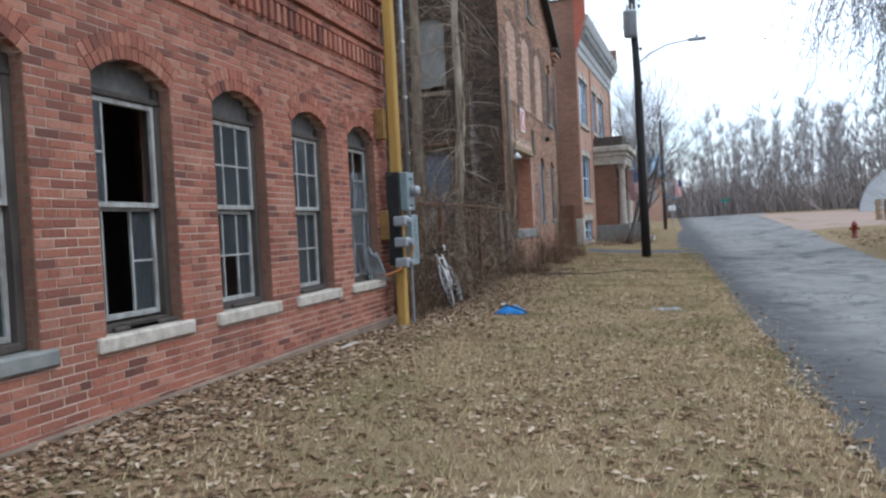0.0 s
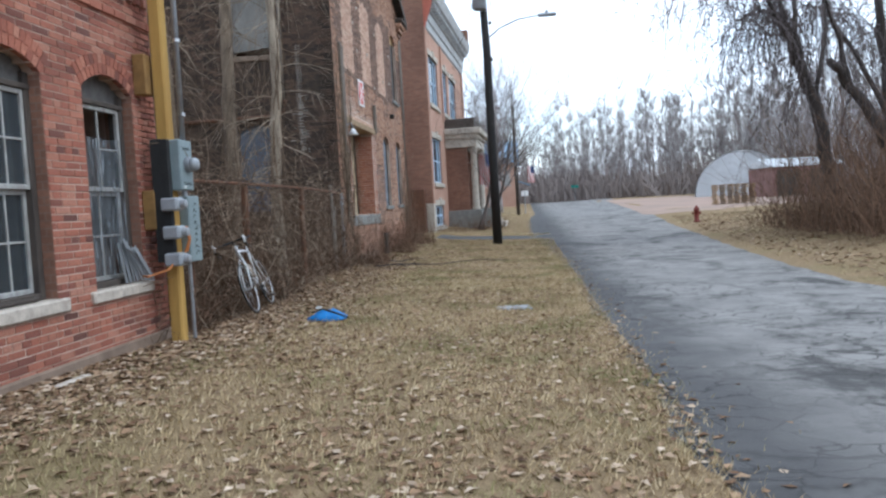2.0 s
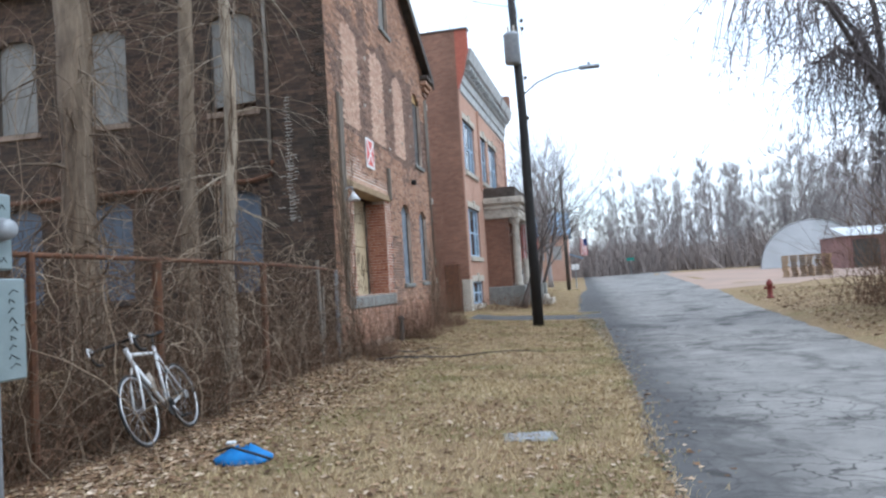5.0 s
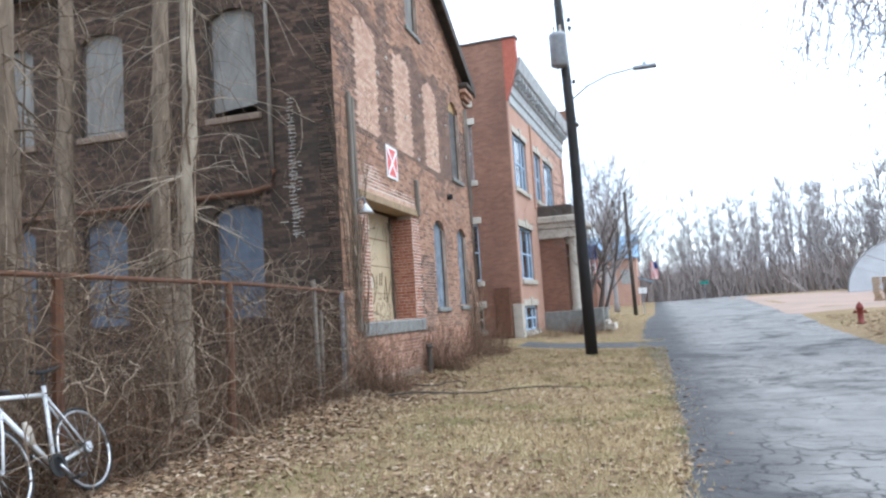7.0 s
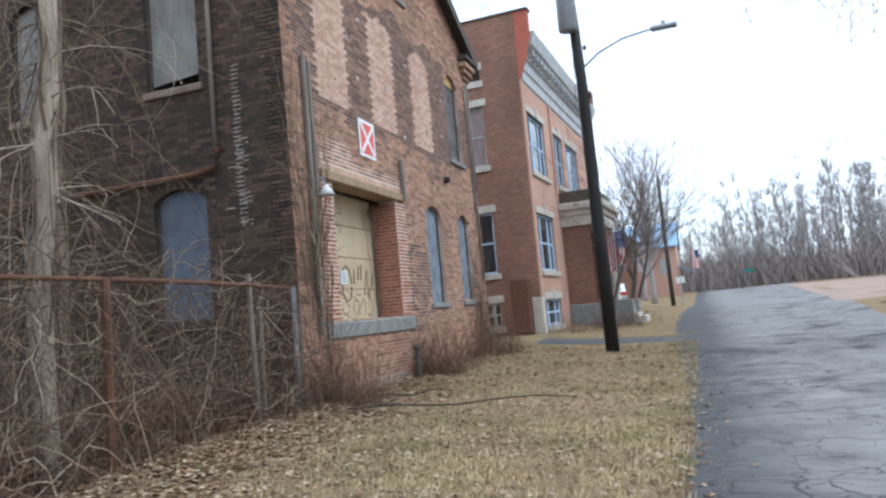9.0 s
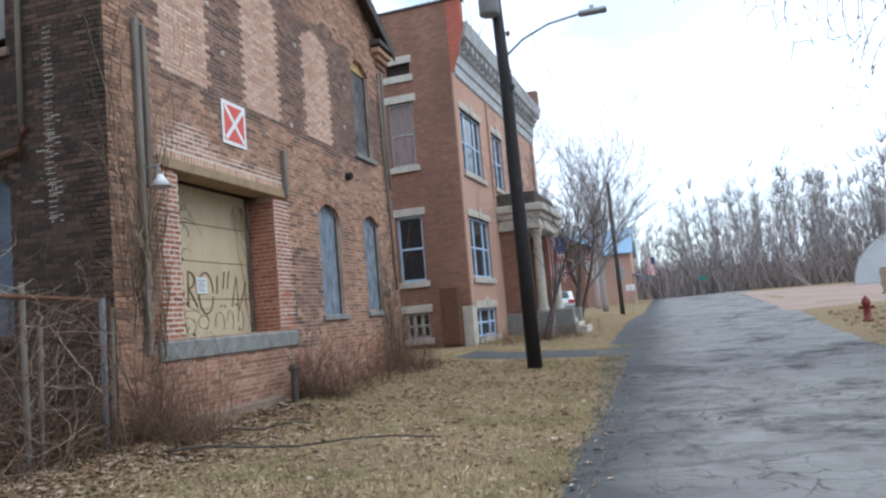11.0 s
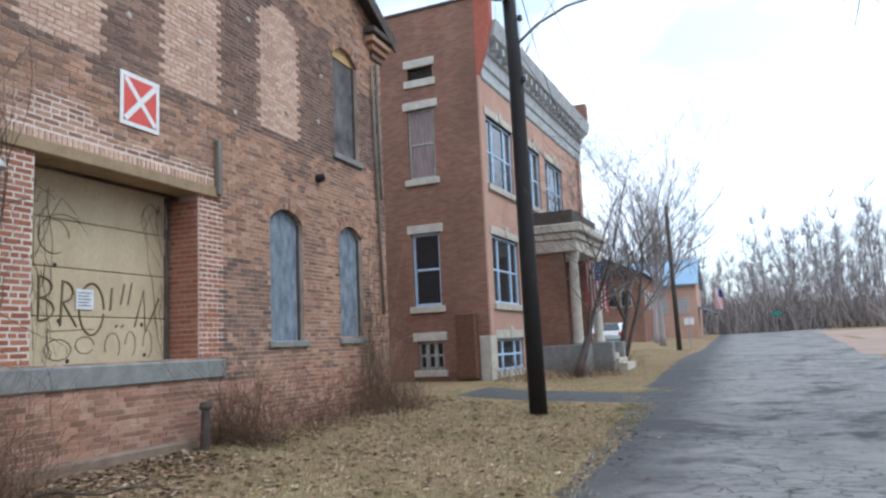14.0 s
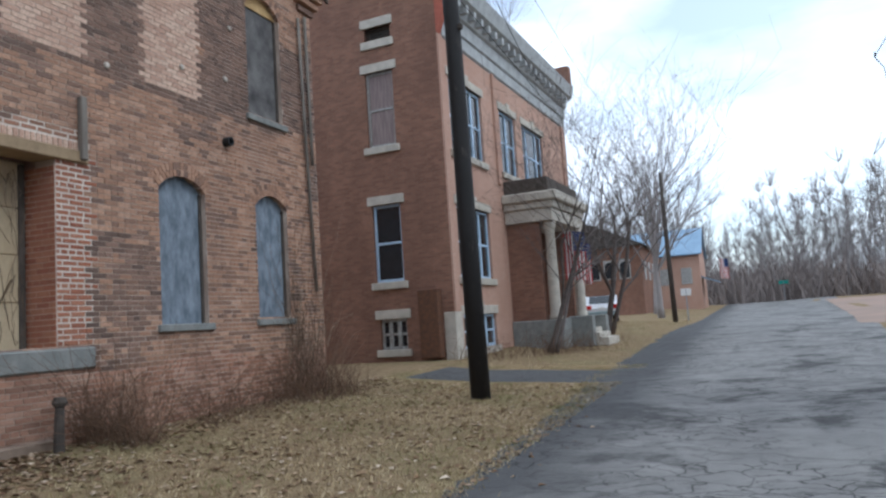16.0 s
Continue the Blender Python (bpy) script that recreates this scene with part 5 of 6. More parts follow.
for s in (1, -1):
    bt("crank", [(0.055 * s, 0.575, R - 0.07), (0.065 * s, 0.575 + 0.1 * s, R - 0.07 - 0.13 * s)], 0.011, M_STEEL, bike, 6)
    part("pedal", MB().bev(0.065 * s, 0.53 + 0.1 * s, R - 0.085 - 0.13 * s, 0.15 * s, 0.62 + 0.1 * s, R - 0.06 - 0.13 * s, 0.006), M_BLACK, bike)
    bt("handlebar", [(0, 0.05, 0.99), (0.2 * s, 0.03, 0.99), (0.21 * s, -0.06, 0.98), (0.215 * s, -0.1, 0.92), (0.215 * s, -0.05, 0.86), (0.215 * s, 0.05, 0.85)], 0.015, M_BLACK, bike, 8, "black taped drop bar")
    bt("brake_hood", [(0.21 * s, -0.06, 0.985), (0.21 * s, -0.13, 1.02), (0.21 * s, -0.15, 0.93)], 0.014, M_WHITE, bike, 6)
bt("stem", [(0, 0.14, 0.95), (0, 0.05, 0.99)], 0.018, M_BLACK, bike)
bt("seatpost", [(0, 0.72, 0.88), (0, 0.745, 1.0)], 0.013, M_BLACK, bike)
mb = MB()
for k in range(9):
    t = k / 8
    w_ = 0.018 + 0.06 * smooth01(0.35, 1, t)
    for q in range(8):
        a = 6.2832 * q / 8
        mb.v.append((w_ * math.cos(a), 0.62 + 0.27 * t, 1.01 + 0.018 * math.sin(a) + 0.02 * (t - 0.5) ** 2 * 4))
mb.f = [(k * 8 + q, k * 8 + (q + 1) % 8, k * 8 + 8 + (q + 1) % 8, k * 8 + 8 + q) for k in range(8) for q in range(8)] + [tuple(range(8)), tuple(range(71, 63, -1))]
part("saddle", mb, M_BLACK, bike, smooth=True)
part("water_bottle", MB().lathe([(0.035, 0), (0.036, 0.13), (0.02, 0.15), (0.02, 0.18)], (0.0, 0.40, 0.47), 14), M_SILL, bike, smooth=True)
bt("chain", [(0.04, 0.575, R + 0.02), (0.04, 0.98, R + 0.04), (0.04, 1.02, R), (0.04, 0.98, R - 0.04), (0.04, 0.575, R - 0.16)], 0.005, M_BLACK, bike, 4)

# blue bag and manhole cover on the lawn
mb, n = MB(), 18
for j in range(8):
    t = j / 7
    for k in range(n):
        a = 6.2832 * k / n
        w_ = math.sin(math.pi * min(0.98, 0.5 + 0.5 * t)) ** 0.6
        q = 1 + 0.3 * noise.noise((math.cos(a) * 1.8, math.sin(a) * 1.8, t * 2))
        mb.v.append((0.25 * w_ * q * math.cos(a), 0.14 * w_ * q * math.sin(a), 0.115 * t + 0.06 * noise.noise((math.cos(a) * 2.5, math.sin(a) * 2.5, 5 + t)) * t))
mb.f = [(j * n + k, j * n + (k + 1) % n, j * n + n + (k + 1) % n, j * n + n + k) for j in range(7) for k in range(n)] + [tuple(range(n - 1, -1, -1)), tuple(range(7 * n, 8 * n))]
bag = thing("blue_bag", "crumpled bright blue nylon bag on dead leaves", "bag", (-2.42, 11.03, gz(-2.42, 11.03) + 0.005), 12)
part("body", mb, M_BLUEBAG, bag, smooth=True)
part("strap", MB().tube([(-0.2, -0.1, 0.12), (-0.05, -0.2, 0.17), (0.12, -0.17, 0.1), (0.25, -0.1, 0.03)], 0.012, 5), M_BLACK, bag)
part("label_tag", MB().bev(-0.16, 0.02, 0.15, -0.08, 0.08, 0.17, 0.004), M_PAPER, bag)
cover = thing("manhole_cover", "flat grey concrete utility cover sunk in grass", "cover", (-0.08, 12.3, gz(-0.08, 12.3)), 8)
part("ring", MB().bev(-0.26, -0.2, -0.05, 0.26, 0.2, 0.012, 0.01), M_CONC, cover)
part("lid", MB().bev(-0.2, -0.15, 0.008, 0.2, 0.15, 0.02, 0.006), M_PIPE, cover)
tagged(part("pale_stick", MB().bev(-3.62, 7.2, gz(-3.6, 7.2), -3.55, 7.62, gz(-3.6, 7.2) + 0.03, 0.008), M_SILL), "pale broken board lying by the wall", "board")

# ---- fence in the thicket ----
fence = thing("fence", "rusty pipe fence swallowed by dry vines", "fence")
RAIL = [(-3.95, 9.9, 1.85), (-3.89, 12.2, 1.85), (-3.8, 15.3, 1.83), (-3.89, 17.1, 1.81), (-4.0, 18.3, 1.78)]
part("top_rail", MB().tube(RAIL, 0.024, 8), M_RUST, fence)
for x, y, h, r, m in ((-3.92, 10.4, 1.86, 0.035, M_RUST), (-3.9, 12.2, 1.86, 0.05, M_RUST), (-3.82, 14.67, 1.84, 0.045, M_RUST), (-3.88, 17.12, 1.95, 0.03, M_GREYWOOD), (-3.93, 17.32, 1.5, 0.025, M_GREYWOOD), (-3.99, 18.26, 1.8, 0.035, M_PIPE), (-4.0, 18.4, 1.7, 0.03, M_GREYWOOD)):
    part("post", MB().tube([(x, y, -0.1), (x + rn(-0.03, 0.03), y, h)], r, 8), m, fence)
wire = MB()
for k in range(70):
    y = 10 + 0.12 * k
    e = min(y + 0.9, 18.3)
    wire.tube([(-3.9, y, 0.15), (-3.9, e, 1.8)], 0.002, 3, False)
    wire.tube([(-3.9, y, 1.8), (-3.9, e, 0.15)], 0.002, 3, False)
part("chain_link_mesh", wire, M_RUST, fence, kind="stuff")


# ---- trees ----
def limb(mb, p, d, ln, r, level, spec, rng):
    """A branch with its own branches: bends, tapers and splits."""
    depth, kids, spread, lift, droop = spec
    seg = 5 if level < 2 else 3
    pts, rad = [p.copy()], [r]
    for k in range(seg):
        d = (d + Vector((rng.gauss(0, 0.13), rng.gauss(0, 0.13), rng.gauss(0, 0.1) + lift * (level > 0) - droop * (level >= depth - 1)))).normalized()
        p = p + d * (ln / seg)
        pts.append(p.copy())
        rad.append(max(0.003, r * (1 - (0.55 if level == 0 else 0.8) * (k + 1) / seg)))
    mb.tube(pts, rad, (8, 5, 4, 3, 3)[min(level, 4)], level == 0)
    if level >= depth:
        return
    for _ in range(kids[min(level, len(kids) - 1)]):
        t = rng.uniform(0.3 if level == 0 else 0.15, 1.0)
        i = min(seg - 1, int(t * seg))
        q = pts[i].lerp(pts[i + 1], t * seg - i)
        side = Vector((rng.gauss(0, 1), rng.gauss(0, 1), rng.gauss(0.15, 0.5))).normalized()
        limb(mb, q, (d + side * spread).normalized(), ln * rng.uniform(0.42, 0.72), max(0.004, rad[i] * rng.uniform(0.4, 0.62)), level + 1, spec, rng)


def bare_tree(label, at, height, r, seed, spec=(3, (9, 5, 4), 0.9, 0.12, 0.0), mat=None, lean=(0, 0, 1), stems=1, bole=0.55):
    rng = random.Random(seed)
    t = thing("tree", label, "tree")
    trunk, crown = MB(), MB()
    for s in range(stems):
        d = Vector(lean).normalized() if s == 0 else (Vector(lean) + Vector((rng.uniform(-0.5, 0.5), rng.uniform(-0.5, 0.5), 0))).normalized()
        p, pts, rad = Vector((at[0] + 0.16 * s, at[1] + 0.1 * s, at[2] - 0.1)), [], []
        for k in range(9):
            pts.append(p.copy())
            rad.append(r * (1.25 if k == 0 else 1) * (1 - 0.6 * k / 8) * (1 if s == 0 else 0.7))
            d = (d + Vector((rng.gauss(0, 0.03), rng.gauss(0, 0.03), 0.04))).normalized()
            p = p + d * height * bole / 8
        trunk.tube(pts, rad, 10)
        for k in range(spec[1][0]):
            i = rng.randint(3 if bole < 0.7 else 5, 8)
            side = Vector((rng.gauss(0, 1), rng.gauss(0, 1), rng.gauss(0.3, 0.5))).normalized()
            limb(crown, pts[i], (d + side * spec[2]).normalized(), height * rng.uniform(0.28, 0.5), rad[i] * 0.6, 1, spec, rng)
    part("trunk", trunk, mat or M_BARK, t, smooth=True)
    part("crown", crown, mat or M_BARK, t, "bare winter branches")
    return t


def thicket_tree(label, path, r, seed, mat, twigs=26):
    """A tall trunk with short crooked side twigs low down and limbs high up."""
    rng = random.Random(seed)
    t = thing("tree", label, "tree")
    pts = [Vector(path[0])]
    for a, b in zip(path, path[1:]):
        for k in range(1, 6):
            q = Vector(a).lerp(Vector(b), k / 5)
            pts.append(q + Vector((rng.gauss(0, 0.018), rng.gauss(0, 0.018), 0)))
    rad = [r * (1.3 if k == 0 else 1.08 if k == 1 else 1) * (1 - 0.5 * k / len(pts)) * rng.uniform(0.94, 1.06) for k in range(len(pts))]
    part("trunk", MB().tube(pts, rad, 12), mat, t, smooth=True)
    crown = MB()
    for k in range(twigs):
        i = rng.randint(4, len(pts) - 2)
        a = rng.uniform(0, 6.28)
        d = Vector((math.cos(a), math.sin(a), rng.uniform(-0.3, 0.8))).normalized()
        high = pts[i].z > 6.5
        limb(crown, pts[i], d, rng.uniform(1.5, 3.2) if high else rng.uniform(0.5, 1.3), rad[i] * (0.35 if high else 0.14), 2, (3, (4, 4, 4, 4), 0.9, 0.05, 0.25), rng)
    part("crown", crown, mat, t, "bare crooked branches")


TRUNK_A = [(-5.45, 15.7, 0.0), (-5.45, 15.7, 2.2), (-5.42, 15.72, 4.5), (-5.4, 15.8, 7.0), (-5.3, 15.9, 10.5)]
TRUNK_B = [(-4.12, 14.22, 0.0), (-4.1, 14.27, 1.8), (-4.0, 14.34, 3.9), (-4.05, 14.42, 6.0), (-3.9, 14.5, 9.5)]
TRUNK_C = [(-7.95, 16.6, 0.0), (-7.92, 16.65, 2.0), (-7.9, 16.7, 4.5), (-7.88, 16.75, 7.0), (-7.7, 16.8, 10.0)]
TRUNK_D = [(-5.45, 13.2, 0.0), (-5.5, 13.2, 2.2), (-5.55, 13.2, 4.4), (-5.65, 13.25, 7.0), (-5.7, 13.3, 10.5)]
thicket_tree("tall brown-barked tree in the thicket, wrapped in vines", TRUNK_A, 0.15, 1, M_BARK)
thicket_tree("slim pale-barked tree rising through the fence vines", TRUNK_B, 0.105, 2, M_PALEBARK, 40)
thicket_tree("bare tree against the sooty wall", TRUNK_C, 0.165, 3, M_BARK)
thicket_tree("stout bare tree near the workshop corner", TRUNK_D, 0.22, 4, M_BARK)
bare_tree("bare spreading fruit tree before the portico", (-2.1, 37.4, 0.3), 10.5, 0.085, 5, (4, (6, 5, 5, 3), 1.35, 0.1, 0.0), M_FRUIT, lean=(0.36, 0.15, 0.9), stems=2, bole=0.34)
bare_tree("bare spreading fruit tree past the portico", (-2.0, 46.2, 0.45), 13, 0.14, 6, (4, (6, 5, 4, 3), 1.1, 0.1, 0.0), M_FRUIT, lean=(0.2, 0.1, 1), stems=2, bole=0.35)
# the next three trees take the bark colour that carries haze
bare_tree("bare tree beside the far house, bark paled for haze", (-2.0, 66, 0.6), 15, 0.2, 7, (3, (13, 7, 5), 0.7, 0.1, 0.0), M_WOODS)
bare_tree("bare tree by the road, bark paled for haze", (-3.2, 74, 0.6), 16, 0.2, 8, (3, (13, 7, 5), 0.7, 0.1, 0.0), M_WOODS)
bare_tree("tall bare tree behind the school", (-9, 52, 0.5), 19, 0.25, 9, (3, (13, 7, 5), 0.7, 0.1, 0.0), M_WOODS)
# drooping trees by the bramble bank
def weeping_tree(label, limbs, seed, strands):
    """Bent limbs hung with long fine twigs that fall and curl."""
    rng = random.Random(seed)
    t = thing("tree", label, "tree")
    mb = MB()
    for k, (path, r0, r1) in enumerate(limbs):
        path = [(x, y, z if z < 3 else z - 0.11 * (z - 3)) for x, y, z in path]
        pts = []
        for a, b in zip(path, path[1:]):
            pts += [Vector(a).lerp(Vector(b), q / 4) + Vector((rng.gauss(0, 0.04), rng.gauss(0, 0.04), rng.gauss(0, 0.03))) for q in range(4)]
        pts.append(Vector(path[-1]))
        n = len(pts) - 1
        part("trunk" if k == 0 else "limb", MB().tube(pts, [r0 + (r1 - r0) * q / n for q in range(n + 1)], 8), M_DARKBARK, t, smooth=True)
        for _ in range(strands if k else strands // 2):
            i = rng.randint(n // 3, n - 1) if k else rng.randint(2 * n // 3, n - 1)
            p = pts[i].lerp(pts[i + 1], rng.random())
            d = Vector((rng.gauss(0, 0.5), rng.gauss(0, 0.5), rng.uniform(-0.5, 0.4))).normalized()
            line, step = [p.copy()], rng.uniform(0.18, 0.44)
            for q in range(9):
                d = (d + Vector((rng.gauss(0, 0.16), rng.gauss(0, 0.16), -0.3 + rng.gauss(0, 0.1)))).normalized()
                p = p + d * step
                p.z = max(p.z, 0.4)
                line.append(p.copy())
                if q > 1:
                    for _k in range(2):
                        e = p + Vector((rng.gauss(0, 0.16), rng.gauss(0, 0.16), rng.uniform(-0.5, 0.15)))
                        m = p.lerp(e, 0.5) + Vector((rng.gauss(0, 0.05), rng.gauss(0, 0.05), 0.04))
                        mb.tube([p, m, e], [0.009, 0.007, 0.004], 3, False)
            mb.tube(line, [0.016 - 0.0012 * q for q in range(10)], 4, False)
    part("crown", mb, M_WEEP, t, "long drooping grey twigs", kind="stuff")


weeping_tree("leaning bare tree with long drooping twigs over brambles", [
    ([(9.8, 26, 0.0), (9.4, 26, 2.5), (9.0, 26, 4.5), (8.6, 26, 6.0)], 0.22, 0.15),
    ([(8.6, 26, 6.0), (8.0, 25.9, 7.1), (7.4, 25.8, 7.4), (6.8, 25.7, 7.0)], 0.12, 0.03),
    ([(8.6, 26, 6.0), (8.2, 26.2, 7.8), (7.5, 26.2, 9.2), (6.6, 26.2, 10.2)], 0.10, 0.02),
    ([(8.8, 26, 5.2), (8.7, 26.5, 8.0), (8.5, 26.6, 11.0), (8.2, 26.6, 13.5)], 0.10, 0.02),
    ([(9.1, 26, 4.0), (9.7, 26.6, 6.5), (9.9, 27.0, 10.0), (9.5, 27, 13.0)], 0.09, 0.02),
    ([(8.6, 26, 6.0), (7.0, 24.8, 8.4), (5.7, 23.6, 9.0), (4.6, 22.6, 8.6)], 0.08, 0.015)], 31, 58)
weeping_tree("bare tree leaning over the roadside brambles, hung with twigs", [
    ([(11.6, 25.4, 0.0), (11.1, 25.4, 2.2), (10.4, 25.5, 3.8), (9.4, 25.6, 5.4)], 0.24, 0.12),
    ([(11.1, 25.4, 2.2), (11.0, 25.3, 5.0), (10.6, 25.2, 8.0), (10.0, 25.2, 12.0)], 0.14, 0.03),
    ([(11.0, 25.4, 3.0), (12.0, 25.6, 6.0), (12.4, 25.8, 9.0), (12.2, 25.8, 13.0)], 0.13, 0.03),
    ([(10.0, 25.5, 4.4), (9.3, 24.8, 6.4), (8.6, 24.2, 7.6), (8.0, 23.6, 7.4)], 0.08, 0.02),
    ([(11.6, 25.4, 5.0), (12.6, 24.6, 7.0), (13.2, 24.0, 8.2), (13.8, 23.6, 8.0)], 0.09, 0.02)], 32, 36)
weeping_tree("bare twiggy tree behind the bramble bank", [
    ([(13.6, 30.5, 0.0), (13.4, 30.5, 3.0), (13.2, 30.5, 6.0), (13.0, 30.5, 9.5)], 0.2, 0.08),
    ([(13.3, 30.5, 4.0), (12.2, 30.4, 6.5), (11.2, 30.4, 8.4), (10.4, 30.4, 8.6)], 0.1, 0.02),
    ([(13.3, 30.5, 5.0), (14.4, 30.4, 8.0), (15.0, 30.4, 10.4), (15.4, 30.4, 10.6)], 0.1, 0.02)], 33, 46)


# ---- far woods: copies of a few bare trees, in one sheet of stuff ----
def template(seed, height):
    rng = random.Random(seed)
    mb = MB()
    d, p, pts, rad = Vector((0, 0, 1)), Vector((0, 0, 0)), [], []
    for k in range(7):
        pts.append(p.copy())
        rad.append(0.105 * (1 - 0.85 * k / 6))
        d = (d + Vector((rng.gauss(0, 0.05), rng.gauss(0, 0.05), 0))).normalized()
        p = p + d * height / 6.5
    mb.tube(pts, rad, 4, False)
    for k in range(30):
        i = rng.randint(2, 6)
        side = Vector((rng.gauss(0, 0.8), rng.gauss(0, 0.8), 1.0)).normalized()
        ln = height * rng.uniform(0.1, 0.3) * (1.15 - 0.1 * i)
        a = pts[i]
        b = a + side * ln * 0.5
        c = b + (side + Vector((0, 0, 0.5))).normalized() * ln * 0.5
        mb.tube([a, b, c], [0.045, 0.03, 0.012], 3, False)
        for _ in range(13):
            q = a.lerp(c, rng.uniform(0.25, 1))
            e = q + Vector((rng.gauss(0, 0.7), rng.gauss(0, 0.7), rng.uniform(0.2, 1.3)))
            w = Vector((rng.uniform(-1, 1), rng.uniform(-1, 1), 0)).normalized() * 0.011
            mb.add([q - w, q + w, e], [(0, 1, 2)])
    v = np.array([tuple(p) for p in mb.v])
    return v, mb.f


def scatter(name, label, templates, spots, mat, category):
    vs, fs, n = [], [], 0
    for x, y, s, a, k in spots:
        v, f = templates[k]
        c, q = math.cos(a), math.sin(a)
        w = np.stack([x + s * (c * v[:, 0] - q * v[:, 1]), y + s * (q * v[:, 0] + c * v[:, 1]), gz(x, y) - 0.1 + s * v[:, 2]], 1)
        vs.append(w)
        fs += [tuple(i + n for i in face) for face in f]
        n += len(v)
    me = bpy.data.meshes.new(name)
    me.from_pydata(np.concatenate(vs).tolist(), [], fs)
    me.materials.append(mat)
    return tagged(new(name, me), label, category, kind="stuff")


TT = [template(k, 13) for k in range(9)]
spots = []
for k in range(640):
    x = rn(-75, 75)
    spots.append((x, 116 + 75 * random.random() ** 1.2 + 0.05 * abs(x), random.triangular(0.5, 1.3, 0.8) * (1.0 + 0.45 * smooth01(6, 22, x) + 0.25 * smooth01(0, -10, x)), rn(0, 6.28), k % 9))
for k in range(110):
    spots.append((rn(30, 62), rn(30, 118), rn(0.8, 1.3), rn(0, 6.28), k % 9))
for k in range(160):
    spots.append((rn(17, 45), rn(-35, 18), rn(0.7, 1.1), rn(0, 6.28), k % 9))
for k in range(50):
    spots.append((rn(-60, -14), rn(60, 112), rn(0.8, 1.2), rn(0, 6.28), k % 9))
scatter("far_woods", "grey-brown bare winter woods closing the view, paled for haze", TT, spots, M_WOODS, "woods")


def brush(seed, n, h, w):
    rng = random.Random(seed)
    mb = MB()
    for k in range(n):
        p = Vector((rng.gauss(0, w), rng.gauss(0, w), 0))
        e = p + Vector((rng.gauss(0, 0.3 * h), rng.gauss(0, 0.3 * h), h * rng.uniform(0.4, 1)))
        m = p.lerp(e, 0.5) + Vector((rng.gauss(0, 0.1 * h), rng.gauss(0, 0.1 * h), 0.1 * h))
        s = Vector((rng.uniform(-1, 1), rng.uniform(-1, 1), 0)).normalized() * 0.012 * h
        mb.add([p - s, p + s, m - s * 0.7, m + s * 0.7, e], [(0, 1, 3, 2), (2, 3, 4)])
    return np.array([tuple(p) for p in mb.v]), mb.f


BT = [brush(k, 60, 2.4, 1.1) for k in range(4)]
spots = [(rn(-70, 80), rn(114, 150), rn(0.9, 2.9), rn(0, 6.28), k % 4) for k in range(1100)]
spots += [(rn(15, 40), rn(-35, 18), rn(0.9, 2.0), rn(0, 6.28), k % 4) for k in range(200)]
spots += [(rn(27, 50), rn(40, 118), rn(0.8, 1.6), rn(0, 6.28), k % 4) for k in range(160)]
scatter("far_scrub", "dense brown winter scrub along the wood edge, paled for haze", BT, spots, M_SCRUB, "scrub")


# ---- thicket of vines along the fence and on the walls ----
def vines(name, label, count, start, step, n, r0, r1, mat, seed, parent=None):
    rng = random.Random(seed)
    mb = MB()
    for k in range(count):
        p, d = start(rng)
        pts, r = [p.copy()], rng.uniform(r0, r1)
        for _ in range(n):
            d = step(p, d, rng)
            p = p + d
            p.z = max(p.z, 0.06)
            pts.append(p.copy())
        mb.tube(pts, [r * (1 - 0.75 * j / n) for j in range(n + 1)], 3, False)
    me = bpy.data.meshes.new(name)
    me.from_pydata(mb.v, [], mb.f)
    me.materials.append(mat)
    return tagged(new(name, me), label, "vines", kind="stuff")


def up_start(rng):
    y = rng.uniform(9.95, 18.5)
    x = min(rng.gauss(-4.25, 0.3), -3.72) if rng.random() < 0.7 else rng.uniform(-7.5, -4.2)
    return Vector((x, y, 0.05)), Vector((rng.gauss(0, 0.06), rng.gauss(0, 0.07), rng.uniform(0.12, 0.3)))


def wander(p, d, rng):
    pull = -0.035 if p.x > -3.8 else 0.0
    fall = -0.02 - 0.035 * max(0.0, p.z - 1.5)
    return d * 0.82 + Vector((rng.gauss(0, 0.06) + pull, rng.gauss(0, 0.085), rng.gauss(fall, 0.065)))


def tangle_start(rng):
    y = rng.uniform(9.95, 18.4)
    return Vector((min(rng.gauss(-4.05, 0.22), -3.72), y, rng.uniform(0.5, 2.1) + 0.35 * noise.noise((y * 0.9, 0, 7)))), Vector((rng.gauss(0, 0.1), rng.gauss(0, 0.14), rng.gauss(0.02, 0.1)))


def curl(p, d, rng):
    pull = -0.03 if p.x > -3.75 else 0.0
    return d * 0.86 + Vector((rng.gauss(0, 0.045) + pull, rng.gauss(0, 0.055), rng.gauss(-0.018, 0.05)))


vines("thicket", "tangled dry brown vines and brush along the fence", 900, up_start, wander, 10, 0.004, 0.009, M_VINE, 21)
vines("thicket_tangle", "curling dry vines matted over the fence rail", 800, tangle_start, curl, 11, 0.003, 0.0075, M_VINE, 29)
vines("thicket_undergrowth", "dense reddish-brown dead undergrowth below the fence", 3600, up_start, lambda p, d, r: wander(p, d, r) * 0.84, 7, 0.003, 0.0075, M_REDTWIG, 22)


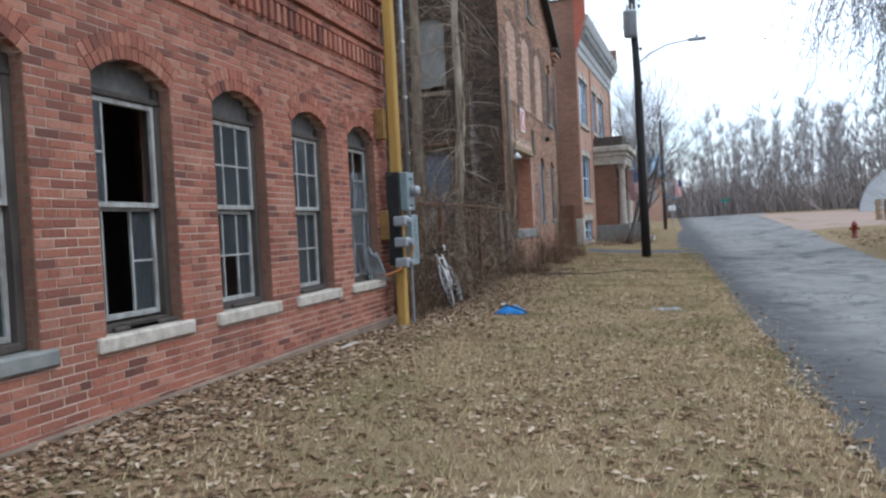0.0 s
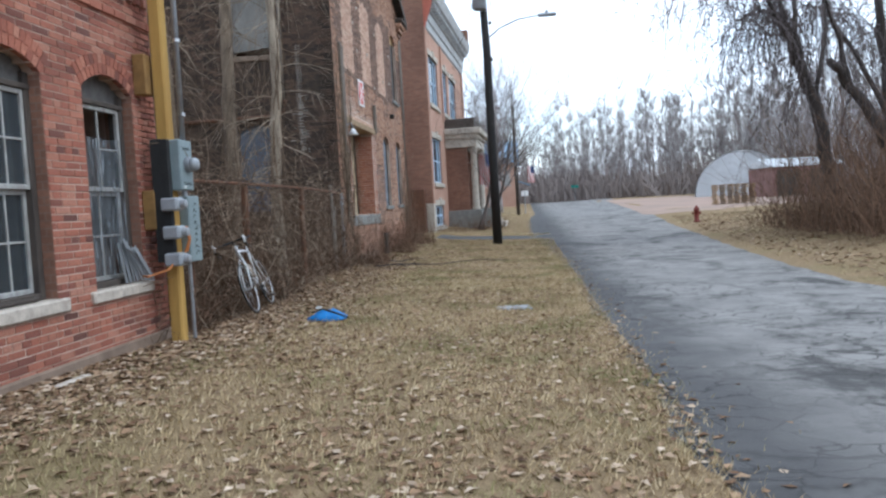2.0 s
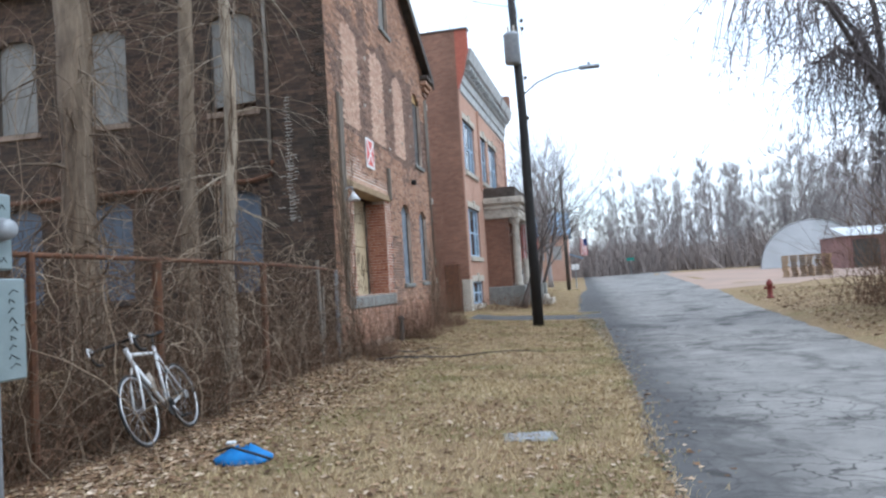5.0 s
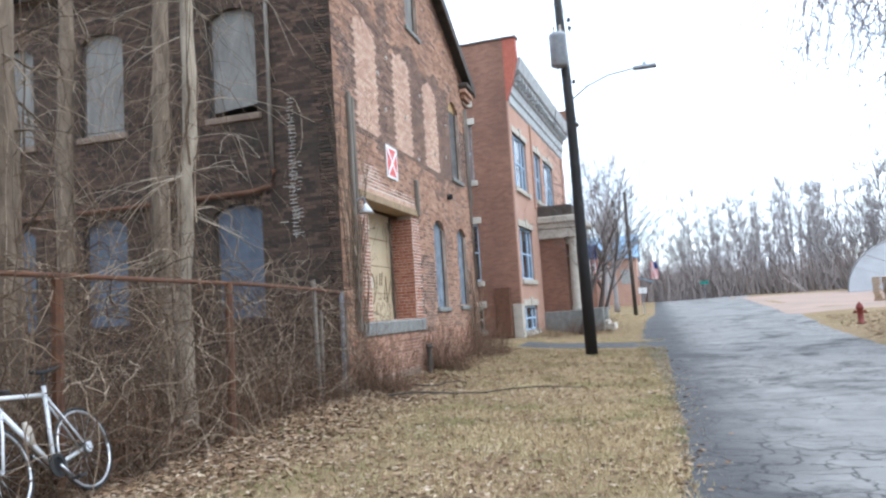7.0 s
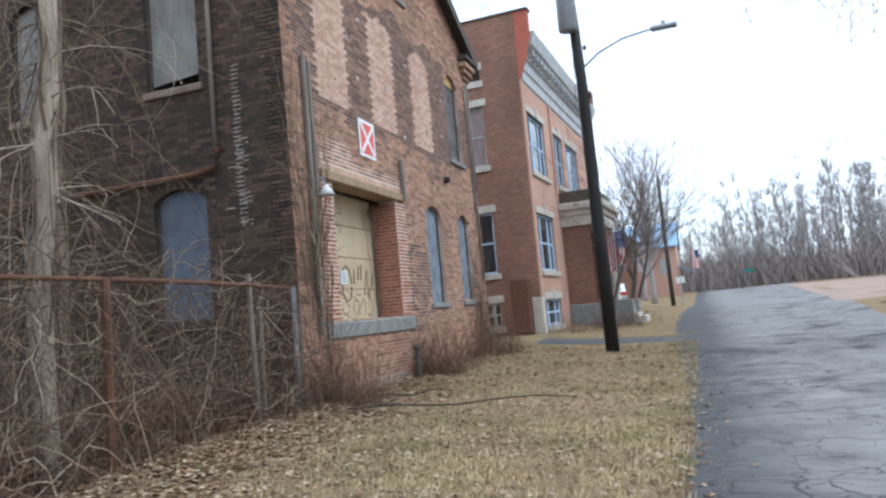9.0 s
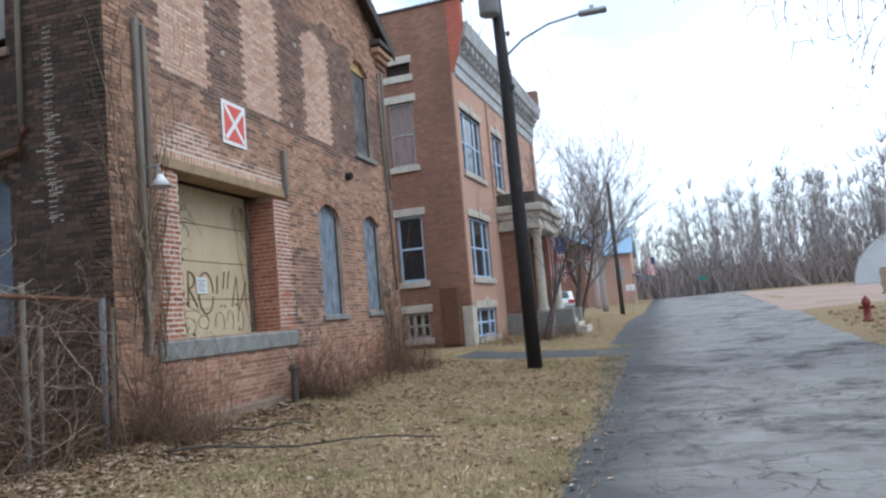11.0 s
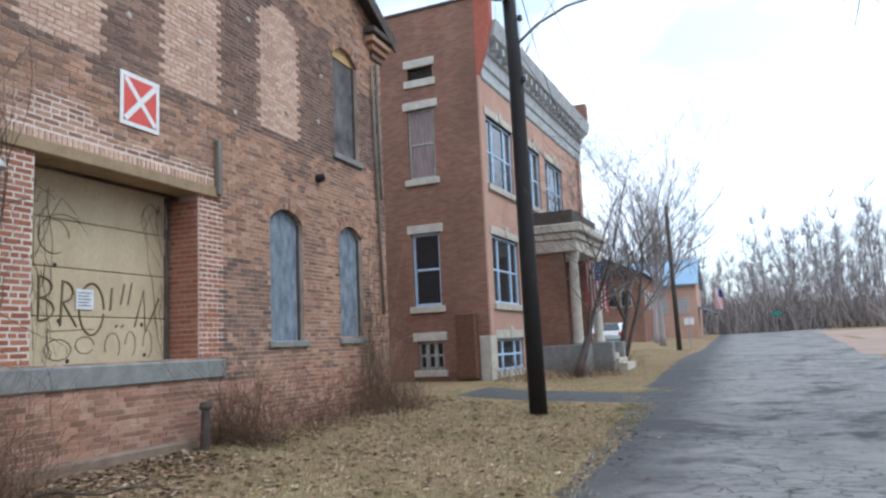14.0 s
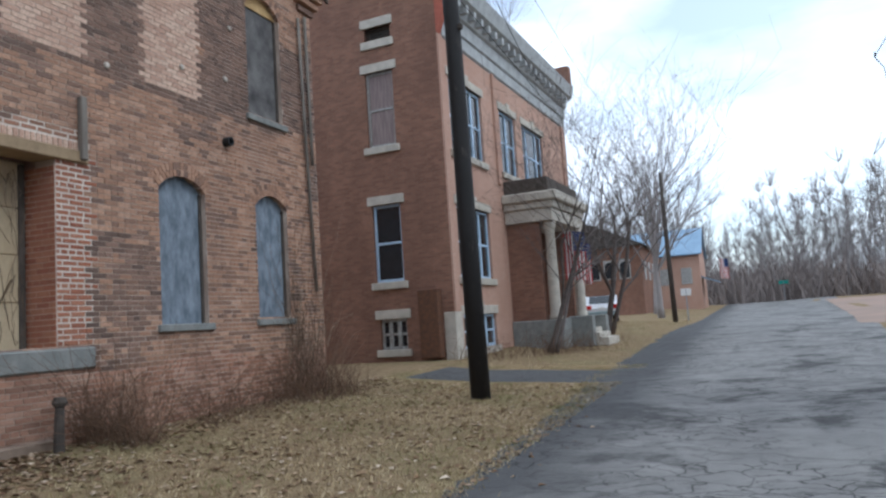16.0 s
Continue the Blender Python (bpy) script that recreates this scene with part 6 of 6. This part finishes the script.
def on_trunk(rng, lo, hi):
    path, r = rng.choice(((TRUNK_A, 0.15), (TRUNK_B, 0.11), (TRUNK_B, 0.11), (TRUNK_D, 0.22), (TRUNK_D, 0.22), (TRUNK_C, 0.16)))
    z = rng.uniform(lo, hi)
    for a, b in zip(path, path[1:]):
        if a[2] <= z <= b[2]:
            q = Vector(a).lerp(Vector(b), (z - a[2]) / (b[2] - a[2]))
            g = rng.uniform(0, 6.28)
            return q + Vector((r * math.cos(g), r * math.sin(g), 0)), Vector((math.cos(g), math.sin(g), 0))
    return Vector(path[0]), Vector((0, 0, 1))


def hang_start(rng):
    p, o = on_trunk(rng, 1.6, 7.5)
    return p, o * rng.uniform(0.06, 0.24) + Vector((0, 0, rng.gauss(0.03, 0.12)))


vines("hanging_vines", "curling pale vines hanging from the thicket trees", 400, hang_start, lambda p, d, r: d * 0.88 + Vector((r.gauss(0, 0.05), r.gauss(0, 0.05), r.gauss(-0.035, 0.05))), 11, 0.003, 0.008, M_VINE, 23)


def trunk_start(rng):
    p, o = on_trunk(rng, 0.05, 3.5)
    return p, Vector((0, 0, rng.uniform(0.2, 0.36)))


vines("climbing_vines", "stout vines climbing the thicket trunks", 50, trunk_start, lambda p, d, r: Vector((r.gauss(0, 0.03), r.gauss(0, 0.03), d.z)), 9, 0.006, 0.016, M_VINE, 24)


def front_start(rng):
    y = rng.choice((rng.uniform(18.6, 19.4), rng.uniform(22.6, 23.2), rng.uniform(24, 28.2), rng.uniform(26.5, 28.2)))
    return Vector((-4.0 + 0.02 + 0.9 * rng.random() ** 1.8, y, 0.1)), Vector((rng.gauss(-0.005, 0.03), rng.gauss(0, 0.06), rng.uniform(0.04, 0.2)))


vines("wall_brush", "thin reddish brush growing along the shop front", 1500, front_start, lambda p, d, r: Vector((d.x * 0.8 + r.gauss(0, 0.02) + (0.05 if p.x < -3.98 else 0), d.y * 0.95 + r.gauss(0, 0.045), d.z * 0.95 + r.gauss(-0.005, 0.02))), 8, 0.002, 0.006, M_REDTWIG, 25)


def corner_start(rng):
    return Vector((-3.95, rng.uniform(26.9, 28.2), rng.uniform(0.1, 1.2))), Vector((0, rng.gauss(0, 0.06), rng.uniform(0.1, 0.3)))


vines("corner_vines", "thin dry vines climbing the far shop corner", 70, corner_start, lambda p, d, r: Vector(((0.05 if p.x < -3.98 else 0) + r.gauss(0, 0.03), d.y * 0.85 + r.gauss(0, 0.06), d.z * 0.96 + r.gauss(0, 0.03))), 10, 0.003, 0.008, M_VINE, 30)


def left_start(rng):
    return Vector((-3.96, rng.uniform(18.6, 19.35), rng.uniform(0.1, 3))), Vector((0, rng.gauss(0, 0.05), rng.uniform(0.1, 0.4)))


vines("wall_vines", "dry vines clinging to the shop corner", 90, left_start, lambda p, d, r: Vector(((0.05 if p.x < -4.0 else 0) + r.gauss(0, 0.02), d.y * 0.8 + r.gauss(0, 0.06), d.z * 0.95 + r.gauss(0, 0.04))), 9, 0.003, 0.01, M_VINE, 26)


def reveal_start(rng):
    return Vector((B2X - 0.42 + rng.gauss(0, 0.04), rng.choice((rng.uniform(22.1, 22.33), rng.uniform(19.95, 20.4))), rng.uniform(1.3, 3.4))), Vector((0, 0, rng.choice((-0.15, 0.15))))


vines("door_vines", "dry vines hanging inside the loading door reveal", 46, reveal_start, lambda p, d, r: Vector((r.gauss(0, 0.012), d.y * 0.8 + r.gauss(0, 0.03), d.z + r.gauss(0, 0.03) if 1.3 < p.z + d.z < 3.4 else -d.z * 0.4)), 8, 0.003, 0.008, M_VINE, 27)


def bank_start(rng):
    return Vector((7.9 + 5.8 * rng.random() ** 0.75, rng.uniform(20, 29), 0.1)), Vector((rng.gauss(-0.02, 0.13), rng.gauss(0, 0.13), rng.uniform(0.15, 0.72)))


vines("bramble_bank", "arching purple-brown brambles on the roadside bank", 2900, bank_start, lambda p, d, r: d * 0.95 + Vector((r.gauss(0, 0.07), r.gauss(0, 0.07), r.gauss(-0.032, 0.06))), 8, 0.005, 0.013, M_REDTWIG, 28)
for x, y, s in ((-3.2, 35.0, 5), (-2.2, 37.2, 6), (-1.4, 38.4, 7), (-1.7, 42.5, 8)):
    vines("hedge", "low bare brown shrub at the foot of the school", 90, lambda rng: (Vector((x + rng.gauss(0, 0.45), y + rng.gauss(0, 0.6), gz(x, y))), Vector((rng.gauss(0, 0.06), rng.gauss(0, 0.06), rng.uniform(0.08, 0.17)))), lambda p, d, r: d * 0.92 + Vector((r.gauss(0, 0.03), r.gauss(0, 0.03), 0)), 6, 0.003, 0.008, M_REDTWIG, s)
# fallen sticks
for x, y, ln, a in ((-3.3, 18.3, 3.2, 20), (-2.9, 18.8, 1.6, 75), (-3.4, 19.4, 2.0, 60)):
    pts = [(x + ln * k / 6 * math.cos(radians(a)), y + ln * k / 6 * math.sin(radians(a)) * 0.35, gz(x, y) + 0.03 + 0.03 * math.sin(k * 1.7)) for k in range(7)]
    tagged(part("fallen_branch", MB().tube(pts, [0.016 - 0.0015 * k for k in range(7)], 5), M_FRAME), "thin dry branch lying on the lawn", "branch")
stump = thing("standpipe", "dark rusted stub pipe standing by the brick wall", "pipe", (-3.75, 22.15, gz(-3.75, 22.15)))
part("pipe", MB().tube([(0, 0, -0.05), (0.01, 0, 0.3), (0, 0.02, 0.52)], [0.06, 0.055, 0.05], 10), M_DARKWOOD, stump)
part("cap", MB().lathe([(0.07, 0.5), (0.085, 0.54), (0.06, 0.6)], (0, 0.02, 0), 10), M_DARKWOOD, stump)
tagged(part("footing_shop", MB().bev(B2X - 0.1, B2Y0 + 0.5, 0.0, B2X + 0.07, 22.3, 0.26, 0.03), M_FOOT), "pale crumbling footing below the shop front", "footing", kind="structure")

# ---- across the road and far off ----
hyd = thing("fire_hydrant", "small dark red fire hydrant in dry grass", "hydrant", (7.75, 36.2, gz(7.75, 36.2)))
part("barrel", MB().lathe([(0.15, 0), (0.15, 0.05), (0.1, 0.07), (0.1, 0.5), (0.13, 0.52), (0.13, 0.56), (0.1, 0.66), (0.04, 0.72), (0.03, 0.76)], (0, 0, 0), 14), M_HYD, hyd, smooth=True)
for s in (1, -1):
    part("outlet", MB().lathe([(0.05, 0.08 * s), (0.05, 0.17 * s), (0.06, 0.17 * s), (0.06, 0.2 * s)], (0, 0, 0.42), 10, "x"), M_HYD, hyd)
hut = thing("quonset_hut", "white ribbed metal arched hut behind the lot", "hut", (23.3, 85, 0.9), -16)
mb, n = MB(), 24
for j in range(31):
    r = 4.8 + 0.05 * (j % 2)
    for k in range(n + 1):
        a = math.pi * k / n
        mb.v.append((r * math.cos(a), 0.6 * j, r * math.sin(a)))
mb.f = [(j * 25 + k, j * 25 + k + 1, j * 25 + 26 + k, j * 25 + 25 + k) for j in range(30) for k in range(24)]
part("shell", mb, M_TIN, hut)
part("end_wall", MB().prism([(4.75 * math.cos(math.pi * k / 24), 0.1, 4.75 * math.sin(math.pi * k / 24)) for k in range(25)], (0, 0.08, 0)), M_TIN, hut)
barn = thing("shed", "long low faded red shed beside the hut", "shed", (24, 68, 0.65), 6)
part("wall", MB().bev(-3.0, 0, 0, 3, 5, 2.6, 0.03), M_BARN, barn)
part("roof", MB().prism([(-3.2, -0.3, 2.6), (-3.2, 5.3, 2.6), (-3.2, 2.5, 3.4)], (6.4, 0, 0)), M_TIN, barn)
for k in range(2):
    part("door", MB().bev(-2.6 + 2.8 * k, -0.06, 0, -0.6 + 2.8 * k, 0.01, 2.3, 0.02), M_INT, barn)
pal = thing("pallet_stack", "stack of raw wooden pallets and crates on gravel", "pallets", (13.4, 54, 0.5), 5)
for c in range(2):
    for k in range(9):
        m = Matrix.Translation((c * 1.45 + rn(-0.06, 0.06), rn(-0.06, 0.06), 0.155 * k)) @ Matrix.Rotation(rn(-0.06, 0.06), 4, "Z")
        one = part("pallet", MB().bev(-0.03, -0.5, 0.0, 0.03, 0.5, 0.11, 0.005, m), M_PALLET, pal)
        for j in (-0.55, 0.5):
            part("bearer", MB().bev(j, -0.5, 0.0, j + 0.06, 0.5, 0.11, 0.005, m), M_PALLET, one)
        for j in range(6):
            part("slat", MB().bev(-0.6, -0.5 + 0.18 * j, 0.11, 0.6, -0.4 + 0.18 * j, 0.13, 0.004, m), M_PALLET, one)
# far brick houses past the school
house = thing("brick_house", "brick house with arched windows past the school", "house", (-9.2, 74, 0.6), 0)
part("wall", MB().bev(-5, 0, 0, 5.2, 12, 5.6, 0.02), M_B3, house)
part("roof", MB().prism([(-5.4, -0.4, 5.6), (5.6, -0.4, 5.6), (0.1, -0.4, 8.2)], (0, 12.8, 0)), M_ROOF, house)
for a in range(3):
    x = 1.2 + 1.15 * a
    w = part("window", MB().bev(x, -0.07, 3.1, x + 0.9, 0.02, 4.6, 0.02), M_SASH, house)
    part("pane", MB().prism([(x + 0.1, -0.08, 3.2)] + [(x + 0.45 - 0.35 * math.cos(math.pi * k / 8), -0.08, 4.1 + 0.35 * math.sin(math.pi * k / 8)) for k in range(9)] + [(x + 0.8, -0.08, 3.2)], (0, 0.02, 0)), M_DARKGLASS, w)
for a in range(4):
    part("window", MB().bev(5.19, 1.5 + 2.6 * a, 3.0, 5.25, 2.6 + 2.6 * a, 4.5, 0.02), M_SASH, house)
blue = thing("brick_house", "brick house with a bright blue metal roof", "house", (-3.4, 92, 0.85), 0)
part("wall", MB().bev(-4, 0, 0, 2.6, 9, 5.4, 0.02), M_B3F, blue)
part("roof", MB().prism([(-4.3, -0.5, 5.4), (2.9, -0.5, 5.4), (2.9, 4.5, 8.3), (-4.3, 4.5, 8.3)], (0, 0, 0.12)).prism([(-4.3, 9.5, 5.4), (2.9, 9.5, 5.4), (2.9, 4.5, 8.3), (-4.3, 4.5, 8.3)], (0, 0, 0.12)), M_BLUEROOF, blue)
part("gable", MB().prism([(2.4, 0, 5.4), (2.4, 9, 5.4), (2.4, 4.5, 8.2)], (0.2, 0, 0)), M_B3F, blue)
part("awning", MB().prism([(2.6, 0.5, 3.2), (2.6, 5, 3.2), (4.2, 5, 2.6), (4.2, 0.5, 2.6)], (0, 0, 0.1)), M_BLUEROOF, blue)
for a in range(3):
    part("window", MB().bev(-3.2 + 2 * a, -0.06, 2.6, -2.2 + 2 * a, 0.01, 4.2, 0.02), M_SASH, blue)
for x, y, h, mat, w_, lab in ((6.9, 105, 2.3, M_GREEN, 1.0, "green street name sign on a thin post"), (0.1, 60, 1.75, M_SIGNWHITE, 0.55, "small white road sign on a post")):
    sg = thing("road_sign", lab, "sign", (x, y, gz(x, y)))
    part("post", MB().tube([(0, 0, -0.1), (0, 0, h)], 0.035, 6), M_PIPE, sg)
    part("plate", MB().bev(-w_ / 2, -0.03, h - 0.35, w_ / 2, -0.005, h + 0.05, 0.01), mat, sg)
# parked white car
car = thing("car", "parked white hatchback, seen from behind", "car", (-4.2, 57, gz(-4.2, 57)), 12)
prof = [(-2.1, 0.35), (-2.15, 0.75), (-2.0, 0.95), (-1.7, 1.0), (-1.2, 1.42), (0.2, 1.45), (0.95, 1.0), (1.9, 0.85), (2.1, 0.6), (2.1, 0.35)]
body = part("body", MB().prism([(-0.85, y, z) for y, z in prof], (1.7, 0, 0)), M_WHITE, car)
part("window", MB().prism([(-0.6, -1.72, 1.02), (0.6, -1.72, 1.02), (0.55, -1.26, 1.4), (-0.55, -1.26, 1.4)], (0, -0.02, 0.01)), M_DARKGLASS, body)
for s in (-1, 1):
    part("side_glass", MB().prism([(0.852 * s, -1.5, 1.05), (0.852 * s, 0.7, 1.05), (0.852 * s, 0.1, 1.38), (0.852 * s, -1.1, 1.38)], (0.01 * s, 0, 0)), M_DARKGLASS, body)
    part("tail_light", MB().bev(0.5 * s, -2.17, 0.72, 0.84 * s, -2.02, 0.92, 0.02), M_TAIL, car)
    for y in (-1.35, 1.35):
        tyre = part("wheel", MB().lathe([(0.31, 0.68 * s), (0.32, 0.72 * s), (0.32, 0.86 * s), (0.2, 0.87 * s)], (0, y, 0.32), 18, "x"), M_BLACK, car)
        part("rim", MB().lathe([(0.2, 0.865 * s), (0.18, 0.88 * s), (0.05, 0.875 * s)], (0, y, 0.32), 14, "x"), M_STEEL, tyre)
part("bumper", MB().bev(-0.82, -2.2, 0.35, 0.82, -2.08, 0.6, 0.04), M_BOX, car)
part("licence_plate", MB().bev(-0.15, -2.18, 0.7, 0.15, -2.14, 0.84, 0.005), M_SIGNWHITE, car)

# ---- dead leaves and dry grass ----
rng = np.random.default_rng(5)


def litter(name, label, pts, size, mat, kind):
    """Small bent leaves or blades at given places."""
    n = len(pts)
    a, s = rng.uniform(0, 6.283, n), size * rng.uniform(0.6, 1.35, n)
    z = np.array([gz(x, y) for x, y in pts])
    if kind == "leaf":
        shape = np.array([(-1, 0, 0), (-0.2, -0.55, 1), (1, 0, 0.2), (-0.2, 0.55, 1.0)])
        tilt = rng.uniform(0.0, 0.55, (n, 4))
        up = np.abs(shape[:, 2]) * tilt * s[:, None] * 0.8 + rng.uniform(0.004, 0.02, n)[:, None]
        faces = [(0, 1, 2), (0, 2, 3)]
    else:
        shape = np.array([(-0.05, 0, 0), (0.05, 0, 0), (0.3, 0.35, 1)])
        up = shape[:, 2] * s[:, None] * rng.uniform(0.25, 0.8, n)[:, None]
        faces = [(0, 1, 2)]
    k = len(shape)
    c, q = np.cos(a)[:, None], np.sin(a)[:, None]
    x = pts[:, 0:1] + s[:, None] * (c * shape[:, 0] - q * shape[:, 1])
    y = pts[:, 1:2] + s[:, None] * (q * shape[:, 0] + c * shape[:, 1])
    v = np.stack([x, y, z[:, None] + up], -1).reshape(-1, 3)
    base = (np.arange(n) * k)[:, None, None]
    f = (np.array(faces)[None] + base).reshape(-1, 3)
    me = bpy.data.meshes.new(name)
    me.from_pydata(v.tolist(), [], f.tolist())
    me.materials.append(mat)
    return tagged(new(name, me), label, name.replace("_", " "), kind="stuff")


def lawn(n, wall_bias, y0, y1):
    t = rng.uniform(0, 1, n) ** wall_bias
    x = -3.85 + 4.95 * t
    y = rng.uniform(y0, y1, n)
    return np.stack([x, y], 1)


near = lawn(27000, 1.35, 0.3, 19.0)
keep = np.array([noise.noise((x * 0.7, y * 0.7, 2)) > rng.uniform(-0.75, 0.45) or x < -2.9 for x, y in near])
litter("dead_leaves", "scattered curled brown oak leaves on the lawn", near[keep], 0.035, M_LEAF, "leaf")
litter("leaf_drift", "deep drift of brown leaves along the walls", np.stack([-3.88 + np.abs(rng.normal(0, 0.55, 9000)), rng.uniform(1.5, 22, 9000)], 1), 0.045, M_LEAF, "leaf")
litter("thicket_leaves", "brown leaves lying under the thicket", np.stack([rng.uniform(-8, -3.6, 7000), rng.uniform(10, 18.4, 7000)], 1), 0.05, M_LEAF, "leaf")
far = lawn(4000, 1.7, 19.0, 30.0)
litter("sparse_leaves", "thin scatter of brown leaves on dry grass", far, 0.045, M_LEAF, "leaf")
blades = np.concatenate([lawn(90000, 0.75, 0.3, 18.0), lawn(60000, 0.8, 15.0, 34.0)])
blades = blades[[i for i, (x, y) in enumerate(blades) if not (30.2 < y < 33 and x > -3.4)]]
litter("dry_grass", "short matted straw-coloured winter grass", blades, 0.075, M_STRAW, "blade")
litter("verge_grass", "straw-coloured grass on the far verge", np.array([(5.35 + 0.075 * max(0, y - 16) + 7.5 * a, y) for a, y in zip(rng.uniform(0, 1, 9000), rng.uniform(12, 42, 9000))]), 0.09, M_STRAW, "blade")
litter("school_grass", "dry grass before the school", np.stack([rng.uniform(-3.6, 0.4, 9000), rng.uniform(33.2, 60, 9000)], 1), 0.1, M_STRAW, "blade")
litter("verge_leaves", "brown leaves and litter on the far verge", np.array([(5.7 + 0.075 * max(0, y - 16) + 6 * a, y) for a, y in zip(rng.uniform(0, 1, 5000), rng.uniform(12, 42, 5000))]), 0.06, M_LEAF, "leaf")
ey = rng.uniform(0.5, 34, 5200)
ex = 1.0 + rng.normal(0.0, 0.16, 5200) - 0.7 * np.array([smooth01(18, 36, y) for y in ey])
litter("edge_grass", "ragged dry grass creeping over the asphalt edge", np.stack([ex, ey], 1), 0.07, M_STRAW, "blade")
ey = rng.uniform(0.5, 26, 420)
litter("edge_leaves", "loose brown leaves blown onto the asphalt edge", np.stack([1.0 + rng.exponential(0.16, 420), ey], 1), 0.036, M_LEAF, "leaf")
dx = -3.75 + np.abs(rng.normal(0, 0.55, 6500))
litter("thicket_drift", "loose drift of pale brown leaves at the thicket's foot", np.stack([dx, rng.uniform(9.8, 18.6, 6500)], 1), 0.042, M_LEAF, "leaf")
